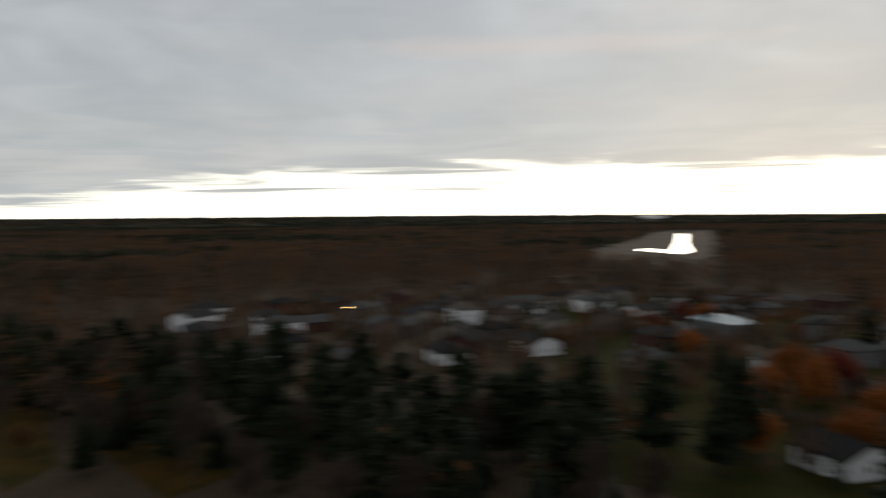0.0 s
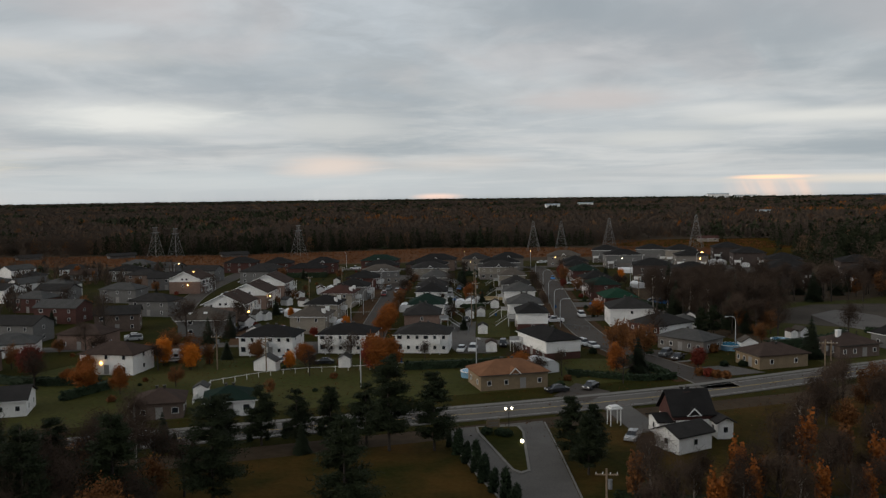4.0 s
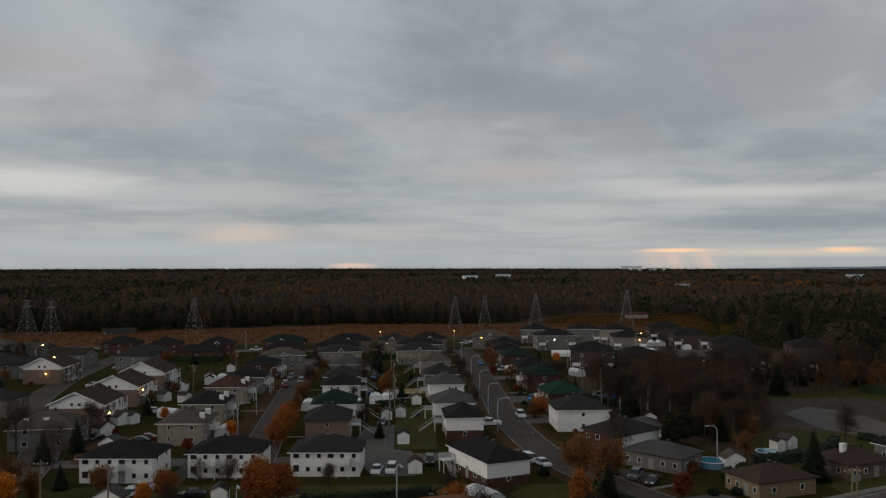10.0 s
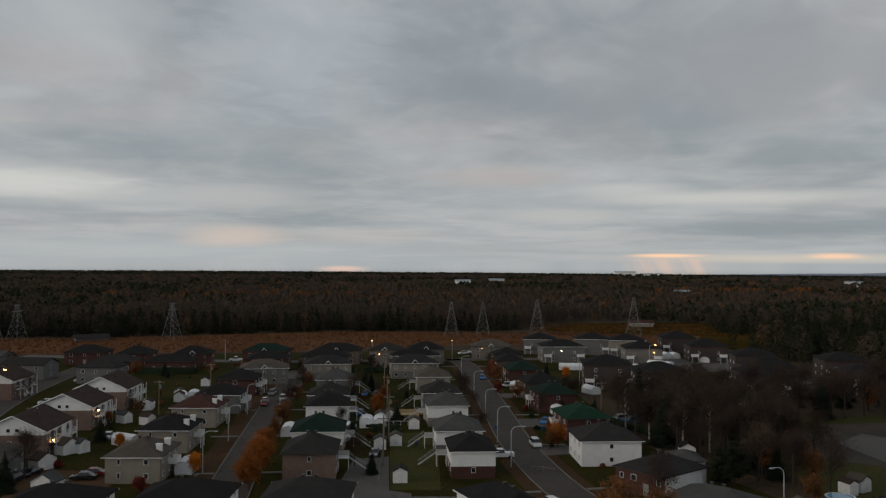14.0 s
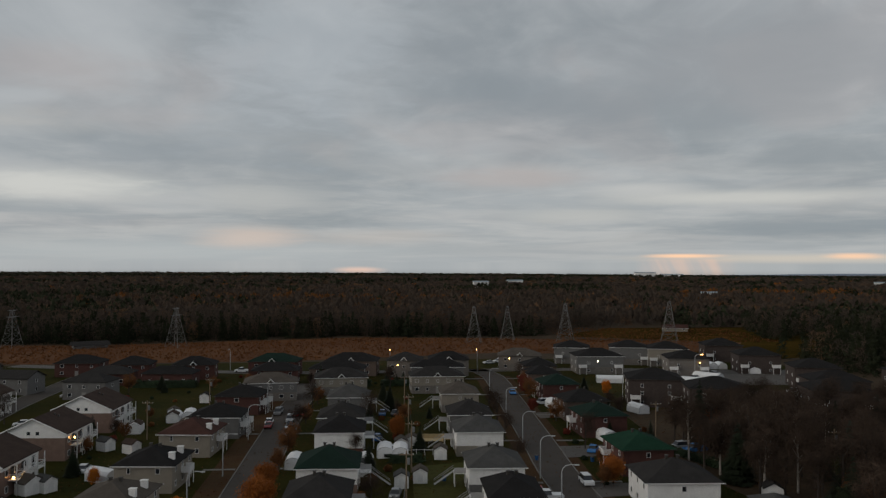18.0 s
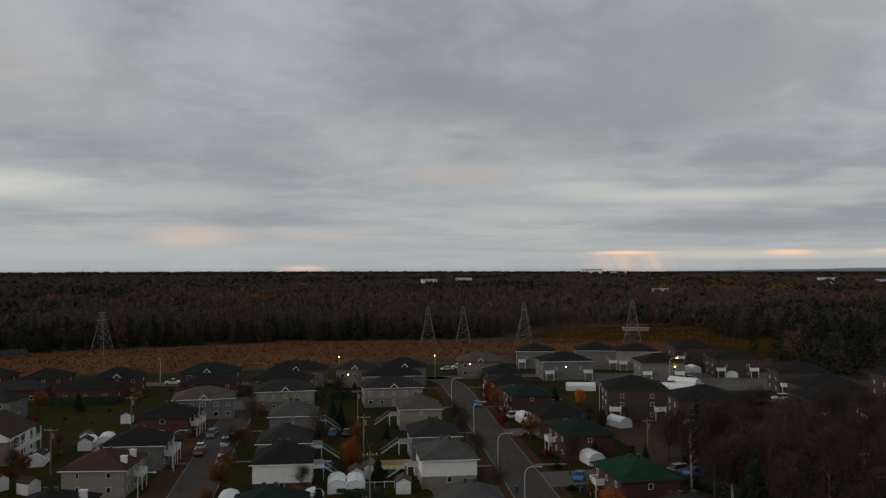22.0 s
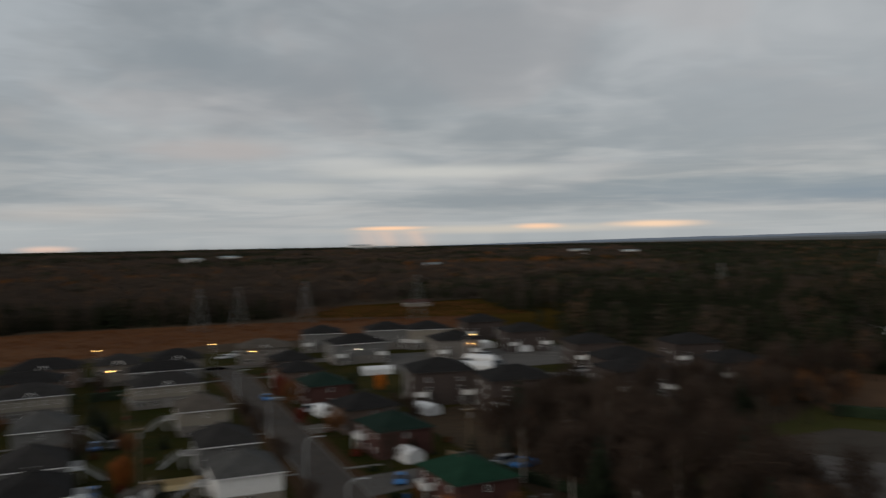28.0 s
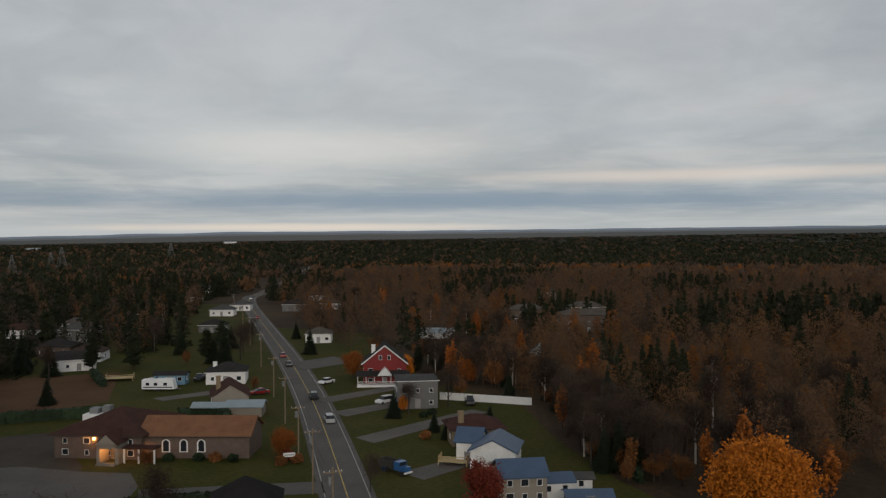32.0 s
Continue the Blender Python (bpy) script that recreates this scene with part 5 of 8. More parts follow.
def inside(p, poly):
    x, y = p
    hit = False
    for (x0, y0), (x1, y1) in zip(poly, poly[1:] + poly[:1]):
        if (y0 > y) != (y1 > y) and x < (x1 - x0) * (y - y0) / (y1 - y0) + x0:
            hit = not hit
    return hit


def grove(poly, count, mix, gap=3.0, size=(0.8, 1.15), seed=0, garden=False):
    """Single trees scattered inside an outline."""
    rnd = random.Random(seed)
    xs, ys = [p[0] for p in poly], [p[1] for p in poly]
    spots, tries = [], 0
    while len(spots) < count and tries < count * 40:
        tries += 1
        p = (rnd.uniform(min(xs), max(xs)), rnd.uniform(min(ys), max(ys)))
        if garden and (any(math.hypot(p[0] - a, p[1] - b) < c for a, b, c in FOOT) or any(math.hypot(p[0] - a, p[1] - b) < 6.5 for ln in (S1, S2, S3, S4, S5, MAIN) for a, b in ln)):
            continue
        if inside(p, poly) and all((p[0] - q[0]) ** 2 + (p[1] - q[1]) ** 2 > gap * gap for q in spots):
            spots.append(p)
            tree(rnd.choice(mix), *p, rnd.uniform(*size), rnd.randrange(5))


# the wood between the eastern houses and the gravel lot
grove([(48, 214), (60, 196), (72, 200), (82, 236), (92, 262), (84, 284), (62, 278), (48, 262), (44, 236)], 78, ["bare"] * 7 + ["birch", "spruce"], 3.6, (0.8, 1.15), 1)
grove([(58, 192), (70, 190), (74, 202), (70, 212), (62, 206)], 11, ["bare", "bare", "spruce", "rust", "bare"], 4, (0.7, 1.0), 12)
grove([(92, 256), (130, 256), (150, 280), (146, 296), (100, 286)], 36, ["bare", "bare", "spruce", "rust", "bare"], 4, (0.8, 1.1), 2)
# pine grove under the start of the flight
for x, y, s, v in [(-34.7, 63.5, 1.02, 1), (-17.8, 60.5, 1.0, 0), (-17, 89.5, 1.0, 1), (-10.2, 90, 0.92, 0), (-21, 92.5, 0.88, 2), (-37.3, 91.4, 0.86, 2), (-31.5, 91, 0.82, 2), (-26.5, 92, 0.7, 0), (-50.7, 50, 1.0, 1), (-44.6, 58, 1.05, 0), (-57, 54, 0.95, 1), (-55.5, 64, 1.05, 2),
                   (-70, 61, 0.95, 0), (-82, 61, 0.95, 0), (-97, 52, 0.95, 0), (-43, 92, 0.72, 2), (-108, 62, 0.9, 1), (-104, 101, 0.75, 0), (-130, 106, 0.75, 1)]:
    tree("near_pine", x, y, s, v)
for x, y, s, v in [(-98, -183, 1.1, 1), (-103, -137, 1.1, 0), (-103, -125, 1.1, 2), (-107, -115, 1.08, 1), (-118, -109, 1.1, 0), (-118, -99, 1.0, 2), (-83, -174, 1.05, 1), (-95, -164, 1.05, 0), (-108, -70, 1.0, 1), (-106, -55, 1.0, 0), (-123, -46, 1.0, 2), (-105, -22, 1.0, 1), (-111, -13, 1.0, 0),
                   (-106, -26, 1.0, 1), (-124, 18, 1.0, 2), (-106, 18, 1.0, 0), (-111, -1, 0.95, 2), (-134, 23, 1.0, 2), (-96, -130, 1.0, 2), (-110, -128, 1.0, 0), (-98, -112, 0.95, 1), (-112, -118, 1.0, 2), (-90, -150, 1.0, 0), (-78, -158, 1.0, 1), (-70, -140, 0.95, 2), (-126, -100, 1.0, 1), (-90, -108, 0.9, 0)]:
    tree("pine", x, y, s * 1.1, v)
for x, y, s in [(-51.8, 88.5, 0.62), (-30, 88, 0.5), (-46, 96, 0.45), (27.7, 145.2, 0.82)]:
    tree("spruce", x, y, s, 0)
grove([(-66, -110), (-100, -104), (-124, -125), (-128, -150), (-102, -215), (-72, -290), (-56, -250), (-60, -150)], 62, ["pine", "pine", "spruce"], 5, (0.8, 1.1), 33)
grove([(-96, -40), (-130, -30), (-138, 20), (-112, 62), (-92, 50), (-96, 0)], 18, ["pine", "pine", "spruce", "bare"], 6, (0.9, 1.15), 34)
grove([(-62, 56), (-96, 52), (-112, 58), (-84, 66), (-64, 68)], 20, ["bare", "bare", "birch", "bare"], 4.0, (0.7, 0.95), 13)
grove([(-34, 46), (-62, 40), (-78, 46), (-60, 54), (-40, 56)], 22, ["bare", "bare", "birch", "rust"], 3.2, (0.65, 1.0), 19)
grove([(-76, 62), (-48, 58), (-40, 68), (-46, 80), (-70, 74)], 26, ["bare", "bare", "birch", "rust"], 2.6, (0.6, 0.95), 3)
grove([(-44, -165), (-62, -146), (-100, -210), (-82, -280), (-62, -270)], 34, ["bare", "bare", "rust", "pine", "bare"], 4.5, (0.7, 1.05), 35)
grove([(-90, 34), (-98, 14), (-112, 22), (-130, 42), (-122, 52), (-100, 54)], 44, ["bare", "bare", "bare", "rust", "pine"], 3.6, (0.6, 0.95), 64)
grove([(-108, 12), (-112, -8), (-118, -24), (-126, -18), (-122, 6), (-114, 16)], 16, ["pine", "pine", "bare", "spruce"], 4.2, (0.75, 1.0), 65)
grove([(-100, -40), (-150, -56), (-205, -90), (-190, -128), (-140, -108), (-100, -76)], 22, ["orange", "rust", "red", "bare", "orange", "bare"], 6, (0.9, 1.25), 36)
grove([(-112, -190), (-60, -160), (-50, -60), (-48, 20), (-62, 40), (-104, 50), (-100, -40)], 48, ["bare", "bare", "pine", "rust", "spruce"], 5, (0.7, 1.0), 31)
grove([(17, 58), (60, 66), (66, 96), (42, 88), (30, 74), (16, 74)], 50, ["larch", "larch", "birch", "birch", "bare", "birch"], 2.5, (0.55, 0.85), 4)
grove([(40, 92), (66, 96), (82, 132), (70, 132), (52, 112)], 16, ["bare", "bare", "rust"], 4, (0.7, 0.95), 5)
for x, y, s in ((10, 86, 0.72), (12, 80, 0.66), (13.5, 88, 0.6)):
    tree("near_pine", x, y, s, 0)
for k in range(16):
    tree("cedar", -7.6 + k * 0.72 + (0.5 if k % 2 else -0.5), 92 - k * 1.95, 0.8 + 0.2 * (k % 3), k)
for k in range(26):
    tree("cedar", -84 + k * 2.6, 75.5 + k * 1.04, 0.55 + 0.2 * (k % 2), k)
# gardens of the streets
for kind, x, y, s, v in [("orange", -27.5, 146, 0.95, 0), ("orange", -25, 147, 0.72, 1), ("red", -29.5, 147, 0.75, 0), ("orange", -35, 193, 0.6, 0), ("orange", -34.0, 199, 0.75, 1), ("orange", -34.5, 207, 0.7, 0), ("orange", -33.4, 188, 0.7, 1), ("orange", -36, 218, 0.65, 0), ("rust", -36.5, 232, 0.7, 1),
                         ("rust", -37, 246, 0.75, 0), ("rust", -38, 258, 0.7, 1), ("bare", -38.6, 270, 0.6, 0), ("rust", -39, 282, 0.7, 1), ("bare", -40, 300, 0.6, 1), ("rust", -40, 310, 0.65, 0), ("red", -52, 186.6, 0.5, 1), ("rust", 28.5, 157, 1.1, 1), ("rust", 25.5, 160, 1.15, 0), ("rust", 31, 160, 1.0, 0),
                         ("rust", 28, 176, 0.8, 1), ("red", 41, 150, 0.75, 1), ("bare", 36, 178, 0.7, 1), ("orange", 26.5, 224, 0.65, 0), ("rust", 24.5, 222, 0.6, 1), ("orange", -15, 262, 0.6, 1), ("orange", -15.6, 268, 0.5, 0), ("bare", 10.5, 240, 0.55, 2), ("bare", 9.5, 262, 0.6, 0), ("bare", 9, 280, 0.62, 1),
                         ("bare", 8, 300, 0.7, 2), ("yellow", -1, 318, 0.55, 1), ("red", 20, 300, 0.6, 1), ("rust", 21, 318, 0.85, 0), ("red", 21, 332, 0.7, 0), ("rust", 22.5, 345, 0.8, 1), ("bare", -85, 181, 1.0, 0), ("rust", -79, 156, 0.95, 0), ("rust", -74, 157, 0.9, 1), ("spruce", -77.6, 177, 0.75, 0), ("rust", -68, 152, 0.7, 1), ("yellow", -48, 147, 0.5, 1), ("rust", -58, 155, 0.6, 0), ("bare", -76, 196, 0.8, 0), ("bare", -72, 168, 0.75, 1), ("yellow", -70, 146, 0.7, 1), ("yellow", -78, 150, 0.8, 1),
                         ("orange", -82, 152, 0.6, 0), ("rust", -112, 146, 0.7, 0), ("red", -104, 140, 0.8, 0), ("spruce", -66, 158, 0.6, 1), ("yellow", -46, 200, 0.5, 1), ("spruce", 68.4, 161.5, 1.0, 0), ("pine", 53.7, 192, 0.6, 0), ("pine", 49.5, 187, 0.55, 1), ("bare", 61.6, 199, 0.9, 0), ("bare", 68, 185, 0.8, 1), ("spruce", 81.8, 171, 0.6, 1), ("bare", 66, 194, 0.7, 2), ("shrub", 53.7, 163.8, 1.3, 1), ("shrub", 48, 168, 1.2, 0), ("rust", 62, 178, 0.7, 0), ("bare", 84, 182, 0.8, 3), ("shrub", 58, 168, 1.2, 1), ("bare", -19, 158, 0.45, 2), ("bare", -41, 156, 0.45, 1), ("rust", -14, 286, 0.6, 1),
                         ("spruce", -8, 290, 0.4, 1), ("yellow", -68, 222, 0.4, 1), ("rust", -77, 262, 0.5, 0), ("orange", 60, 272, 0.7, 0), ("rust", 52, 256, 0.7, 1), ("yellow", 46, 330, 0.55, 1), ("spruce", 40, 335, 0.7, 1), ("bare", -112, 190, 0.9, 1), ("bare", -96, 128, 0.8, 2), ("orange", -88, 200, 0.5, 1)]:
    tree(kind, x, y, s, v)
# shrubs and small trees of the back gardens
for poly, n, sd in [([(-24, 196), (-8, 196), (-12, 330), (-24, 330)], 26, 41), ([(-82, 180), (-70, 178), (-76, 340), (-108, 340), (-96, 230)], 30, 42), ([(24, 200), (42, 205), (46, 300), (24, 300)], 24, 43), ([(-60, 338), (30, 340), (28, 372), (-100, 366)], 20, 44),
                    ([(-90, 112), (-20, 128), (-20, 158), (-96, 152)], 26, 45), ([(-150, 150), (-100, 150), (-112, 330), (-160, 330)], 34, 46), ([(14, 128), (30, 134), (24, 152), (-6, 146)], 10, 47)]:
    grove(poly, n, ["shrub", "shrub", "shrub", "bare", "rust"] + (["spruce"] if sd not in (45, 47) else ["orange"]), 3.2, (0.4, 0.75), sd, garden=True)
# along the road to the east
EAST_GARDEN = [("pine", 201, 271, 0.75, 0), ("pine", 206, 275, 0.7, 2), ("spruce", 232, 276, 0.9, 0), ("pine", 218, 258, 0.7, 1), ("pine", 244, 268, 0.75, 0), ("bare", 226, 251, 0.9, 1), ("bare", 240, 258, 0.8, 0), ("bare", 261, 266, 0.9, 2), ("spruce", 279, 258, 0.8, 1), ("bare", 297, 258, 0.85, 0), ("bare", 236, 210, 0.8, 1), ("rust", 246, 214, 0.8, 0), ("pine", 196, 281, 0.7, 1), ("bare", 180, 282, 0.8, 3), ("bare", 168, 290, 0.85, 0), ("spruce", 196, 175, 0.6, 1), ("bare", 192, 180, 0.7, 2), ("rust", 186, 170, 0.7, 1), ("bare", 176, 170, 0.75, 1), ("spruce", 186, 158, 0.7, 0), ("rust", 214, 262, 0.6, 1), ("bare", 158, 300, 0.8, 1), ("pine", 150, 304, 0.8, 0), ("spruce", 210, 186, 0.7, 1), ("spruce", 222, 192, 0.8, 2), ("bare", 220, 200, 0.8, 0)]
for kind, x, y, s, v in [("yellow", 114, 107.8, 1.02, 0), ("spruce", 160, 133, 1.05, 2), ("spruce", 134, 131, 0.75, 0), ("spruce", 137, 128, 0.7, 1), ("pine", 133, 126, 0.6, 2), ("spruce", 317, 257, 0.9, 2), ("spruce", 312, 262, 0.8, 0), ("spruce", 166, 158, 0.4, 1), ("spruce", 152, 166, 0.45, 0), ("orange", 205, 173, 0.8, 0), ("larch", 207, 178, 0.9, 0), ("birch", 295, 197, 1.1, 1), ("birch", 188, 150, 1.0, 0), ("spruce", 153, 259, 0.72, 0), ("spruce", 162, 178, 0.72, 1), ("spruce", 147, 162, 0.5, 1), ("red", 108.6, 145.6, 0.85, 0), ("yellow", 168, 178, 0.42, 1), ("orange", 127, 186, 0.62, 0), ("rust", 129, 188, 0.55, 1),
                         ("bare", 166, 176, 0.6, 0), ("bare", 112, 164, 0.45, 1), ("orange", 212, 200, 0.85, 1), ("orange", 205, 205, 0.9, 0), ("yellow", 206, 190, 0.8, 1), ("rust", 200, 199, 0.8, 0), ("spruce", 176, 246, 0.5, 1), ("spruce", 190, 300, 1.0, 2), ("spruce", 194, 304, 1.05, 0), ("spruce", 186, 296, 0.9, 1), ("spruce", 215, 250, 1.0, 2),
                         ("spruce", 219, 256, 0.95, 0), ("spruce", 250, 268, 1.0, 1), ("spruce", 244, 236, 0.9, 0), ("rust", 182, 222, 0.5, 1), ("rust", 115, 206, 0.35, 0), ("rust", 176, 300, 0.8, 0), ("bare", 232, 286, 0.9, 1), ("bare", 136, 156, 0.4, 2)]:
    tree(kind, x, y, s, v)
grove([(150, 120), (170, 132), (214, 160), (250, 190), (300, 222), (320, 180), (260, 110), (200, 70), (150, 40), (126, 60), (132, 100)], 26, ["bare"] * 3 + ["larch", "birch", "rust", "spruce", "larch"], 8, (0.75, 1.1), 6)
grove([(112, 96), (128, 112), (150, 122), (172, 118), (230, 110), (226, 20), (170, -20), (130, 10), (116, 60)], 46, ["bare", "bare", "bare", "larch", "birch", "rust", "larch", "birch"], 6, (0.75, 1.1), 61)
grove([(185, 276), (260, 300), (330, 330), (420, 400), (380, 430), (250, 360), (170, 330)], 22, ["bare", "spruce", "pine", "rust"], 8, (0.8, 1.15), 7)
grove([(124, 96), (150, 118), (146, 126), (126, 114)], 14, ["bare", "rust", "birch", "bare", "larch"], 3.4, (0.6, 0.95), 14)
grove([(235, 190), (300, 225), (420, 300), (440, 260), (340, 200), (280, 170)], 16, ["bare", "birch", "spruce", "larch"], 8, (0.8, 1.2), 8)
grove([(126, 121), (165, 127), (215, 164), (236, 196), (206, 178), (192, 150), (168, 146), (150, 139), (130, 132)], 74, ["bare"] * 6 + ["birch", "rust", "spruce", "larch"], 3.4, (0.6, 0.95), 62)
grove([(128, 118), (140, 122), (150, 134), (136, 134), (126, 126)], 14, ["pine", "spruce", "bare", "rust"], 3.6, (0.5, 0.75), 63)
for kind, x, y, s, v in EAST_GARDEN:
    tree(kind, x, y, s, v)
grove([(-340, 60), (-170, 90), (-160, 330), (-330, 370)], 30, ["bare", "rust", "orange", "red", "spruce", "bare"], 9, (0.6, 1.0), 9)
grove([(-340, -290), (-115, -120), (-110, 20), (-180, 70), (-350, 10)], 44, ["bare", "rust", "orange", "red", "spruce", "pine", "bare"], 8, (0.6, 1.0), 10)
for kind, x, y, s, v in [("yellow", -194.5, 98.5, 1.05, 0), ("yellow", -262, -50, 0.95, 1), ("yellow", -258, -44, 0.9, 1), ("red", -187, -108, 1.15, 0), ("orange", -180, -114, 1.1, 1), ("orange", -184, -118, 1.1, 0), ("orange", -256, -176, 1.1, 0), ("red", -230, 92, 0.9, 0), ("red", -148, -4, 1.0, 0), ("orange", -140, 4, 0.9, 1),
                         ("orange", -300, -20, 1.1, 0), ("orange", -308, -26, 1.1, 1), ("yellow", -330, 30, 1.0, 1)]:
    tree(kind, x, y, s, v)


def hedge(points, height, width, label="clipped dark cedar hedge"):
    line = smooth_line(points, 1.0)
    rng = np.random.default_rng(len(line))
    c = []
    for x, y in line:
        c.append(rng.uniform(-1, 1, (46, 3)) * [0.75, width / 2, height / 2] * 1.0 + [x, y, height / 2])
    ob = thing("hedge", (0, 0), 0, label, "hedge", kind="", data=soup("hedge", blades(np.concatenate(c), 0.32, 1.3, up=0.4, quads=True, rng=rng), L_HEDGE, corners=4))
    core = Shape()
    q = ribbon(line[::3] + [line[-1]], -width / 2 + 0.15, width / 2 - 0.15, 0, height - 0.15)
    part("hedge_core", q.mesh("hedge_core", L_HEDGE), ob)


for pts, h, w in [([(-22, 147), (-8, 150), (-1, 152)], 1.9, 1.4), ([(15, 70), (30, 68.5), (50, 70)], 1.5, 1.2), ([(13, 143), (26, 138), (33.8, 139.5)], 1.3, 1.2), ([(33.8, 139.5), (30, 150), (27, 158)], 1.3, 1.2), ([(128, 262), (140, 247), (146, 238)], 2.4, 1.8), ([(94, 196), (99, 188), (104, 179)], 1.6, 1.4),
                  ([(-105, 342), (-84, 343)], 2.4, 1.6), ([(-42, 345), (-28, 346)], 2.4, 1.4), ([(-24, 347), (-16, 348), (0, 349)], 2.2, 1.6), ([(40, 258), (50, 236), (52, 226)], 1.6, 1.2), ([(-112, 133), (-96, 130), (-84, 132)], 1.8, 1.6), ([(-84, 118), (-80, 128)], 1.8, 1.4),
                  ([(140, 205), (152, 213), (150, 222)], 2.0, 1.6), ([(176, 262), (190, 276)], 2.0, 1.6), ([(128, 125), (150, 136)], 2.0, 1.4), ([(-15, 240), (-9, 241)], 1.8, 1.3), ([(62, 172), (76, 178), (86, 190)], 2.2, 1.8)]:
    hedge(pts, h, w)

# woods: thousands of trees nobody could count
CLEAR = [
    [(-60, -130), (110, -120), (240, 0), (256, 112), (150, 128), (84, 132), (0, 60)],
    [(-290, -345), (-100, -345), (-100, -180), (-290, -190)],
    [(-150, 50), (-80, 66), (-30, 40), (10, 30), (70, 62), (90, 140), (112, 110), (160, 124), (320, 222), (330, 186), (360, 210), (445, 262), (450, 300), (440, 372), (400, 420), (250, 365), (160, 335), (136, 436), (190, 470), (195, 520), (150, 508), (20, 530), (-52, 530), (-170, 484), (-420, 474), (-720, 454), (-720, 392), (-330, 396), (-150, 400)],
    [(-330, -330), (-140, -290), (-90, -200), (-20, -150), (-30, -120), (-40, 30), (-150, 60), (-150, 402), (-355, 382)],
    [(100, 60), (150, 36), (210, 70), (262, 110), (320, 182), (300, 222), (214, 160), (150, 126), (120, 118)],
    [(40, 436), (150, 436), (168, 500), (176, 592), (120, 604), (60, 566), (20, 530)],
    [(-490, -290), (-455, -360), (-690, -530), (-1490, -930), (-1540, -850), (-700, -400)],
    [(84, 100), (118, 92), (135, 100), (150, 125), (140, 160), (84, 150)],
]


EAST = [(150, 122), (170, 140), (196, 158), (205, 175), (232, 170), (262, 190), (262, 214), (250, 232), (330, 284), (430, 346), (560, 432), (640, 490), (640, 100), (560, -60), (300, -60), (170, -30), (126, 10), (118, 92)]
EAST_NORTH = [(160, 300), (200, 288), (250, 285), (300, 318), (420, 385), (520, 450), (500, 480), (300, 440), (170, 345)]
CLEAR += [EAST, EAST_NORTH]
OPEN = [(238, 160, 8), (290, 214, 11), (276, 180, 13), (268, 249, 9), (322, 162, 15), (338, 186, 12), (358, 164, 12), (470, 196, 9), (376, 309, 9), (392, 296, 9), (440, 326, 9), (372, 336, 9), (250, 360, 12), (285, 300, 9), (345, 331, 9), (410, 391, 9),
        (300, 341, 9), (320, 356, 9), (480, 426, 9), (275, 356, 9), (215, 314, 9), (208, 296, 9), (239, 331, 11), (190, 288, 11), (286, 228, 8), (296, 238, 8)]
STANDS = [  # centre, half widths, share of the trees, and their tint
    (461, 232, 45, 26, 0.8, 0.83, 1), (615, 248, 80, 34, 0.75, 0.83, 1), (346, 95, 50, 28, 0.7, 0.83, 1), (385, 58, 55, 32, 0.7, 0.83, 1), (310, 114, 20, 13, 0.8, 0.83, 1), (520, 120, 60, 20, 0.5, 0.83, 1),
    (775, 210, 22, 270, 0.6, 0.74, 0.8), (306, 153, 34, 10, 0.7, 0.74, 0.8), (238, 116, 34, 14, 0.5, 0.73, 0.8), (188, 106, 24, 12, 0.5, 0.73, 0.79), (205, 140, 20, 10, 0.5, 0.7, 0.79), (400, 200, 40, 16, 0.5, 0.72, 0.8), (620, 390, 60, 24, 0.5, 0.72, 0.8),
    (446, 1081, 170, 40, 0.6, 0.74, 0.8), (377, 853, 90, 16, 0.4, 0.72, 0.78), (-110, 900, 160, 22, 0.5, 0.7, 0.78), (203, 447, 60, 60, 0.85, 0.83, 1), (330, 640, 90, 90, 0.6, 0.83, 1), (300, 400, 60, 26, 0.6, 0.83, 1)]


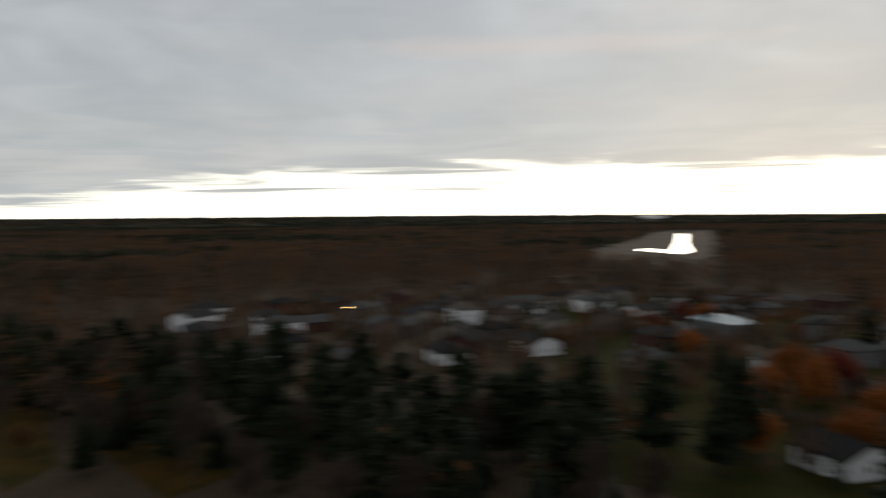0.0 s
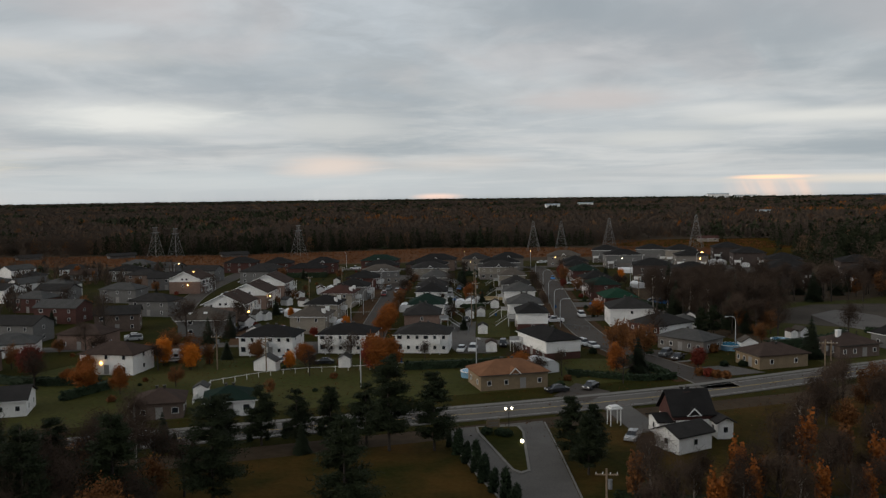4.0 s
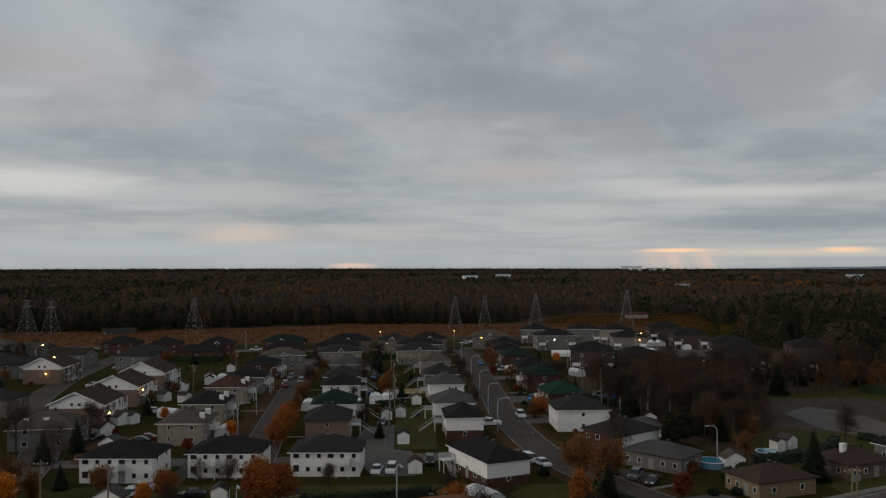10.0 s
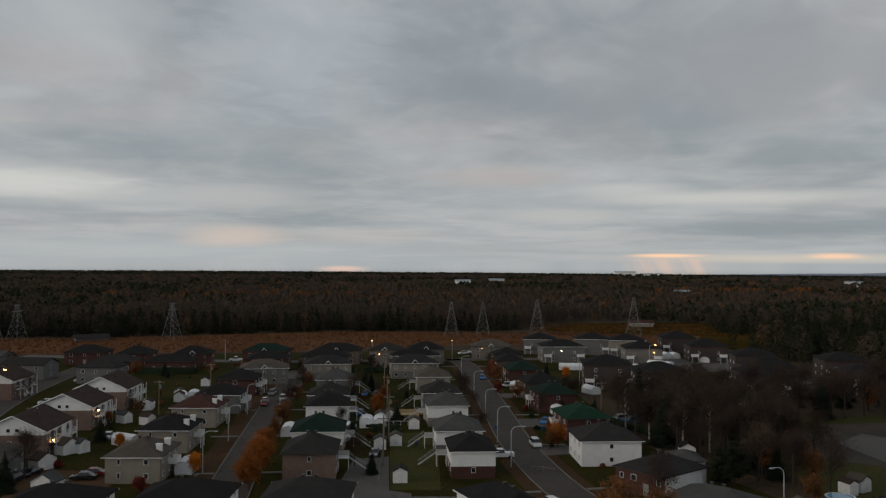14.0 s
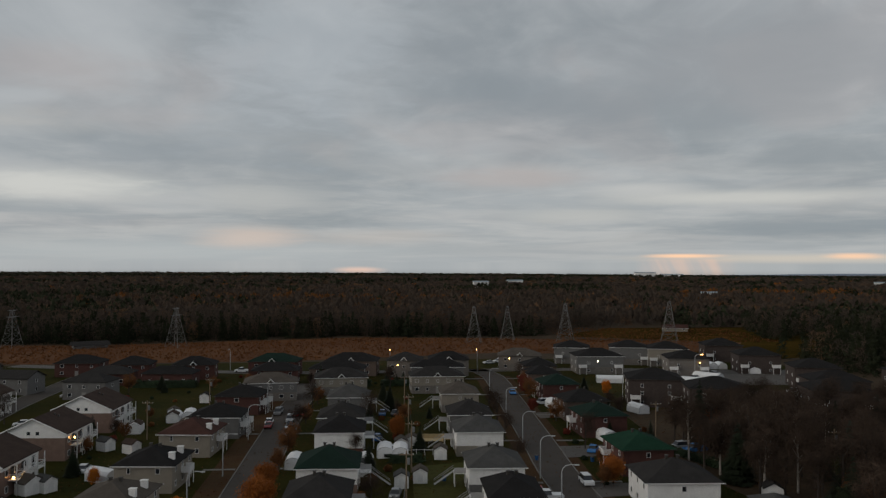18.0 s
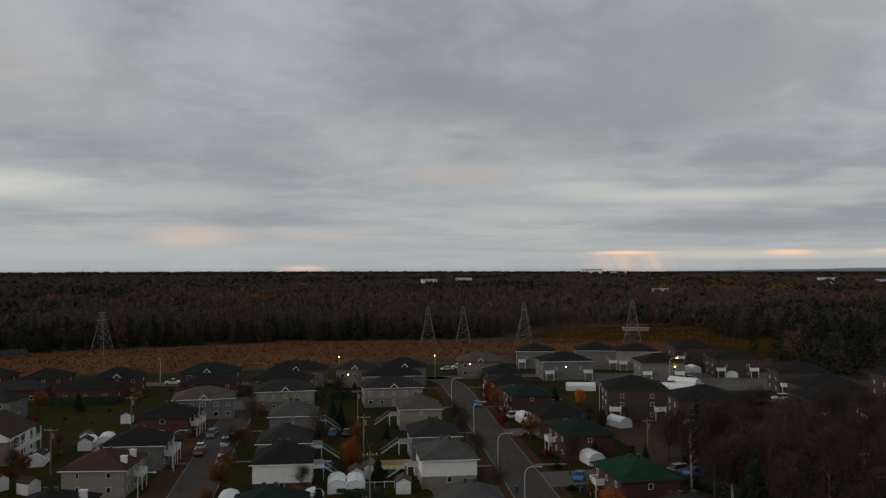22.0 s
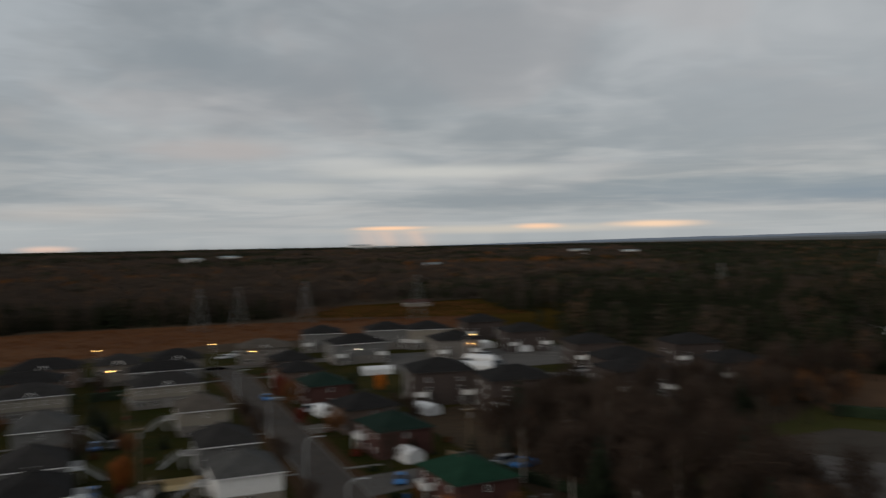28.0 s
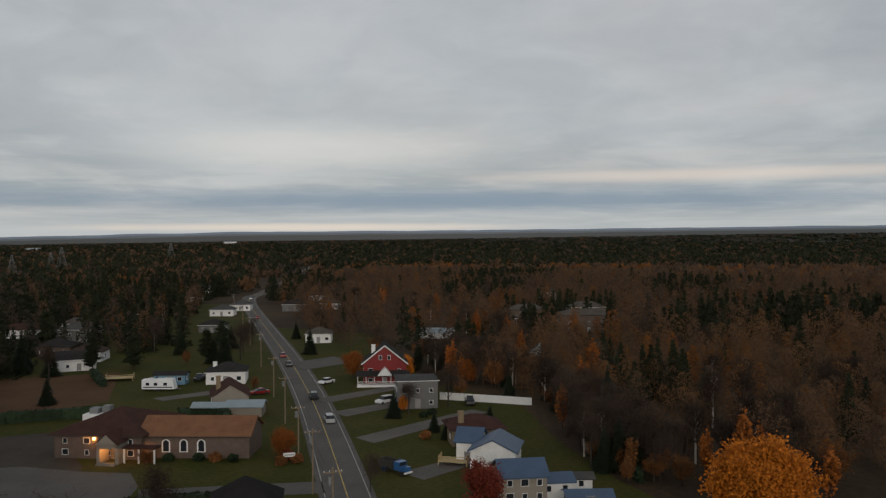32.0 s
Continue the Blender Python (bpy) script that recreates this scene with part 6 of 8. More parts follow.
def many(r0, r1, gap, shapes, name, label, seed, sector=(-165, 104), size=(0.75, 1.25), only=None):
    rng = np.random.default_rng(seed)
    area = (math.radians(sector[1] - sector[0]) / 2) * (r1 * r1 - r0 * r0)
    n = int(area / (gap * gap))
    r = np.sqrt(rng.uniform(r0 * r0, r1 * r1, n))
    a = np.radians(rng.uniform(*sector, n))
    x, y = r * np.sin(a), r * np.cos(a)
    out = np.ones(n, bool)
    for poly in [only] if only else CLEAR:
        hit = np.zeros(n, bool)
        for (x0, y0), (x1, y1) in zip(poly, poly[1:] + poly[:1]):
            if y0 != y1:
                hit ^= ((y0 > y) != (y1 > y)) & (x < (x1 - x0) * (y - y0) / (y1 - y0) + x0)
        out &= hit if only else ~hit
    for cx, cy, cr in OPEN:
        out &= (x - cx) ** 2 + (y - cy) ** 2 > cr * cr
    for p, q in zip(MAIN, MAIN[1:]):
        out &= (x - (p[0] + q[0]) / 2) ** 2 + (y - (p[1] + q[1]) / 2) ** 2 > 11 ** 2
    x, y, r, a = x[out], y[out], r[out], a[out]
    n = len(x)
    lift = np.array([far_rise(v) for v in np.degrees(a)]) * np.maximum(0, (r - 2300) / 2500) ** 1.3
    # stands of one kind drift through the woods
    drift = np.array([noise.noise(Vector((px / 260, py / 170, 3.3))) + 0.5 * noise.noise(Vector((px / 70, py / 50, 9.1))) for px, py in zip(x, y)])
    deg = np.degrees(a)

    def chance(p):
        return rng.uniform(0, 1, n) < p

    roll = rng.uniform(0, 1, n)
    band = 0.5 + 0.5 * np.clip(drift * 1.5, -1, 1)
    tint = np.where(chance(0.12), 0.3 + 0.34 * roll, 0.06 + 0.2 * roll + 0.2 * band)
    tint = np.where(chance(0.012 + 0.02 * (drift < -0.5)), rng.uniform(0.7, 0.8, n), tint)
    green = np.where(drift > 0.34, 0.7, 0.025)
    # a dark belt of evergreens behind the field, and dark forest towards the skyline
    green = np.where((x > -270) & (x < 70) & (y > 474) & (y < 548), 0.62, green)
    green = np.where((x > 130) & (x < 420) & (y > 250) & (y < 640) & (y > x), 0.6, green)
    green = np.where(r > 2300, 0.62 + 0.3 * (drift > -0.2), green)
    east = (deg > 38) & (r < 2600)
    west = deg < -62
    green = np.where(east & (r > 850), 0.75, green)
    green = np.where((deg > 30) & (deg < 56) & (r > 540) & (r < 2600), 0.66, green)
    tint = np.where((east | west) & (tint < 0.66), 0.3 + 0.34 * roll, tint)
    tint = np.where(east & (r < 330) & (tint < 0.66), 0.46 + 0.22 * roll, tint)
    tint = np.where(east & (r < 700) & chance(0.06), rng.uniform(0.7, 0.8, n), tint)
    tint = np.where(chance(green), rng.uniform(0.83, 1, n), tint)
    for cx, cy, wx, wy, share, lo, hi in STANDS:
        hit = (((x - cx) / wx) ** 2 + ((y - cy) / wy) ** 2 < 1) & (rng.uniform(0, 1, n) < share)
        tint = np.where(hit, rng.uniform(lo, hi, n), tint)
    scale = rng.uniform(*size, n)
    spin = rng.uniform(0, 6.28, n)
    tris, tints = [], []
    for k, pair in enumerate(shapes):
        leafy = (tint > 0.69) & (tint <= 0.82) if len(pair) > 2 else np.zeros(n, bool)
        for t, which in zip(pair, ((tint <= 0.82) & ~leafy, tint > 0.82, leafy)):
            mine = (np.arange(n) % len(shapes) == k) & which
            c, s = np.cos(spin[mine]), np.sin(spin[mine])
            v = np.empty((mine.sum(), *t.shape), np.float32)
            v[..., 0] = t[None, ..., 0] * c[:, None, None] - t[None, ..., 1] * s[:, None, None]
            v[..., 1] = t[None, ..., 0] * s[:, None, None] + t[None, ..., 1] * c[:, None, None]
            v[..., 2] = t[None, ..., 2]
            v *= scale[mine][:, None, None, None]
            v[..., 0] += x[mine][:, None, None]
            v[..., 1] += y[mine][:, None, None]
            v[..., 2] += lift[mine][:, None, None]
            tris.append(v.reshape(-1, 3, 3))
            tints.append(np.repeat(tint[mine], len(t)))
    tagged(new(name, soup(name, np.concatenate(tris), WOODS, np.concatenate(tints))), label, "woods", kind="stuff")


def wood_shape(height, width, twigs, seed, conifer=False, fat=0.16):
    """A cheap far tree: a crown of upright slivers, or of drooping tiers."""
    rng = np.random.default_rng(seed)
    t = rng.uniform(0, 1, twigs)
    az = rng.uniform(0, 6.28, twigs)
    if conifer:
        t = t ** 1.3
        r = width / 2 * (1 - t) * rng.uniform(0.4, 1, twigs)
        top = height * (0.12 + 0.8 * t)
        p = np.stack([np.cos(az) * r, np.sin(az) * r, top], 1)
        o = np.stack([np.cos(az), np.sin(az), -0.5 + 0 * az], 1) * width * 0.26
        w = np.stack([-np.sin(az), np.cos(az), 0 * az], 1) * width * 0.2
        up = np.array([0, 0, height * 0.12])
        return np.stack([p + up, p + o - w, p + o + w], 1)
    r = width / 2 * np.sin(np.clip(t * 2.6 + 0.35, 0, 3.1)) * rng.uniform(0.2, 1, twigs)
    base = np.stack([np.cos(az) * r, np.sin(az) * r, height * (0.1 + 0.62 * t)], 1)
    way = np.stack([np.cos(az) * 0.35, np.sin(az) * 0.35, 1 + 0 * az], 1) * (height * rng.uniform(0.14, 0.3, twigs))[:, None]
    w = np.stack([-np.sin(az + 0.6), np.cos(az + 0.6), rng.uniform(-0.5, 0.5, twigs)], 1) * width * fat
    tri = np.stack([base - w, base + w, base + way], 1)
    trunk = np.array([[[-0.16, 0, 0], [0.16, 0, 0], [0, 0, height * 0.8]], [[0, -0.16, 0], [0, 0.16, 0], [0, 0, height * 0.8]]])
    return np.concatenate([tri, trunk])


MID_SET = [(wood_shape(11, 12, 34, s + 20, fat=0.1), wood_shape(12.5, 7, 18, s + 29, True)) for s in range(5)]
FAR_SET = [(wood_shape(8.5, 22, 18, s + 40, fat=0.17), wood_shape(10.5, 14, 12, s + 49, True)) for s in range(4)]
HUGE_SET = [(wood_shape(8, 50, 9, s + 60, fat=0.3), wood_shape(9, 44, 9, s + 69, True)) for s in range(4)]
TOWN = [(-350, -345), (-110, -345), (-120, -200), (-120, -90), (-112, 30), (-160, 70), (-160, 380), (-345, 375)]
TOWN_SET = [(wood_shape(8.5, 5.5, 34, s + 80, fat=0.08), wood_shape(9, 4.5, 36, s + 89, True)) for s in range(5)]


def fine_shape(height, width, count, seed, kind, size=0.5):
    """A far tree with fine twigs, needles or leaves."""
    rng = np.random.default_rng(seed)
    t = rng.uniform(0, 1, count) ** (1.35 if kind == "conifer" else 0.9)
    az = rng.uniform(0, 6.28, count)
    if kind == "conifer":
        r = width / 2 * (1.02 - t) * rng.uniform(0.25, 1, count) * (1 + 0.25 * np.sin(az * 2 + seed))
        c = np.stack([np.cos(az) * r, np.sin(az) * r, height * (0.06 + 0.94 * t) - r * 0.25], 1)
        tri = blades(c, size * 1.7, 1.2, up=0.2, rng=rng)
    else:
        r = width / 2 * np.sin(np.clip(t * 2.5 + 0.45, 0, 3.1)) * np.sqrt(rng.uniform(0.02, 1, count))
        c = np.stack([np.cos(az) * r, np.sin(az) * r, height * (0.1 + 0.9 * t)], 1)
        tri = blades(c, size * 1.1, 1.75, up=0.7, rng=rng) if kind == "bare" else blades(c, size * 1.15, 1.2, rng=rng)
    w = 0.12
    trunk = np.array([[[-w, 0, 0], [w, 0, 0], [0, 0, height * 0.85]], [[0, -w, 0], [0, w, 0], [0, 0, height * 0.85]]])
    return np.concatenate([tri, trunk])


EAST_NEAR = [(fine_shape(12.5, 7.4, 420, s + 300, "bare", 0.3), fine_shape(13.5, 8.2, 420, s + 309, "conifer", 0.36), fine_shape(10.5, 4.6, 300, s + 319, "leafy", 0.3)) for s in range(6)]
EAST_SET = [(fine_shape(12.5, 7.6, 150, s + 100, "bare", 0.5), fine_shape(13.5, 8.2, 150, s + 109, "conifer", 0.6), fine_shape(11.5, 4.6, 100, s + 119, "leafy", 0.55)) for s in range(6)]
many(100, 300, 6.0, EAST_NEAR, "woods_clearing", "bare red-brown trees with orange larches behind gardens", 18, sector=(40, 105), size=(0.6, 1.0), only=EAST)
many(300, 700, 6.6, EAST_SET, "woods_east", "bare red-brown woods with orange larches and dark evergreens", 16, sector=(48, 105), size=(0.65, 1.1), only=EAST)
many(200, 720, 6.8, EAST_SET, "woods_roadside", "bare brown trees and dark evergreens between roadside houses", 17, sector=(15, 60), size=(0.6, 1.1), only=EAST_NORTH)
many(110, 520, 7.6, TOWN_SET, "town_trees", "bare and evergreen garden trees among town houses", 15, size=(0.5, 0.95), only=TOWN)
NEAR_SET = [(fine_shape(12, 8.6, 150, s, "bare", 0.5), fine_shape(11.5, 7.6, 140, s + 9, "conifer", 0.5), fine_shape(11, 5.5, 70, s + 19, "leafy", 0.7)) for s in range(5)]
many(120, 620, 6.8, NEAR_SET, "woods_near", "bare brown woods with scattered evergreens and orange crowns", 11, sector=(-70, 104))
BELT = [(-430, 476), (-170, 484), (-52, 530), (20, 530), (62, 548), (74, 586), (-60, 576), (-180, 528), (-430, 514)]
many(420, 640, 4.4, NEAR_SET, "woods_edge", "dense dark edge of the wood behind the field", 23, sector=(-48, 10), size=(0.6, 1.0), only=BELT)
many(120, 620, 9.5, NEAR_SET, "woods_west", "bare brown woods west of the town", 21, sector=(-165, -70))
many(620, 1250, 9.4, MID_SET, "woods_middle", "brown bare woods with dark evergreen stands", 12, sector=(-60, 104), size=(0.7, 1.15))
many(620, 1250, 15.0, FAR_SET, "woods_beyond_town", "brown bare woods beyond the town", 22, sector=(-165, -60), size=(0.7, 1.1))
many(1250, 2500, 21.0, FAR_SET, "woods_far", "distant brown and dark green woods", 13, size=(0.85, 1.2))
many(2500, 4700, 42.0, HUGE_SET, "woods_horizon", "far woods along the skyline", 14, size=(0.7, 1.05))

rng = np.random.default_rng(77)
fx, fy = rng.uniform(-420, 140, 16000), rng.uniform(400, 528, 16000)
keep = np.array([inside(p, [(-420, 398), (-150, 404), (-60, 420), (20, 452), (60, 448), (132, 462), (150, 505), (20, 524), (-52, 525), (-170, 478), (-420, 468)]) for p in zip(fx, fy)])
tuft = np.stack([fx[keep], fy[keep], np.full(keep.sum(), 0.25)], 1)
SCRUB = mat("dry_scrub", (0.14, 0.056, 0.02), 0.95, soft_up=2.0, vary=0.4, scale=0.05, fine=0.6, bump=0, spec=0.05, island=True)
tuft = np.concatenate([tuft, np.stack([rng.uniform(60, 172, 2600), rng.uniform(506, 596, 2600), np.full(2600, 0.2)], 1)])
tagged(new("field_scrub", soup("field_scrub", blades(tuft, 0.8, 1.2, up=0.8, rng=rng), SCRUB)), "rust-brown tufts of dry scrub over the field", "scrub", kind="stuff")
gx, gy = rng.uniform(-80, 62, 24000), rng.uniform(96, 410, 24000)
tuft = np.stack([gx, gy, np.full(24000, 0.06)], 1)
LEAFFALL = mat("fallen_leaves", (0.1, 0.05, 0.022), 0.95, vary=0.4, scale=0.05, fine=0.6, bump=0, spec=0.05, island=True)
tagged(new("fallen_leaves", soup("fallen_leaves", blades(tuft[:15000], 0.26, 1.0, rng=rng), LEAFFALL)), "fallen brown leaves scattered over the lawns", "leaves", kind="stuff")

# ---------------------------------------------------------------- far town buildings
rnd = random.Random(5)
for at, w, roof, low, e in [((-131, -94), 11, R_BLACK, WHITE, 3.2), ((-143, -41), 11, R_BLUE, WHITE, 3.2), ((-207, -73), 12, R_GREY, GREY, 5.2), ((-242, -55), 11, R_GREY, GREY, 5), ((-267, -36), 14, R_DARK, GREY, 4.5), ((-196, -14), 12, R_DARK, BRICK_B, 3.4),
                            ((-157, -22), 11, R_DARK, WHITE, 3.2), ((-201, 13), 11, R_DARK, BRICK_B, 3.4), ((-217, 42), 15, R_GREY, WHITE, 3.6), ((-259, 40), 16, R_SILVER, WHITE, 3.6), ((-296, 70), 18, R_GREY, GREY, 3.6), ((-266, 26), 12, R_DARK, CREAM, 3.4),
                            ((-147, -243), 12, R_BLACK, CREAM, 3.4), ((-158, -204), 12, R_BLACK, WHITE, 3.4), ((-214, -252), 12, R_TAUPE, WHITE, 6), ((-274, -258), 22, R_GREY, WHITE, 4), ((-251, -178), 20, R_SILVER, GREY, 4.5), ((-196, -131), 11, R_TAUPE, WHITE, 4.5),
                            ((-221, -126), 12, R_GREY, GREY, 4.5), ((-262, -124), 13, R_GREY, BRICK_B, 4.5), ((-231, -106), 12, R_GREY, GREY, 4.5), ((-229, -88), 11, R_GREY, BRICK_B, 4.8), ((-177, -68), 10, R_TAUPE, WHITE, 3.2), ((-184, -195), 11, R_DARK, WHITE, 3.4),
                            ((-426, -328), 34, R_GREY, CREAM, 6), ((-164, 103), 11, R_DARK, WHITE, 3.2), ((-155, 113), 9, R_BROWN, WHITE, 3.2), ((-170, 144), 11, R_DARK, WHITE, 3.2), ((-166, 156), 11, R_GREY, WHITE, 3.2), ((-164, 175), 11, R_GREY, WHITE, 3.4), ((-125, 138), 10, R_BROWN, BRICK_P, 4.5),
                            ((-93, 141), 12.5, R_BROWN, WHITE, 4.6), ((-145, 211), 14, R_GREY, BRICK_R, 5), ((-139, 178), 14, R_DARK, GREY, 5), ((-114, 169), 12, R_BROWN, BRICK_P, 4), ((-117, 194), 12, R_DARK, BRICK_B, 5), ((-122, 226), 14, R_DARK, GREY, 5), ((-148, 258), 14, R_GREY, GREY, 5),
                            ((-171, 255), 13, R_DARK, GREY, 5), ((-166, 234), 12, R_GREY, BRICK_R, 5), ((-146, 294), 14, R_DARK, GREY, 5), ((-126, 156), 12, R_GREY, WHITE, 3.4), ((-196, 259), 13, R_DARK, WHITE, 5), ((-180, 274), 12, R_GREY, WHITE, 5), ((-163, 310), 14, R_DARK, BRICK_B, 5), ((-226, 165), 12, R_DARK, WHITE, 3.4),
                            ((-145, 328), 15, R_DARK, GREY, 5), ((-180, 330), 14, R_BLACK, GREY, 5), ((-116, 318), 13, R_DARK, GREY, 5.4)]:
    turn = rnd.choice((-12, -8, -5, 20, -10)) if at[1] > 90 else rnd.choice((60, 66, 72, -20, 64))
    wn = {R_DARK: "charcoal", R_BLACK: "black", R_GREY: "grey", R_TAUPE: "taupe", R_BROWN: "brown", R_BLUE: "blue metal", R_SILVER: "pale metal"}[roof]
    house("house", at, turn, w, 9, e, roof, low, label=f"town house under a {wn} roof", front=3, side=1, kind=rnd.choice(("hip", "gable_x", "hip")), group="houses of the old town", vents=1)
for k in range(420):
    x, y = (rnd.uniform(-345, -170), rnd.uniform(-270, 370)) if k < 300 else (rnd.uniform(-290, -125), rnd.uniform(-335, -205))
    if all((x - o.location.x) ** 2 + (y - o.location.y) ** 2 > 230 for o in scene.objects if o.name.startswith("house")):
        house("house", (x, y), rnd.choice((-10, 20, 66)), rnd.uniform(10, 14), 9, rnd.choice((3.2, 3.4, 5)), rnd.choice((R_DARK, R_BLACK, R_GREY, R_BROWN)), rnd.choice((WHITE, GREY, BRICK_R, BRICK_B, CREAM)), label="town house half hidden among trees", front=2, side=0, rows=[1.0], kind=rnd.choice(("hip", "gable_x")), group="houses of the old town", vents=0)

# ---------------------------------------------------------------- the road to the east
ROAD_GROUP = "buildings along the main road"
house("annex_hall", (119.2, 209.8), -75, 19.2, 9.5, 4.0, R_TAN, BRICK_B, label="brick hall wing with a tan gabled roof", kind="gable_x", pitch=0.5, front=0, side=0, door=False, vents=0, category="hall", group=ROAD_GROUP)


def hall():
    h = house("church_hall", (115.4, 224.5), -80, 16, 17, 4.3, R_HALL, BRICK_B, rows=[0.6, 2.6], label="brown brick hall with a maroon hipped roof and lit porch", pitch=0.36, front=4, side=3, vents=1, category="hall", group=ROAD_GROUP, over=0.8, door=False)
    p = part("porch", Shape().box(9.6, -3.4, 0, 10.1, 0, 3.6).box(12.9, -3.4, 0, 13.4, 0, 3.6).box(9.6, -3.4, 2.7, 13.4, -3.0, 3.6).mesh("porch", CREAM), h, label="pale entrance porch")
    part("porch_roof", Shape().add([(9.2, -3.8, 3.5), (13.8, -3.8, 3.5), (11.5, -3.8, 5.5), (9.2, 1.5, 3.5), (13.8, 1.5, 3.5), (11.5, 1.5, 5.5)], [(0, 1, 2), (5, 4, 3), (0, 2, 5, 3), (1, 4, 5, 2), (0, 3, 4, 1)]).mesh("porch_roof", R_HALL), p)
    part("porch_gable", Shape().add([(9.6, -3.85, 3.5), (13.4, -3.85, 3.5), (11.5, -3.85, 5.2)], [(0, 1, 2)]).mesh("porch_gable", CREAM), p)
    part("entrance_door", Shape().box(10.4, -0.12, 0.1, 12.6, 0.02, 2.6).mesh("entrance_door", WOOD), h, label="lit wooden double door")
    part("steps", Shape().box(9.8, -4.4, 0, 13.2, -3.4, 0.2).box(10, -4.1, 0.2, 13, -3.4, 0.4).mesh("steps", CONCRETE), h)
    part("porch_lamp", Shape().ball((11.5, -2.0, 2.5), 0.16).mesh("porch_lamp", LAMP_ON), h)
    part("wall_lamp", Shape().ball((7.6, -0.5, 3.7), 0.24).mesh("wall_lamp", LAMP_ON), h)
    v = part("veranda", Shape().box(13.6, -2.4, 2.5, 19.5, 0, 2.75).mesh("veranda", R_HALL), h)
    for x in (13.8, 16.4, 19.2):
        part("post", Shape().box(x, -2.3, 0, x + 0.25, -2.05, 2.5).mesh("post", TRIM), v)
    u = part("roof_unit", Shape().box(2.2, 5.4, 4.8, 6.8, 9.8, 6.5).mesh("roof_unit", TRIM), h, label="white rooftop ventilation unit")
    part("duct", Shape().box(3, 6.4, 6.5, 4.6, 8.4, 7.4).box(4.9, 7.4, 6.5, 6.3, 9, 7.7).mesh("duct", STEEL), u)
    # the veranda light is added fill with no lamp part of its own
    for name, at, watts in (("porch_light", (11.5, -2.2, 2.3), 220), ("wall_light", (7.6, -0.9, 3.6), 130), ("veranda_fill_light", (16.5, -1.2, 2.1), 120)):
        bulb = new(name, bpy.data.lights.new(name, "POINT"))
        bulb.data.energy, bulb.data.color, bulb.data.shadow_soft_size = watts, (1.0, 0.42, 0.12), 0.2
        bulb.parent, bulb.location = h, at


hall()
for k in range(3):  # arched windows of the wing
    s = Shape()
    pts = [(-0.6, 0), (0.6, 0), (0.6, 1.5)] + [(0.6 * math.cos(a * 0.314), 1.5 + 0.6 * math.sin(a * 0.314)) for a in range(1, 10)] + [(-0.6, 1.5)]
    n = len(pts)
    s.add([(x * 1.25, -0.02, z * 1.08 - 0.1) for x, z in pts] + [(x * 1.25, -0.07, z * 1.08 - 0.1) for x, z in pts], [tuple(range(n, 2 * n))] + [(i, (i + 1) % n, n + (i + 1) % n, n + i) for i in range(n)])
    w = thing("arched_window", (119.2 + math.cos(radians(-75)) * (4.6 + 3.1 * k), 209.8 + math.sin(radians(-75)) * (4.6 + 3.1 * k), 1.2), -75, "white-framed arched window in the hall wall", "window", "arched hall windows", data=s.mesh("arched_window", TRIM))
    p = Shape().add([(x * 0.85, -0.09, z * 0.94 + 0.05) for x, z in pts], [tuple(range(n))])
    part("pane", p.mesh("pane", GLASS), w)


def red_house():
    h = house("red_house", (195.2, 198.1), -70, 11, 9.5, 5.6, R_DARK, RED, label="red clapboard house with white trim and a steep gable", kind="gable_y", pitch=0.8, front=3, side=2, rows=[0.9, 3.4], category="house", group=ROAD_GROUP, chimney=[(2.5, 5, 4.5, TRIM)])
    s = Shape()
    for x0, x1 in ((-0.5, 5.5), (11.5, 5.5)):
        a, b = Vector((x0, -0.55, 5.5)), Vector((x1, -0.55, 10.3))
        s.tube(a, b, 0.16, 0.16, 4)
    part("gable_trim", s.mesh("gable_trim", TRIM), h)
    add_window(h, 4.4, 0, 6.6, 0, 0.8, 1.2)
    add_window(h, 6.6, 0, 6.6, 0, 0.8, 1.2)
    p = part("veranda", Shape().box(-1.5, -2.6, 0.0, 11.5, 0, 0.6).mesh("veranda", TRIM), h, label="white railed veranda")
    part("veranda_roof", Shape().add([(-1.8, -3, 3.0), (11.8, -3, 3.0), (11.8, 0, 3.9), (-1.8, 0, 3.9), (-1.8, -3, 2.85), (11.8, -3, 2.85), (11.8, 0, 2.85), (-1.8, 0, 2.85)], [(0, 1, 2, 3), (7, 6, 5, 4), (4, 5, 1, 0), (5, 6, 2, 1), (7, 4, 0, 3)]).mesh("veranda_roof", R_DARK), p)
    part("veranda_gable", Shape().add([(3.6, -3.1, 3.0), (7.4, -3.1, 3.0), (5.5, -3.1, 5.0), (3.6, 0, 3.0), (7.4, 0, 3.0), (5.5, 0, 5.0)], [(0, 1, 2), (5, 4, 3), (0, 2, 5, 3), (1, 4, 5, 2)]).mesh("veranda_gable", TRIM), p)
    for k in range(7):
        part("post", Shape().box(-1.4 + k * 2.1, -2.6, 0.6, -1.25 + k * 2.1, -2.45, 3.0).mesh("post", TRIM), p)
    s = Shape().box(-1.4, -2.58, 1.4, 11.4, -2.5, 1.5)
    for k in range(42):
        s.box(-1.4 + k * 0.305, -2.57, 0.6, -1.34 + k * 0.305, -2.51, 1.4)
    part("railing", s.mesh("railing", TRIM), p)


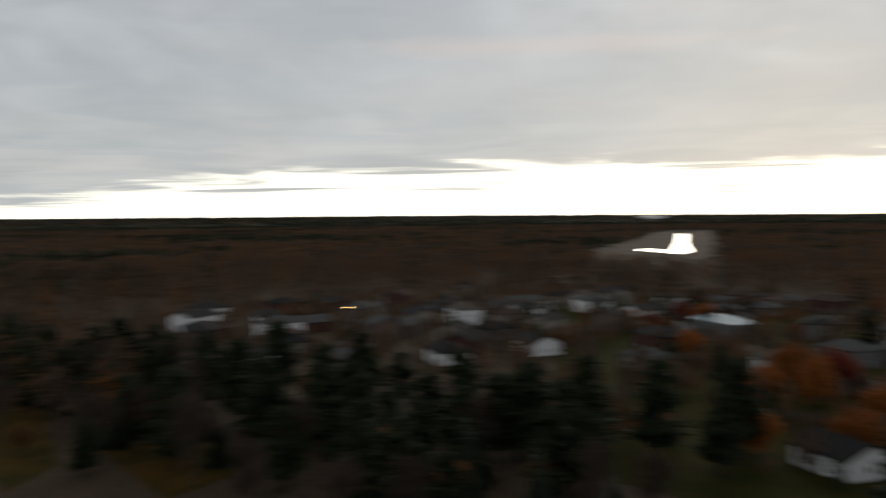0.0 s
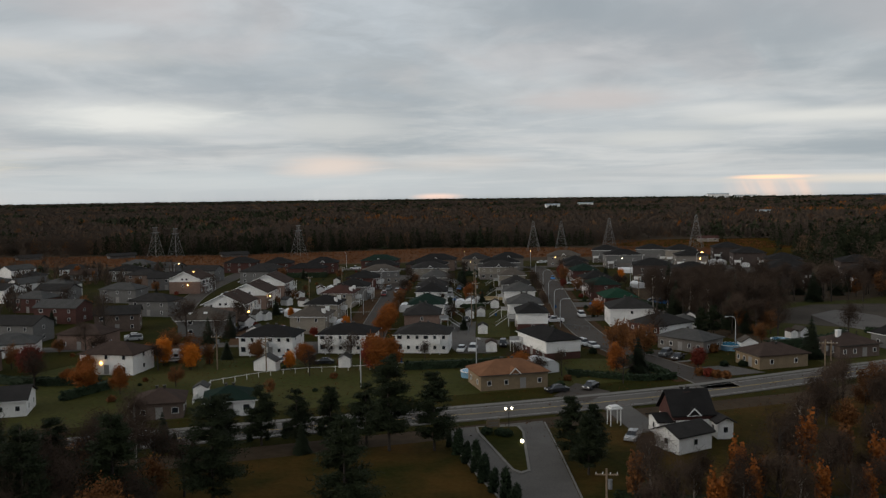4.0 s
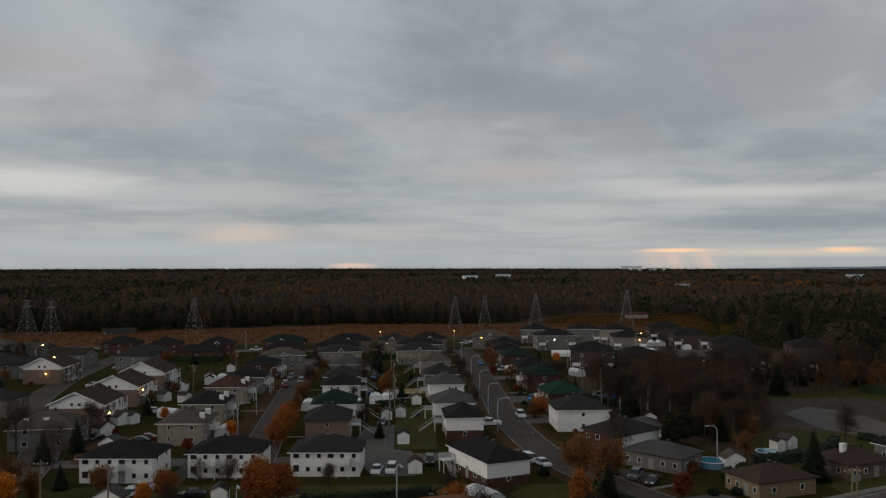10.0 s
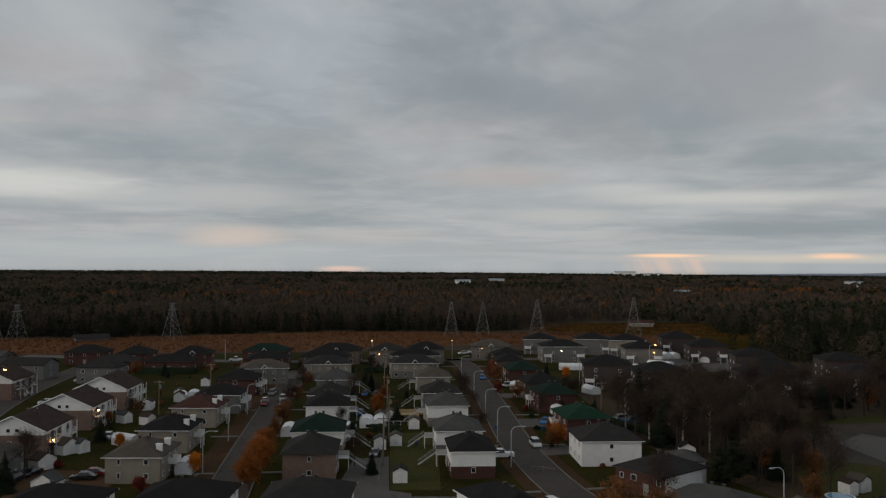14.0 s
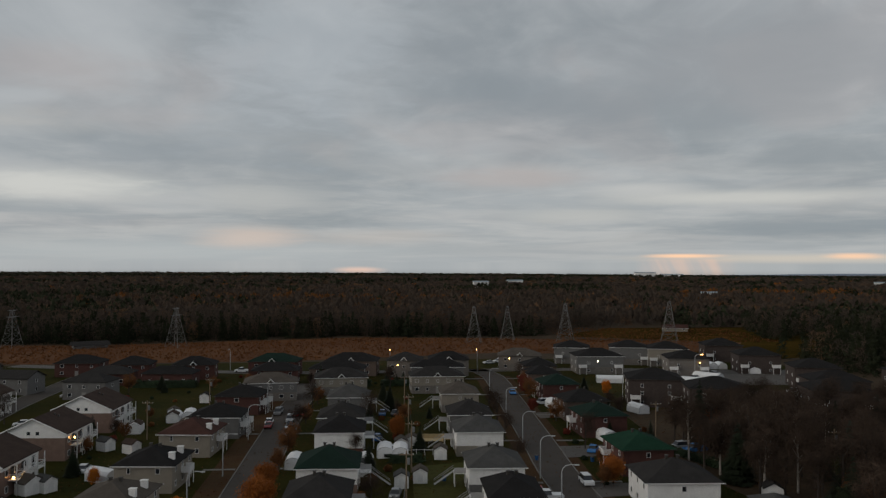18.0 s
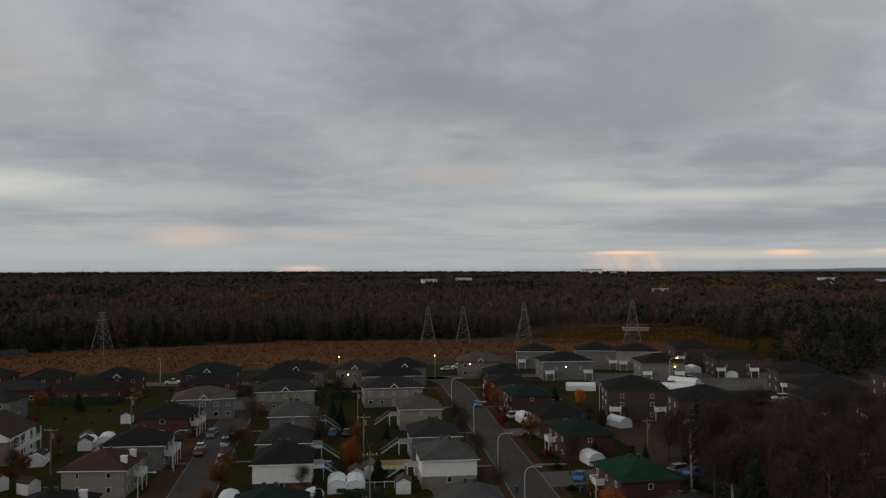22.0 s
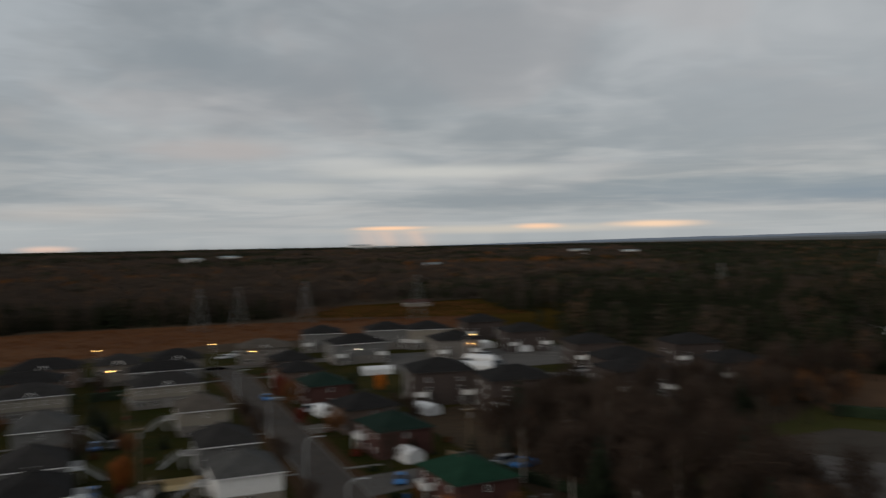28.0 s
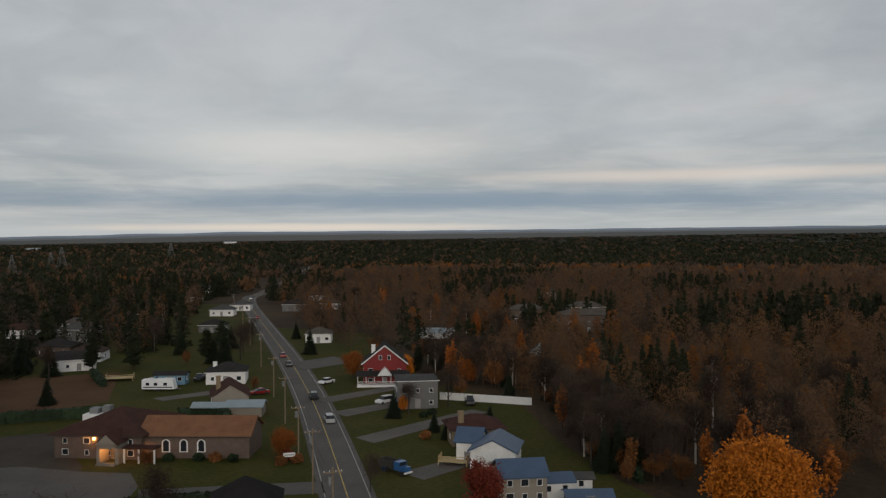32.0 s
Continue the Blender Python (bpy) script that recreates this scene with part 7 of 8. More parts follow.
red_house()
RD = dict(group=ROAD_GROUP)
house("house", (169.9, 179.9), -66, 9, 8.5, 6.4, R_GREY, GREY, label="tall pale grey house with a flat grey roof", front=3, side=2, pitch=0.1, over=0.25, rows=[0.9, 3.6], **RD)
house("bungalow", (141.6, 159.4), -64, 10, 8.5, 3.1, R_RED, BRICK_Y, label="tan brick bungalow with a maroon roof", front=2, side=2, chimney=[(2, 2, 3.2, BRICK_Y)], **RD)
house("house", (125.8, 151.9), -86, 7.4, 7.6, 3.8, R_BLUE, WHITE, label="white house with a blue metal gabled roof", kind="gable_y", pitch=0.48, front=3, side=2, rows=[0.9], **RD)
house("annexe", (130.6, 155.6), -86, 4.0, 6.5, 3.9, R_BLUE, WHITE, label="white rear wing with a blue roof", kind="gable_x", pitch=0.5, front=1, side=1, vents=0, category="annexe", **RD)
house("house", (111.4, 143.4), -66, 6.6, 6.6, 4.0, R_BLUE, CREAM, label="grey-white house with a blue metal roof and dark windows", kind="gable_x", pitch=0.5, front=3, side=2, rows=[0.6, 2.6], door=False, **RD)
house("annexe", (115.6, 138.6), -66, 5.0, 4.2, 2.5, R_BLUE, WHITE, label="low wing with a blue metal roof", kind="gable_x", pitch=0.35, front=2, side=0, vents=0, category="annexe", door=False, **RD)
house("shed", (119.6, 134.8), -72, 3.4, 3.0, 2.3, R_GREY, WHITE, label="white garden shed with a grey roof", kind="gable_x", pitch=0.3, front=1, side=0, vents=0, category="shed", door=False, **RD)
house("shed", (111.0, 133.8), -72, 6.2, 3.8, 2.0, R_BLUE, GREY, label="low grey outbuilding with a blue roof", kind="gable_x", pitch=0.3, front=1, side=0, vents=0, category="outbuilding", **RD)
house("chapel_shed", (239, 163), -85, 4.8, 5, 3.6, R_SILVER, WHITE, label="small white gabled building at the wood's edge", kind="gable_y", pitch=0.9, front=1, side=1, vents=0, category="outbuilding", **RD)
house("house", (185.6, 238), -66, 10, 8.5, 3.3, R_DARK, WHITE, label="white house with a dark hipped roof", front=3, side=2, rows=[1.0], chimney=[(2, 3, 2.4, TRIM)], **RD)
house("house", (156.6, 218.5), -58, 8.0, 10, 3.2, R_RED, CREAM, label="beige house with a maroon gabled roof", kind="gable_y", pitch=0.62, front=1, side=2, rows=[0.9], chimney=[(1.5, 4, 4.2, BRICK_Y)], **RD)
house("shelter", (150.6, 219.5), -72, 6.5, 4, 2.2, R_SILVER, GREY, label="low outbuilding with a pale metal roof", kind="gable_x", pitch=0.3, front=0, side=0, vents=0, door=False, category="outbuilding", **RD)
house("carport", (152.5, 212.5), -72, 7.5, 5, 2.3, R_SILVER, CREAM, label="carport with a pale blue metal roof", kind="gable_x", pitch=0.35, front=0, side=0, vents=0, door=False, category="carport", **RD)
house("mobile_home", (182, 251), -74, 8, 3.6, 2.7, R_DARK, BLUE, label="small blue mobile home with a dark roof", kind="gable_x", pitch=0.3, front=3, side=1, vents=0, **RD)
house("house", (239.5, 331), -74, 13, 9, 5.6, R_GREY, GREY, label="grey two-storey house with a pale roof", front=4, side=2, chimney=[(11, 2, 2.5, STONE)], **RD)
house("bungalow", (190.7, 291), -52, 12, 8, 3.4, R_DARK, WHITE, label="white bungalow with a dark gabled roof", kind="gable_x", pitch=0.45, front=4, side=2, **RD)
for at, w, roof, low, e in [((250, 366), 20, R_RED, WHITE, 3.2), ((285, 303), 10, R_DARK, GREY, 3.2), ((268, 249), 9, R_TAUPE, WHITE, 3.4), ((376, 313), 13, R_DARK, GREY, 3.6), ((372, 340), 10, R_GREY, WHITE, 3.2), ((392, 300), 10, R_GREY, WHITE, 3.2), ((410, 395), 12, R_GREY, WHITE, 3.4), ((345, 335), 11, R_GREY, WHITE, 3.2),
                            ((322, 166), 22, R_TAUPE, BRICK_B, 7), ((338, 190), 16, R_TAUPE, BRICK_B, 7), ((358, 168), 16, R_TAUPE, CREAM, 7), ((470, 200), 12, R_GREY, WHITE, 5), ((300, 345), 12, R_DARK, CREAM, 3.2), ((320, 360), 12, R_GREY, WHITE, 3.2), ((440, 330), 12, R_DARK, WHITE, 3.2), ((480, 430), 12, R_GREY, WHITE, 3.2),
                            ((275, 360), 12, R_TAUPE, WHITE, 3.2), ((215, 318), 11, R_DARK, BRICK_B, 3.2), ((208, 300), 10, R_BROWN, WHITE, 3.0)]:
    house("house", at, -70, w, 9, e, roof, low, label="roadside house partly behind trees", front=3, side=1, vents=1, **RD)
house("house", (87.5, 177.0), -66, 9, 9, 3.4, R_BLACK, GREY, label="grey house with a black pyramid roof beside the hall lane", front=2, side=2, pitch=0.7, **RD)
house("collapsed_barn", (290, 214), -75, 13, 8, 2.2, R_SILVER, WHITE, label="low ruined outbuilding with crumpled pale metal roofing", kind="gable_x", pitch=0.35, front=0, side=0, vents=0, door=False, category="barn", **RD)
house("barn", (128, 574), -8, 14, 8, 2.2, R_RED, CREAM, label="far red-roofed barn on the meadow", kind="gable_x", front=3, side=1, vents=0, category="barn", **RD)
for x, y, w, d, h, lab in [(64, 1472, 24, 20, 9, "long white industrial shed"), (129, 1569, 26, 20, 9, "white industrial shed"), (560, 2400, 56, 30, 9, "big white factory hall"), (640, 2420, 60, 30, 6, "long white factory hall"), (298, 1022, 16, 12, 7, "low white building among woods"), (732, 1476, 26, 20, 9, "white plant with towers"),
                           (767, 1364, 24, 18, 8, "white hall by the woods"), (1384, 1370, 26, 20, 8, "white hall near pylons"), (2600, 1640, 40, 30, 10, "far white works roof"), (-415, -304, 40, 14, 6, "long pale school building"), (-3000, -1880, 90, 40, 20, "far white works"), (-237, 462, 15, 8, 1.0, "pale sheds beyond the field"), (-290, 452, 13, 8, 1.0, "pale sheds beyond the field"),
                           (-168, 466, 15, 8, 1.0, "grey sheds beyond the field")]:
    b = thing("industrial_hall", (x, y), math.degrees(math.atan2(-x, y - 60)) + 8, lab + " on the plain", "industrial hall", "far industrial halls")
    h *= 3.0 if y > 2000 else 1.65 if y > 900 else 1
    lift = max(0.0, (math.hypot(x, y) - 2300) / 2500) ** 1.3 * far_rise(math.degrees(math.atan2(x, y)))
    part("wall", Shape().box(-w / 2, 0, -3 + lift, w / 2, d, h * 0.55 + 1 + lift).mesh("wall", GREY if -500 < x < -100 else WHITE), b)
    part("roof", Shape().add([(-w / 2 - 1, -1, h * 0.55 + 1 + lift), (w / 2 + 1, -1, h * 0.55 + 1 + lift), (w / 2 + 1, d / 2, h * 0.55 + 2.6 + lift), (-w / 2 - 1, d / 2, h * 0.55 + 2.6 + lift), (w / 2 + 1, d + 1, h * 0.55 + 1 + lift), (-w / 2 - 1, d + 1, h * 0.55 + 1 + lift)], [(0, 1, 2, 3), (3, 2, 4, 5), (0, 3, 5), (1, 4, 2), (0, 5, 4, 1)]).mesh("roof", R_DARK if -500 < x < -100 else R_SILVER), b)

# ---------------------------------------------------------------- cars
COLOURS = {n: mat(n + "_car_paint", c, 0.25, vary=0.05, bump=0, spec=0.5) for n, c in {"white": (0.75, 0.76, 0.77), "black": (0.02, 0.02, 0.022), "grey": (0.16, 0.165, 0.17), "red": (0.25, 0.02, 0.02), "blue": (0.03, 0.1, 0.25), "silver": (0.4, 0.41, 0.42), "bright blue": (0.05, 0.2, 0.5)}.items()}


def car_parts(colour, kind):
    def make():
        L, W, H = {"sedan": (4.6, 1.8, 1.42), "suv": (4.7, 1.88, 1.7), "pickup": (5.5, 1.95, 1.8)}[kind]
        prof = {"sedan": [(0, .45), (0.05, .72), (1.05, .88), (4.0, .92), (4.55, .86), (4.6, .5)], "suv": [(0, .5), (0.05, .85), (1.1, 1.0), (4.5, 1.02), (4.68, .95), (4.7, .5)], "pickup": [(0, .55), (0.05, .95), (1.4, 1.08), (5.4, 1.1), (5.5, 1.0), (5.5, .6)]}[kind]
        cab = {"sedan": [(1.05, .88), (1.75, H), (3.2, H), (4.0, .92)], "suv": [(1.1, 1.0), (1.75, H), (4.2, H), (4.5, 1.02)], "pickup": [(1.4, 1.08), (2.0, H), (3.2, H), (3.5, 1.1)]}[kind]
        def slab(outline, half, taper=0.0):
            n = len(outline)
            top = max(z for _, z in outline)
            lo = min(z for _, z in outline)
            v = [(x, s * (half - taper * (z - lo) / (top - lo + 1e-6)), z) for s in (-1, 1) for x, z in outline]
            return Shape().add(v, [tuple(range(n)), tuple(range(2 * n - 1, n - 1, -1))] + [(i, n + i, n + (i + 1) % n, (i + 1) % n) for i in range(n)])
        body = slab([(0.05, 0.28), *prof, (L - 0.05, 0.28)][::-1], W / 2).mesh("body", COLOURS[colour])
        glass = slab(cab[::-1], W / 2 - 0.06, 0.22).mesh("cabin_glass", GLASS)
        x0, x1 = cab[1][0], cab[2][0]
        roof = Shape().box(x0 - 0.05, -W / 2 + 0.24, H - 0.02, x1 + 0.05, W / 2 - 0.24, H + 0.04).mesh("roof", COLOURS[colour])
        wheel = Shape().tube((0, -0.11, 0.33), (0, 0.11, 0.33), 0.33, 0.33, 10).mesh("wheel", BLACK)
        light = Shape().box(-0.04, -0.22, 0.62, 0.06, 0.22, 0.78)
        return body, glass, roof, wheel, light.mesh("headlight", TRIM), L, W
    return cached(("car", colour, kind), make)


def car(x, y, turn, colour="white", kind="sedan", where="parked by the kerb", z=0.06):
    body, glass, roof, wheel, light, L, W = car_parts(colour, kind)
    word = {"suv": "sport utility car", "sedan": "saloon car", "pickup": "pickup truck"}[kind]
    c = thing("pickup_truck" if kind == "pickup" else "car", (x, y, z), turn, f"{colour} {word} {where}", "car", "cars")
    for name, d in (("body", body), ("cabin_glass", glass), ("roof", roof)):
        part(name, d, c, (-L / 2, 0, 0))
    for px in (0.85 - L / 2, L / 2 - 0.95):
        for py in (-W / 2 + 0.1, W / 2 - 0.1):
            part("wheel", wheel, c, (px, py, 0))
    for py in (-W / 2 + 0.35, W / 2 - 0.35):
        if math.hypot(x, y) < 225:
            part("headlight", light, c, (-L / 2 + 0.06, py, 0.05 if kind == "sedan" else 0.2))


for x, y, turn, col, kind in [
    (20.6, 173.4, 112, "white", "sedan"), (18.6, 176.6, 114, "white", "suv"), (21.6, 224, 95, "white", "suv"), (13.0, 213.2, 5, "white", "pickup"), (11.6, 216.5, 5, "red", "sedan"), (-64.5, 198.4, 5, "red", "sedan"), (-65, 195.4, 5, "black", "sedan"), (-77, 193, 80, "black", "suv"), (-75.9, 198.6, 80, "black", "sedan"),
    (-48.4, 298, 95, "grey", "sedan"), (-48, 281, 95, "white", "sedan"), (-43.4, 284.7, 95, "silver", "suv"), (-41, 267.5, 95, "silver", "suv"), (-47.3, 276.6, 95, "red", "sedan"), (-42.2, 278, 95, "black", "sedan"), (-43, 291, 10, "red", "sedan"), (-48.4, 294.5, 95, "grey", "suv"), (-11.3, 168.6, 86, "white", "sedan"), (-8.5, 168.8, 86, "white", "suv"), (-1.3, 175.2, 90, "black", "suv"),
    (38.5, 159.4, 60, "black", "sedan"), (36.4, 163.5, 60, "grey", "suv"), (-52.4, 153.4, 0, "white", "sedan"), (-51.5, 157, 10, "white", "sedan"), (27.6, 250.7, 70, "bright blue", "sedan"), (49.6, 250.8, 20, "bright blue", "pickup"), (47, 253.6, 20, "silver", "suv"), (17.2, 331, 92, "bright blue", "sedan"), (-78, 381.2, 5, "white", "pickup"), (14.4, 409.6, 20, "white", "sedan"),
    (18.7, 414, 10, "white", "suv"), (-31.5, 397, 10, "white", "suv"), (105.9, 334.5, 10, "white", "suv"), (116, 341, 60, "silver", "sedan"), (94.4, 377, 10, "white", "sedan"), (20.2, 97.1, 70, "silver", "sedan"), (-59.5, 93.9, 20, "white", "suv"), (-78.4, 84, 20, "white", "sedan"), (9.8, 127.5, 20, "black", "sedan"), (16.5, 130.5, 60, "black", "sedan"), (-41.4, 152.7, 5, "black", "sedan"),
    (-17.3, 293.8, 90, "black", "sedan"), (-20.5, 294.2, 90, "blue", "sedan"), (66, 360, 10, "white", "suv"), (72, 366, 90, "silver", "sedan"), (84, 366, 30, "white", "sedan"), (90, 356, 20, "grey", "suv"), (41, 219, 10, "red", "sedan"), (-15.8, 246, 88, "black", "suv"), (-13, 215, 85, "grey", "sedan"), (-19.5, 262, 85, "blue", "sedan"), (-128, 158, 70, "white", "sedan"), (-131, 160, 70, "black", "suv"), (-134, 162, 70, "silver", "sedan"),
    (-126, 162, 70, "red", "sedan"), (-100, 182, 20, "silver", "suv"), (-102, 186, 20, "white", "sedan"), (-116, 322, 20, "white", "sedan"), (-128, 250, 100, "white", "sedan"), (-125, 247, 100, "grey", "sedan"), (24, 312, 20, "white", "suv"), (58, 338, 20, "white", "sedan"), (-74, 232, 95, "white", "sedan"), (-108, 278, 20, "white", "sedan"), (-60, 342, 20, "white", "suv")]:
    car(x, y, turn, col, kind)
for x, y, turn, col, kind in [(154.3, 189.5, 211, "silver", "suv"), (176.1, 203.2, 211, "black", "suv"), (219.7, 231.4, 211, "black", "sedan"), (235.8, 241.5, 211, "red", "sedan"), (342.1, 308.4, 211, "red", "sedan"), (442.5, 367.5, 211, "white", "sedan")]:
    car(x, y, turn, col, kind, "on the main road", 0.06)
for x, y, turn, col, kind in [(195.7, 208.6, -20, "white", "sedan"), (175.7, 185, -30, "white", "suv"), (177.8, 218.3, -40, "red", "sedan"), (180, 166, 20, "black", "pickup"), (191, 243, 10, "black", "pickup"), (-150, -14, 66, "white", "sedan"), (-176, 6, 30, "white", "sedan"), (-206, -38, 60, "silver", "suv"), (-186, 60, 20, "white", "sedan"), (-181, 63, 20, "white", "sedan"), (-190, -88, 60, "white", "sedan"), (-214, -160, 50, "white", "suv")]:
    car(x, y, turn, col, kind, "in a driveway")

# ---------------------------------------------------------------- vehicles of other kinds


def caravan(x, y, turn):
    c = thing("travel_trailer", (x, y), turn, "long white travel trailer with grey decals on grass", "trailer", "trailers")
    part("body", Shape().add([(0, -1.2, 0.6), (8.2, -1.2, 0.6), (8.2, 1.2, 0.6), (0, 1.2, 0.6), (0, -1.2, 2.9), (7.6, -1.2, 3.1), (7.6, 1.2, 3.1), (0, 1.2, 2.9)], [(3, 2, 1, 0), (4, 5, 6, 7), (0, 1, 5, 4), (1, 2, 6, 5), (2, 3, 7, 6), (3, 0, 4, 7)]).mesh("body", FABRIC), c)
    for px in (1.0, 3.0, 5.4):
        part("window", Shape().box(px, -1.23, 1.5, px + 0.9, -1.19, 2.2).mesh("window", GLASS), c)
    part("stripe", Shape().box(0.4, -1.225, 0.95, 7.6, -1.2, 1.2).mesh("stripe", DARK_TRIM), c)
    for px in (3.4, 4.3):
        part("wheel", Shape().tube((px, -1.1, 0.35), (px, 1.1, 0.35), 0.35, 0.35, 10).mesh("wheel", BLACK), c)
    part("drawbar", Shape().tube((8.2, 0, 0.6), (9.4, 0, 0.5), 0.07).mesh("drawbar", STEEL), c)
    for px in (1.6, 5.2):
        part("roof_hatch", Shape().box(px, -0.4, 3.0, px + 0.8, 0.4, 3.25).mesh("roof_hatch", TRIM), c)


caravan(174.2, 248.6, -74)
caravan(-80, 153, 20)


def dump_truck(x, y, turn):
    c = thing("dump_truck", (x, y, 0.06), turn, "blue dump truck with a black tipper parked on a drive", "truck", "trucks")
    c.scale = (0.78, 0.78, 0.78)
    part("cab", Shape().box(-1.1, 0, 0.9, 1.1, 1.7, 2.7).mesh("cab", COLOURS["blue"]), c)
    part("bonnet", Shape().box(-0.85, -1.5, 0.8, 0.85, 0, 1.8).mesh("bonnet", COLOURS["blue"]), c)
    part("windscreen", Shape().box(-0.95, -0.03, 1.9, 0.95, 0.0, 2.55).mesh("windscreen", GLASS), c)
    part("bumper", Shape().box(-1.15, -1.7, 0.5, 1.15, -1.5, 0.85).mesh("bumper", TRIM), c)
    part("tipper", Shape().box(-1.25, 1.9, 1.1, 1.25, 6.6, 1.3).box(-1.25, 1.9, 1.3, -1.15, 6.6, 2.5).box(1.15, 1.9, 1.3, 1.25, 6.6, 2.5).box(-1.15, 1.9, 1.3, 1.15, 2.0, 2.9).box(-1.15, 6.5, 1.3, 1.15, 6.6, 2.4).mesh("tipper", DARK_TRIM), c)
    part("chassis", Shape().box(-0.5, -1.4, 0.55, 0.5, 6.6, 0.9).mesh("chassis", DARK_TRIM), c)
    for py in (-0.8, 4.0, 5.3):
        for px in (-1.0, 1.0):
            part("wheel", Shape().tube((px - 0.16, py, 0.5), (px + 0.16, py, 0.5), 0.5, 0.5, 10).mesh("wheel", BLACK), c)


dump_truck(122, 162.2, -28)

# ---------------------------------------------------------------- garden things


def shed(x, y, turn, w=2.6, d=3.0, h=2.1, roof=None, wall=None):
    s = thing("garden_shed", (x, y), turn, "small white garden shed with a gabled roof", "shed", "garden sheds")
    part("wall", Shape().box(-w / 2, 0, -0.1, w / 2, d, h).add([(-w / 2, 0, h), (w / 2, 0, h), (0, 0, h + w * 0.28), (-w / 2, d, h), (w / 2, d, h), (0, d, h + w * 0.28)], [(0, 1, 2), (5, 4, 3), (0, 3, 4, 1), (0, 2, 5, 3), (1, 4, 5, 2)]).mesh("wall", wall or WHITE), s)
    shape, *_ = hip_roof(w, d, h + 0.12, 0.56, 0.18, "gable_y")
    part("roof", shape.mesh("roof", roof or R_GREY), s, (-w / 2, 0, 0))
    part("door", Shape().box(-0.45, -0.05, 0, 0.45, 0.01, 1.8).mesh("door", TRIM), s)


for x, y, t, *rest in [(-7.1, 193, 3), (-12.2, 220.5, 3), (-8.9, 224, 3), (-11.3, 253.6, 3), (-13.6, 251, 5), (-73.6, 217.6, 60), (-75.9, 250.5, 60), (-69.4, 248, 60), (-74.3, 288, 10), (-68.3, 185.9, -10, 4.5), (-36.1, 149, 3), (-53, 145, -4, 5.0), (-4.0, 167.5, 3), (-74.9, 203, 60, 4.0), (-75.8, 216.4, 60, 4.0), (51.7, 212.9, -10, 3.2),
                       (-73, 312.7, 5), (-1.5, 255.5, 3), (-72.5, 282, 10), (-77.4, 269, 5), (-58, 120, 10), (-66.5, 272.6, 10), (-5.2, 243, 0), (40, 300, 10), (57, 169.6, 4, 4.0), (75.2, 186.6, 30, 3.0), (71.9, 184.4, 12, 1.8), (-118, 136, 10, 3), (-20.2, 229, 3, 2.4)]:
    shed(x, y, t, *(rest or ()), roof=rnd.choice((R_GREY, R_DARK, R_BROWN, R_TAUPE)))


def shelter(x, y, turn, w=3.4, d=6.0, h=2.5):
    """A winter car shelter: an arched white cover on hoops."""
    s = thing("car_shelter", (x, y), turn, "white fabric car shelter with an arched cover", "shelter", "car shelters")
    prof = [(-w / 2, 0), (-w / 2, h * 0.62), (-w * 0.34, h * 0.88), (0, h), (w * 0.34, h * 0.88), (w / 2, h * 0.62), (w / 2, 0)]
    n = len(prof)
    v = [(a, y0, b) for y0 in (0, d) for a, b in prof] + [(a * 0.97, y0, b * 0.98) for y0 in (0, d) for a, b in prof]
    f = [(i, i + 1, n + i + 1, n + i) for i in range(n - 1)] + [(2 * n + i + 1, 2 * n + i, 3 * n + i, 3 * n + i + 1) for i in range(n - 1)] + [(n + i, n + i + 1, 3 * n + i + 1, 3 * n + i) for i in range(n - 1)]
    part("cover", Shape().add(v, f).mesh("cover", FABRIC), s)
    part("front_flap", Shape().add([(a * 0.99, 0.05, b * 0.99) for a, b in prof], [tuple(range(n))]).mesh("front_flap", FABRIC), s)
    for k in range(3):
        hoop = Shape()
        for (a, b), (c, e) in zip(prof, prof[1:]):
            hoop.tube((a * 0.94, d * k / 2 * 0.98 + 0.06, b * 0.96), (c * 0.94, d * k / 2 * 0.98 + 0.06, e * 0.96), 0.03, 0.03, 3)
        part("hoop", hoop.mesh("hoop", STEEL), s)


for x, y, t, *rest in [(-16.7, 244, 3), (-13.5, 243.6, 3), (-20.2, 236, 3, 3.4, 4), (-34, 234, 3), (-27, 257.5, 3), (33.5, 260.5, 10), (27.3, 304, 10), (49.8, 297, 20), (96, 392, 0), (99.8, 394, 0), (103.4, 394, 0), (110.6, 380, -10, 4, 8), (-72.5, 282.5, 10), (-69.4, 285, 10), (-77.4, 268, 10), (9.2, 144.5, 30, 4.5, 6.5, 2.8), (57, 357, 84, 3.5, 9), (86, 350, 60, 4, 12),
                       (-48, 199, 3), (-65, 224, 60), (-30.5, 231, 3), (66, 350, 84, 3.2, 7), (92, 362, 40, 4, 10), (40.5, 213.5, -10)]:
    shelter(x, y, t, *rest)


def pool(x, y, r):
    p = thing("swimming_pool", (x, y), 0, "round above-ground pool with a pale rim", "pool", "pools")
    part("pool_wall", Shape().tube((0, 0, 0), (0, 0, 1.2), r, r, 24).mesh("pool_wall", BLUE), p)
    part("pool_rim", Shape().tube((0, 0, 1.2), (0, 0, 1.28), r + 0.15, r + 0.15, 24).mesh("pool_rim", TRIM), p)
    part("pool_surface", Shape().tube((0, 0, 1.28), (0, 0, 1.3), r - 0.2, r - 0.2, 24).mesh("pool_surface", WATER), p)


for x, y, r in [(-7, 141, 2.6), (67.1, 179.6, 2.3), (53.2, 172, 2.7)]:
    pool(x, y, r)


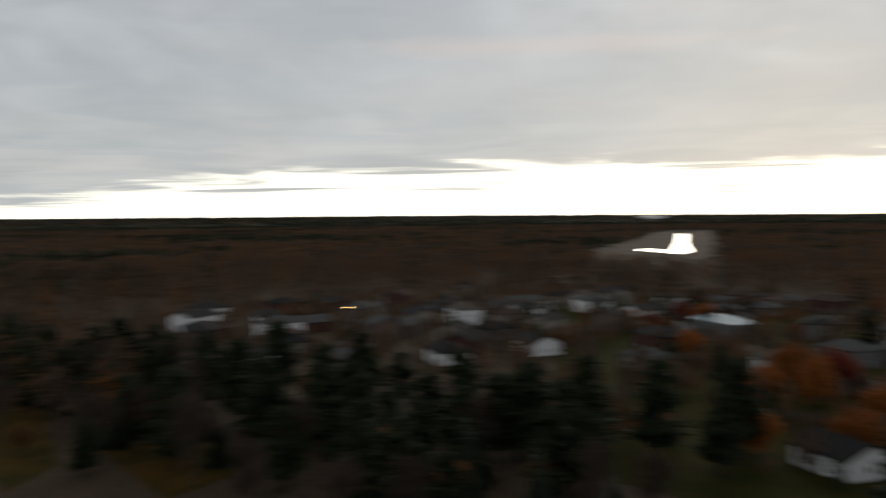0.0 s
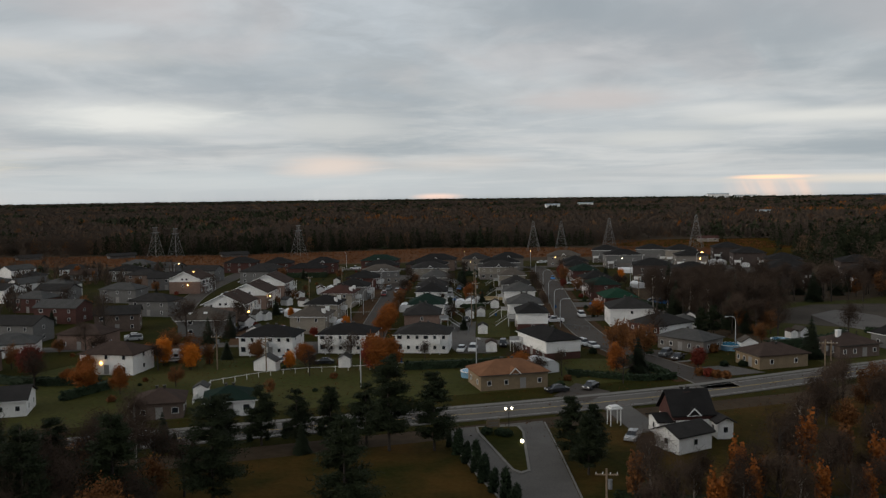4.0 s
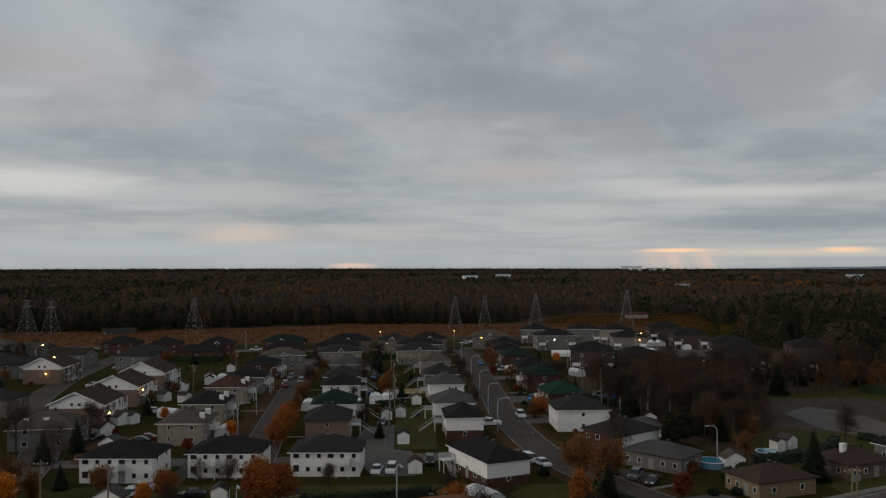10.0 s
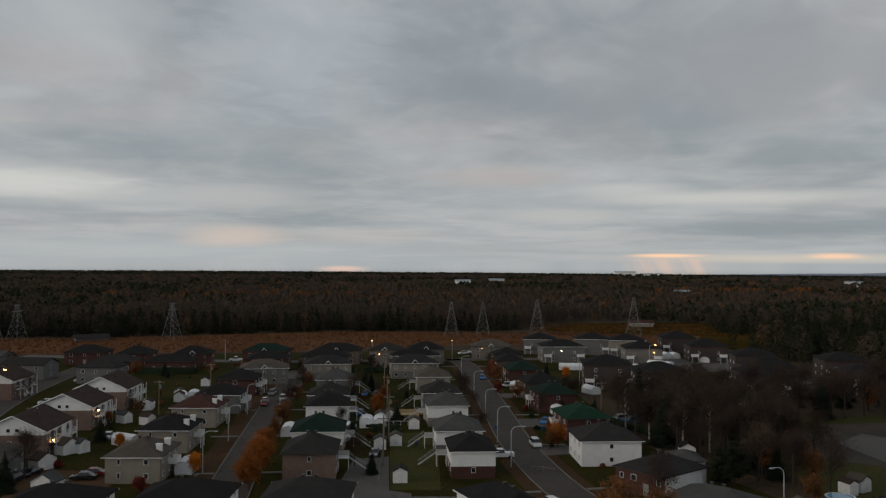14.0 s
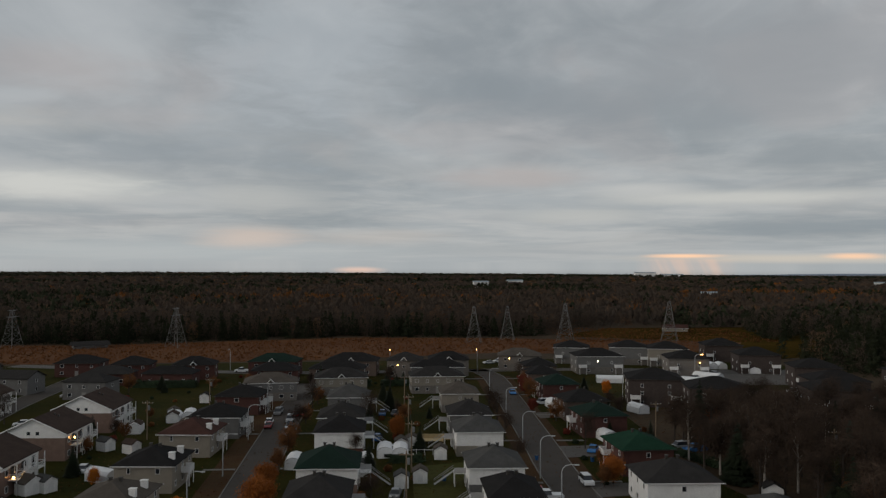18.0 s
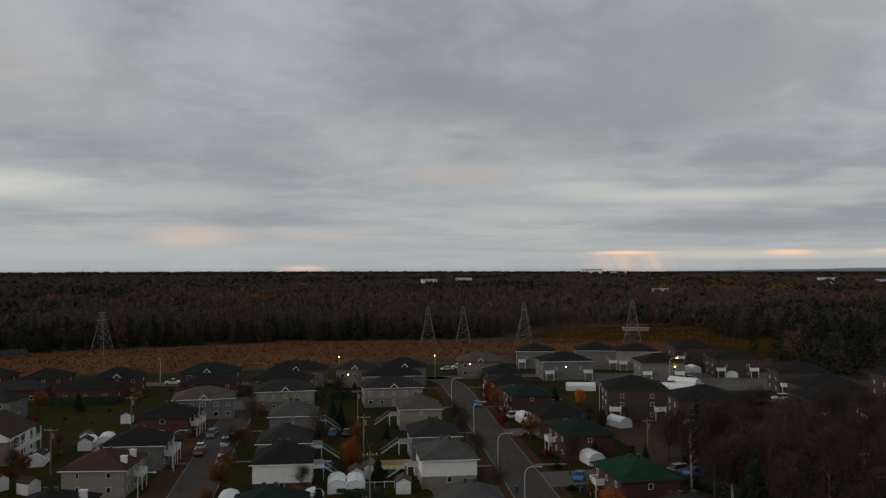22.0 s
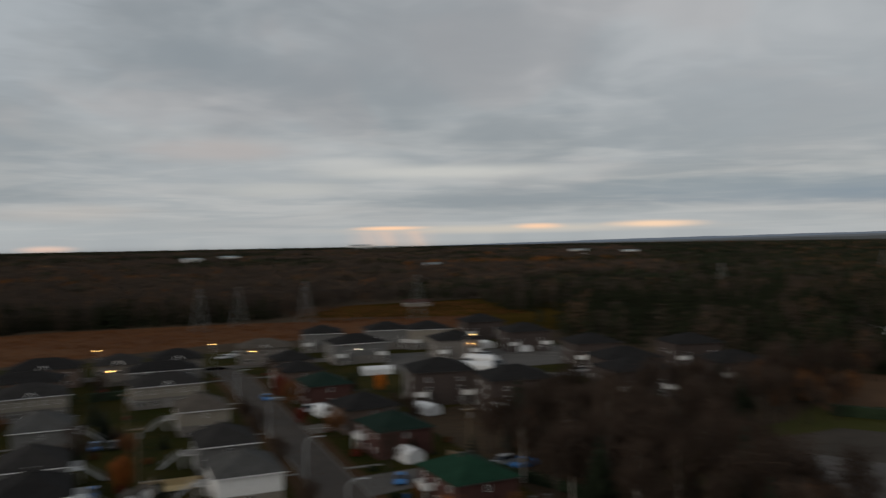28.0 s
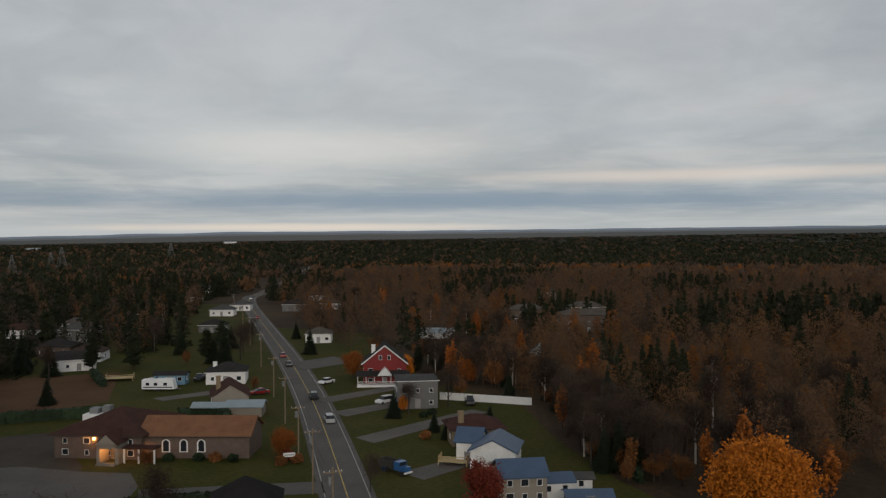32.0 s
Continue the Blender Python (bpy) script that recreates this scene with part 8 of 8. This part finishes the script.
def fence(points, h, material, label, gap=2.4, board=True):
    line = smooth_line(points, gap)
    f = thing("fence", (0, 0), 0, label, "fence", "fences")
    post = cached(("post", h, material.name), lambda: Shape().box(-0.05, -0.05, -0.1, 0.05, 0.05, h + 0.1).mesh("post", material))
    for a, b in zip(line, line[1:]):
        part("post", post, f, (*a, 0))
        if board:
            part("panel", ribbon([a, b], -0.03, 0.03, 0.08, h).mesh("panel", material), f)
        else:
            part("rail", ribbon([a, b], -0.02, 0.02, h - 0.1, h).mesh("rail", material), f)


fence([(-60, 131), (-48, 142), (-30, 147), (-22, 150)], 1.1, TRIM, "white picket fence along a garden", board=False)
fence([(-60, 131), (-58, 116)], 1.1, TRIM, "white garden fence panels", 2.0)
fence([(183, 174), (182.6, 163), (182, 152)], 1.8, TRIM, "long white board fence behind gardens", 3.0)
fence([(-12, 262), (-3, 262.5)], 1.5, PALE_WOOD, "new pale wooden garden fence", 1.6)
fence([(-5, 247.5), (-12, 247)], 1.2, TRIM, "white lattice garden fence", 1.5, False)
fence([(-11, 190), (-11.6, 222), (-12.5, 250)], 1.3, STEEL, "thin grey wire garden fence", 3.0, False)
fence([(22, 200), (14.4, 205)], 1.0, STEEL, "low grey garden fence", 2.0, False)
fence([(40, 262), (50, 236)], 1.5, WOOD, "weathered board fence by the wood", 2.5)
fence([(150, 137), (142, 134), (132, 128)], 1.4, WOOD, "weathered board fence by trees", 2.5)


def deck(x, y, turn, w, d):
    k = thing("wooden_deck", (x, y), turn, "raised pale wooden deck with railings", "deck", "decks")
    for i in range(int(w / 0.5)):
        part("plank", cached(("plank", d), lambda: Shape().box(0, 0, 0.75, 0.46, d, 0.82).mesh("plank", PALE_WOOD)), k, (i * 0.5, 0, 0))
    part("railing", Shape().box(0, 0, 1.65, w, 0.06, 1.75).box(0, 0, 0.8, 0.06, d, 1.75).box(w - 0.06, 0, 0.8, w, d, 1.75).mesh("railing", PALE_WOOD), k)
    for px, py in ((0, 0), (w - 0.12, 0), (0, d - 0.12), (w - 0.12, d - 0.12)):
        part("post", Shape().box(px, py, 0, px + 0.12, py + 0.12, 0.75).mesh("post", PALE_WOOD), k)


deck(-11.5, 257.5, 3, 7, 3)
deck(128.4, 158.2, -86, 5, 3)
deck(182, 266, -60, 7, 4)

# ---------------------------------------------------------------- poles, lamps, pylons


def street_lamp(x, y, turn, lit=False, h=8.0):
    s = thing("street_lamp", (x, y), turn, "tall grey street lamp with a curved arm" + (", lit orange" if lit else ""), "street lamp", "street lamps")
    part("pole", cached("lamp_pole", lambda: Shape().tube((0, 0, -0.1), (0, 0, 6.8), 0.12, 0.09, 6).mesh("pole", LAMP_STEEL)), s)

    def arm():
        a = Shape()
        pts = [(0, 0, 6.8), (0.15, 0, 7.4), (0.6, 0, 7.85), (1.3, 0, 8.05), (2.2, 0, 8.05)]
        for p, q in zip(pts, pts[1:]):
            a.tube(p, q, 0.085, 0.07, 5)
        return a.mesh("arm", LAMP_STEEL)
    part("arm", cached("lamp_arm", arm), s)
    part("lamp_head", cached(("lamp_head", lit), lambda: Shape().box(2.1, -0.16, 7.92, 2.8, 0.16, 8.1).mesh("lamp_head", LAMP_ON if lit else LAMP_STEEL)), s)


for x, y, t, lit in [(-44.6, 200, 0, 0), (-46.4, 229, 0, 0), (-49, 262, 0, 0), (-51.6, 297, 0, 0), (14.3, 205, 0, 0), (13.6, 228, 0, 0), (12.8, 254, 0, 0), (12, 290, 0, 0), (10, 330, 0, 0), (54.3, 172, 200, 0), (-6.4, 142.9, -70, 0), (-29, 131, -70, 0), (8.6, 384, 90, 1), (-24, 388, -90, 1), (-84, 388, -90, 0),
                     (-284, 401, 0, 1), (-182, 228, 0, 1), (-221, 221, 0, 1), (-196, 190, 0, 1), (-203, 158, 0, 1), (-285, 148, 0, 1), (-245, 159, 0, 1), (-244, 87, 0, 1), (-237, -61, 0, 1), (-128, 290, 0, 1), (-150, 330, 0, 1), (-270, 60, 0, 1), (-318, 96, 0, 1), (-330, 0, 0, 1), (-420, 40, 0, 1), (-460, 90, 0, 1), (-400, -10, 0, 1),
                     (-560, -72, 0, 1), (-640, -74, 0, 1), (-740, -80, 0, 1), (-820, -82, 0, 1), (-380, -120, 0, 1), (-420, -130, 0, 1), (-180, -262, 0, 1), (86, 372, 0, 1), (112, 316, 0, 1), (48.5, 318, 0, 1)]:
    street_lamp(x, y, t, bool(lit))
for x, y, z, on in [(-79.4, 216, 3.0, 1), (-81, 244.5, 4.2, 1), (36, 206, 4.4, 1), (88, 372.6, 5.0, 1), (109, 311, 4.5, 0), (-125.5, 283.6, 3.5, 1), (-20, 366, 4.6, 1), (21, 389, 4.6, 1), (-118, 360.5, 4, 0), (52, 376.5, 5, 0), (114, 343, 3.0, 0), (-88, 140.4, 2.6, 1), (110, 293, 3, 0)]:
    w = thing("wall_lamp", (x, y, z), 0, "lit lamp fixed to a house wall", "lamp", "wall lamps")
    part("bulb", cached(("bulb", on), lambda: Shape().ball((0, 0, 0), 0.2).mesh("bulb", LAMP_ON if on else LAMP_WHITE)), w)
    part("bracket", cached("bracket", lambda: Shape().box(-0.05, 0, -0.05, 0.05, 0.6, 0.05).mesh("bracket", STEEL)), w)


def utility_pole(x, y, turn, h=10.0):
    p = thing("utility_pole", (x, y), turn, "weathered wooden utility pole with crossarm", "utility pole", "utility poles")
    part("pole", cached(("pole", h), lambda: Shape().tube((0, 0, -0.2), (0, 0, h), 0.16, 0.11, 7).mesh("pole", WOOD)), p)
    part("crossarm", cached(("crossarm", h), lambda: Shape().box(-1.2, -0.06, h - 0.7, 1.2, 0.06, h - 0.56).mesh("crossarm", WOOD)), p)
    part("transformer", cached(("transformer", h), lambda: Shape().tube((0.35, 0.1, h - 2.2), (0.35, 0.1, h - 1.2), 0.26, 0.26, 9).mesh("transformer", STEEL)), p)
    for k in (-1.1, -0.4, 0.4, 1.1):
        part("insulator", cached(("insulator", h, k), lambda: Shape().tube((k, 0, h - 0.56), (k, 0, h - 0.36), 0.05, 0.04, 5).mesh("insulator", TRIM)), p)


ROADSIDE = [(x - 2.2, y + 3.4) for x, y in ((92, 157), (111, 168.6), (126.5, 178.5), (152.6, 194.2), (177.2, 209.6), (218.6, 235.3), (262, 263), (310, 293), (360, 326))]
for x, y in ROADSIDE:
    utility_pole(x, y, 31 + 90)
for x, y, h in [(-10.8, 206, 10), (-10.8, 232.3, 10), (-12.6, 265, 10), (-14.9, 298.6, 10), (11.7, 53.4, 9.8), (-86.6, 222, 9), (-72, 262, 9), (-68, 300, 9), (-52, 143, 8), (-64, 146, 8), (62, 134.5, 9), (64, 137, 8.5), (44, 262, 9), (56, 246, 9), (70, 230, 9)]:
    utility_pole(x, y, 0, h)


def wire(points, name="overhead_cable"):
    s = Shape()
    for a, b in zip(points, points[1:]):
        a, b = Vector(a), Vector(b)
        last = a
        for k in range(1, 7):
            t = k / 6
            q = a.lerp(b, t) - Vector((0, 0, 4 * t * (1 - t) * (b - a).length * 0.018))
            s.tube(last, q, 0.025, 0.025, 3)
            last = q
    return thing(name, (0, 0), 0, "thin dark overhead cable between poles", "cable", "overhead cables", data=s.mesh(name, BLACK))


for k in (-1.1, 0.4, 1.1):
    wire([(x + k * math.cos(radians(121)), y + k * math.sin(radians(121)), 9.65) for x, y in ROADSIDE])
wire([(-10.8, 206, 9.6), (-10.8, 232.3, 9.6), (-12.6, 265, 9.6), (-14.9, 298.6, 9.6)])


def pylon_meshes(h):
    legs, arms, lattice = Shape(), Shape(), Shape()
    half = lambda z: 3.4 * (1 - z / h) ** 1.15 + 0.55  # noqa: E731
    levels = [0, h * 0.2, h * 0.38, h * 0.54, h * 0.68, h * 0.8, h * 0.9, h]
    corner = lambda z, k: (half(z) * (1, 1, -1, -1)[k], half(z) * (1, -1, -1, 1)[k], z)  # noqa: E731
    for a, b in zip(levels, levels[1:]):
        for k in range(4):
            legs.tube(corner(a, k), corner(b, k), 0.12, 0.1, 4)
            lattice.tube(corner(a, k), corner(b, (k + 1) % 4), 0.05, 0.05, 3)
            lattice.tube(corner(b, k), corner(a, (k + 1) % 4), 0.05, 0.05, 3)
            lattice.tube(corner(b, k), corner(b, (k + 1) % 4), 0.05, 0.05, 3)
    arm_meshes = []
    for z, r in ((h * 0.8, 4.6), (h * 0.97, 3.4)):
        for s in (-1, 1):
            arm = Shape().add([(s * 0.5, 0.35, z), (s * 0.5, -0.35, z), (s * 0.5, 0, z + 0.9), (s * r, 0, z + 0.42)], [(0, 1, 2), (0, 3, 1), (1, 3, 2), (2, 3, 0)])
            arm_meshes.append(arm.mesh("crossarm", RUST_STEEL))
    return [("leg_frame", legs.mesh("leg_frame", RUST_STEEL)), ("lattice", lattice.mesh("lattice", RUST_STEEL))] + [("crossarm", m) for m in arm_meshes]


PYLON = pylon_meshes(19.5)
for x, y, t, s in [(-131, 474, 70, 0.95), (12, 498, 80, 0.95), (30, 512, 80, 0.92), (60, 510, 70, 1.0), (113, 506, 70, 1.08), (-218, 466, 70, 0.95), (-207, 470, 70, 0.9), (-420, 440, 80, 0.95), (-440, 462, 80, 0.95), (635, 665, 60, 1.35), (560, 650, 60, 1.1), (922, 745, 60, 1.35), (650, 690, 60, 1.1), (330, 560, 60, 1.0)]:
    p = thing("power_pylon", (x, y), t, "grey steel lattice pylon in the power line corridor", "pylon", "power pylons")
    p.scale = (s, s, s)
    for name, d in PYLON:
        part(name, d, p)
for za, off in ((15.8, -4.4), (15.8, 4.4), (19.0, -3.2), (19.0, 3.2)):
    wire([(-420, 440 + off, za * 0.95), (-218, 466 + off, za * 0.95), (-131, 474 + off, za * 0.95), (12, 498 + off, za * 0.95), (60, 510 + off, za), (113, 506 + off, za * 1.05), (330, 560 + off, za)], "power_line")

# ---------------------------------------------------------------- drive island, signs, small things


def twin_lamp(x, y):
    s = thing("twin_lantern", (x, y, 0.2), 20, "black post with two lit white globe lanterns", "lantern", "lanterns")
    part("post", Shape().tube((0, 0, 0), (0, 0, 3.6), 0.07, 0.05, 6).tube((-0.5, 0, 3.4), (0.5, 0, 3.4), 0.04, 0.04, 5).mesh("post", BLACK), s)
    for px in (-0.5, 0.5):
        part("globe", Shape().ball((px, 0, 3.6), 0.2).mesh("globe", LAMP_WHITE), s)


twin_lamp(0.9, 100.5)
low = thing("path_lamp", (3.0, 93, 0.23), 0, "small lit globe lamp on the island lawn", "lamp")
part("globe", Shape().ball((0, 0, 0.5), 0.24).mesh("globe", LAMP_WHITE), low)
part("stem", Shape().tube((0, 0, 0), (0, 0, 0.4), 0.06).mesh("stem", BLACK), low)
sg = thing("entrance_sign", (-1.6, 99, 0.2), 20, "dark wooden entrance sign between two posts", "sign")
part("board", Shape().box(-1.1, -0.06, 0.9, 1.1, 0.06, 2.1).mesh("board", WOOD), sg)
for px in (-1.0, 0.9):
    part("post", Shape().box(px, -0.08, 0, px + 0.15, 0.08, 2.4).mesh("post", WOOD), sg)
for k in range(2):
    part("letter_bar", Shape().box(-0.8, -0.1, 1.6 - k * 0.4, 0.8, -0.065, 1.75 - k * 0.4).mesh("letter_bar", CONCRETE), sg)
sg = thing("notice_sign", (123, 183), -60, "white notice board on posts in a flower bed", "sign")
part("board", Shape().box(-1.0, -0.05, 1.2, 1.0, 0.05, 1.9).mesh("board", TRIM), sg)
for px in (-0.9, 0.8):
    part("post", Shape().box(px, -0.06, 0, px + 0.1, 0.06, 1.2).mesh("post", DARK_TRIM), sg)
part("letter_bar", Shape().box(-0.75, -0.08, 1.5, 0.75, -0.055, 1.6).mesh("letter_bar", DARK_TRIM), sg)
arch = thing("garden_arch", (17.5, 104), 20, "white garden pergola beside the drive", "pergola")
for px in (0, 1.8):
    for py in (0, 1.2):
        part("post", Shape().box(px, py, 0, px + 0.14, py + 0.14, 2.8).mesh("post", TRIM), arch)
part("arch_top", Shape().box(-0.2, -0.2, 2.8, 2.1, 1.5, 3.0).box(0.2, 0, 3.0, 1.7, 1.3, 3.3).mesh("arch_top", TRIM), arch)
for x, y, v in [(-2.6, 98.4, 1), (-0.4, 98, 1), (0.6, 97.4, 1), (40, 143, 0), (41.5, 142, 2), (43, 141, 0), (44.5, 140.3, 0), (124, 182, 0), (125, 184.5, 2), (122, 184, 0), (121.6, 193, 1), (121.0, 196, 0), (120.5, 199, 1), (119, 204, 1), (117.4, 206.5, 0), (20, 166, 1), (33, 166, 1), (47, 152, 1), (51, 152.4, 1), (-66, 104, 1), (-49, 106, 1), (10.6, 131.4, 1), (141, 157, 1), (164, 172, 1), (167, 171, 1), (146, 166, 0)]:
    tree("shrub", x, y, 0.9, v)
for x, y in [(-24.2, 155), (25.8, 241.5), (-4.5, 226), (60.5, 352.5), (14.6, 243), (123.4, 166), (-75, 188)]:
    b = thing("wheeled_bin", (x, y), 15, "dark wheeled rubbish bin beside a house", "bin", "wheeled bins")
    part("bin_body", cached("bin_body", lambda: Shape().add([(-.24, -.26, .06), (.24, -.26, .06), (.24, .26, .06), (-.24, .26, .06), (-.3, -.34, .98), (.3, -.34, .98), (.3, .34, .98), (-.3, .34, .98)], [(3, 2, 1, 0), (4, 5, 6, 7), (0, 1, 5, 4), (1, 2, 6, 5), (2, 3, 7, 6), (3, 0, 4, 7)]).mesh("bin_body", COLOURS["blue"])), b)
    part("lid", cached("bin_lid", lambda: Shape().box(-.32, -.36, .98, .32, .38, 1.06).mesh("lid", DARK_TRIM)), b)
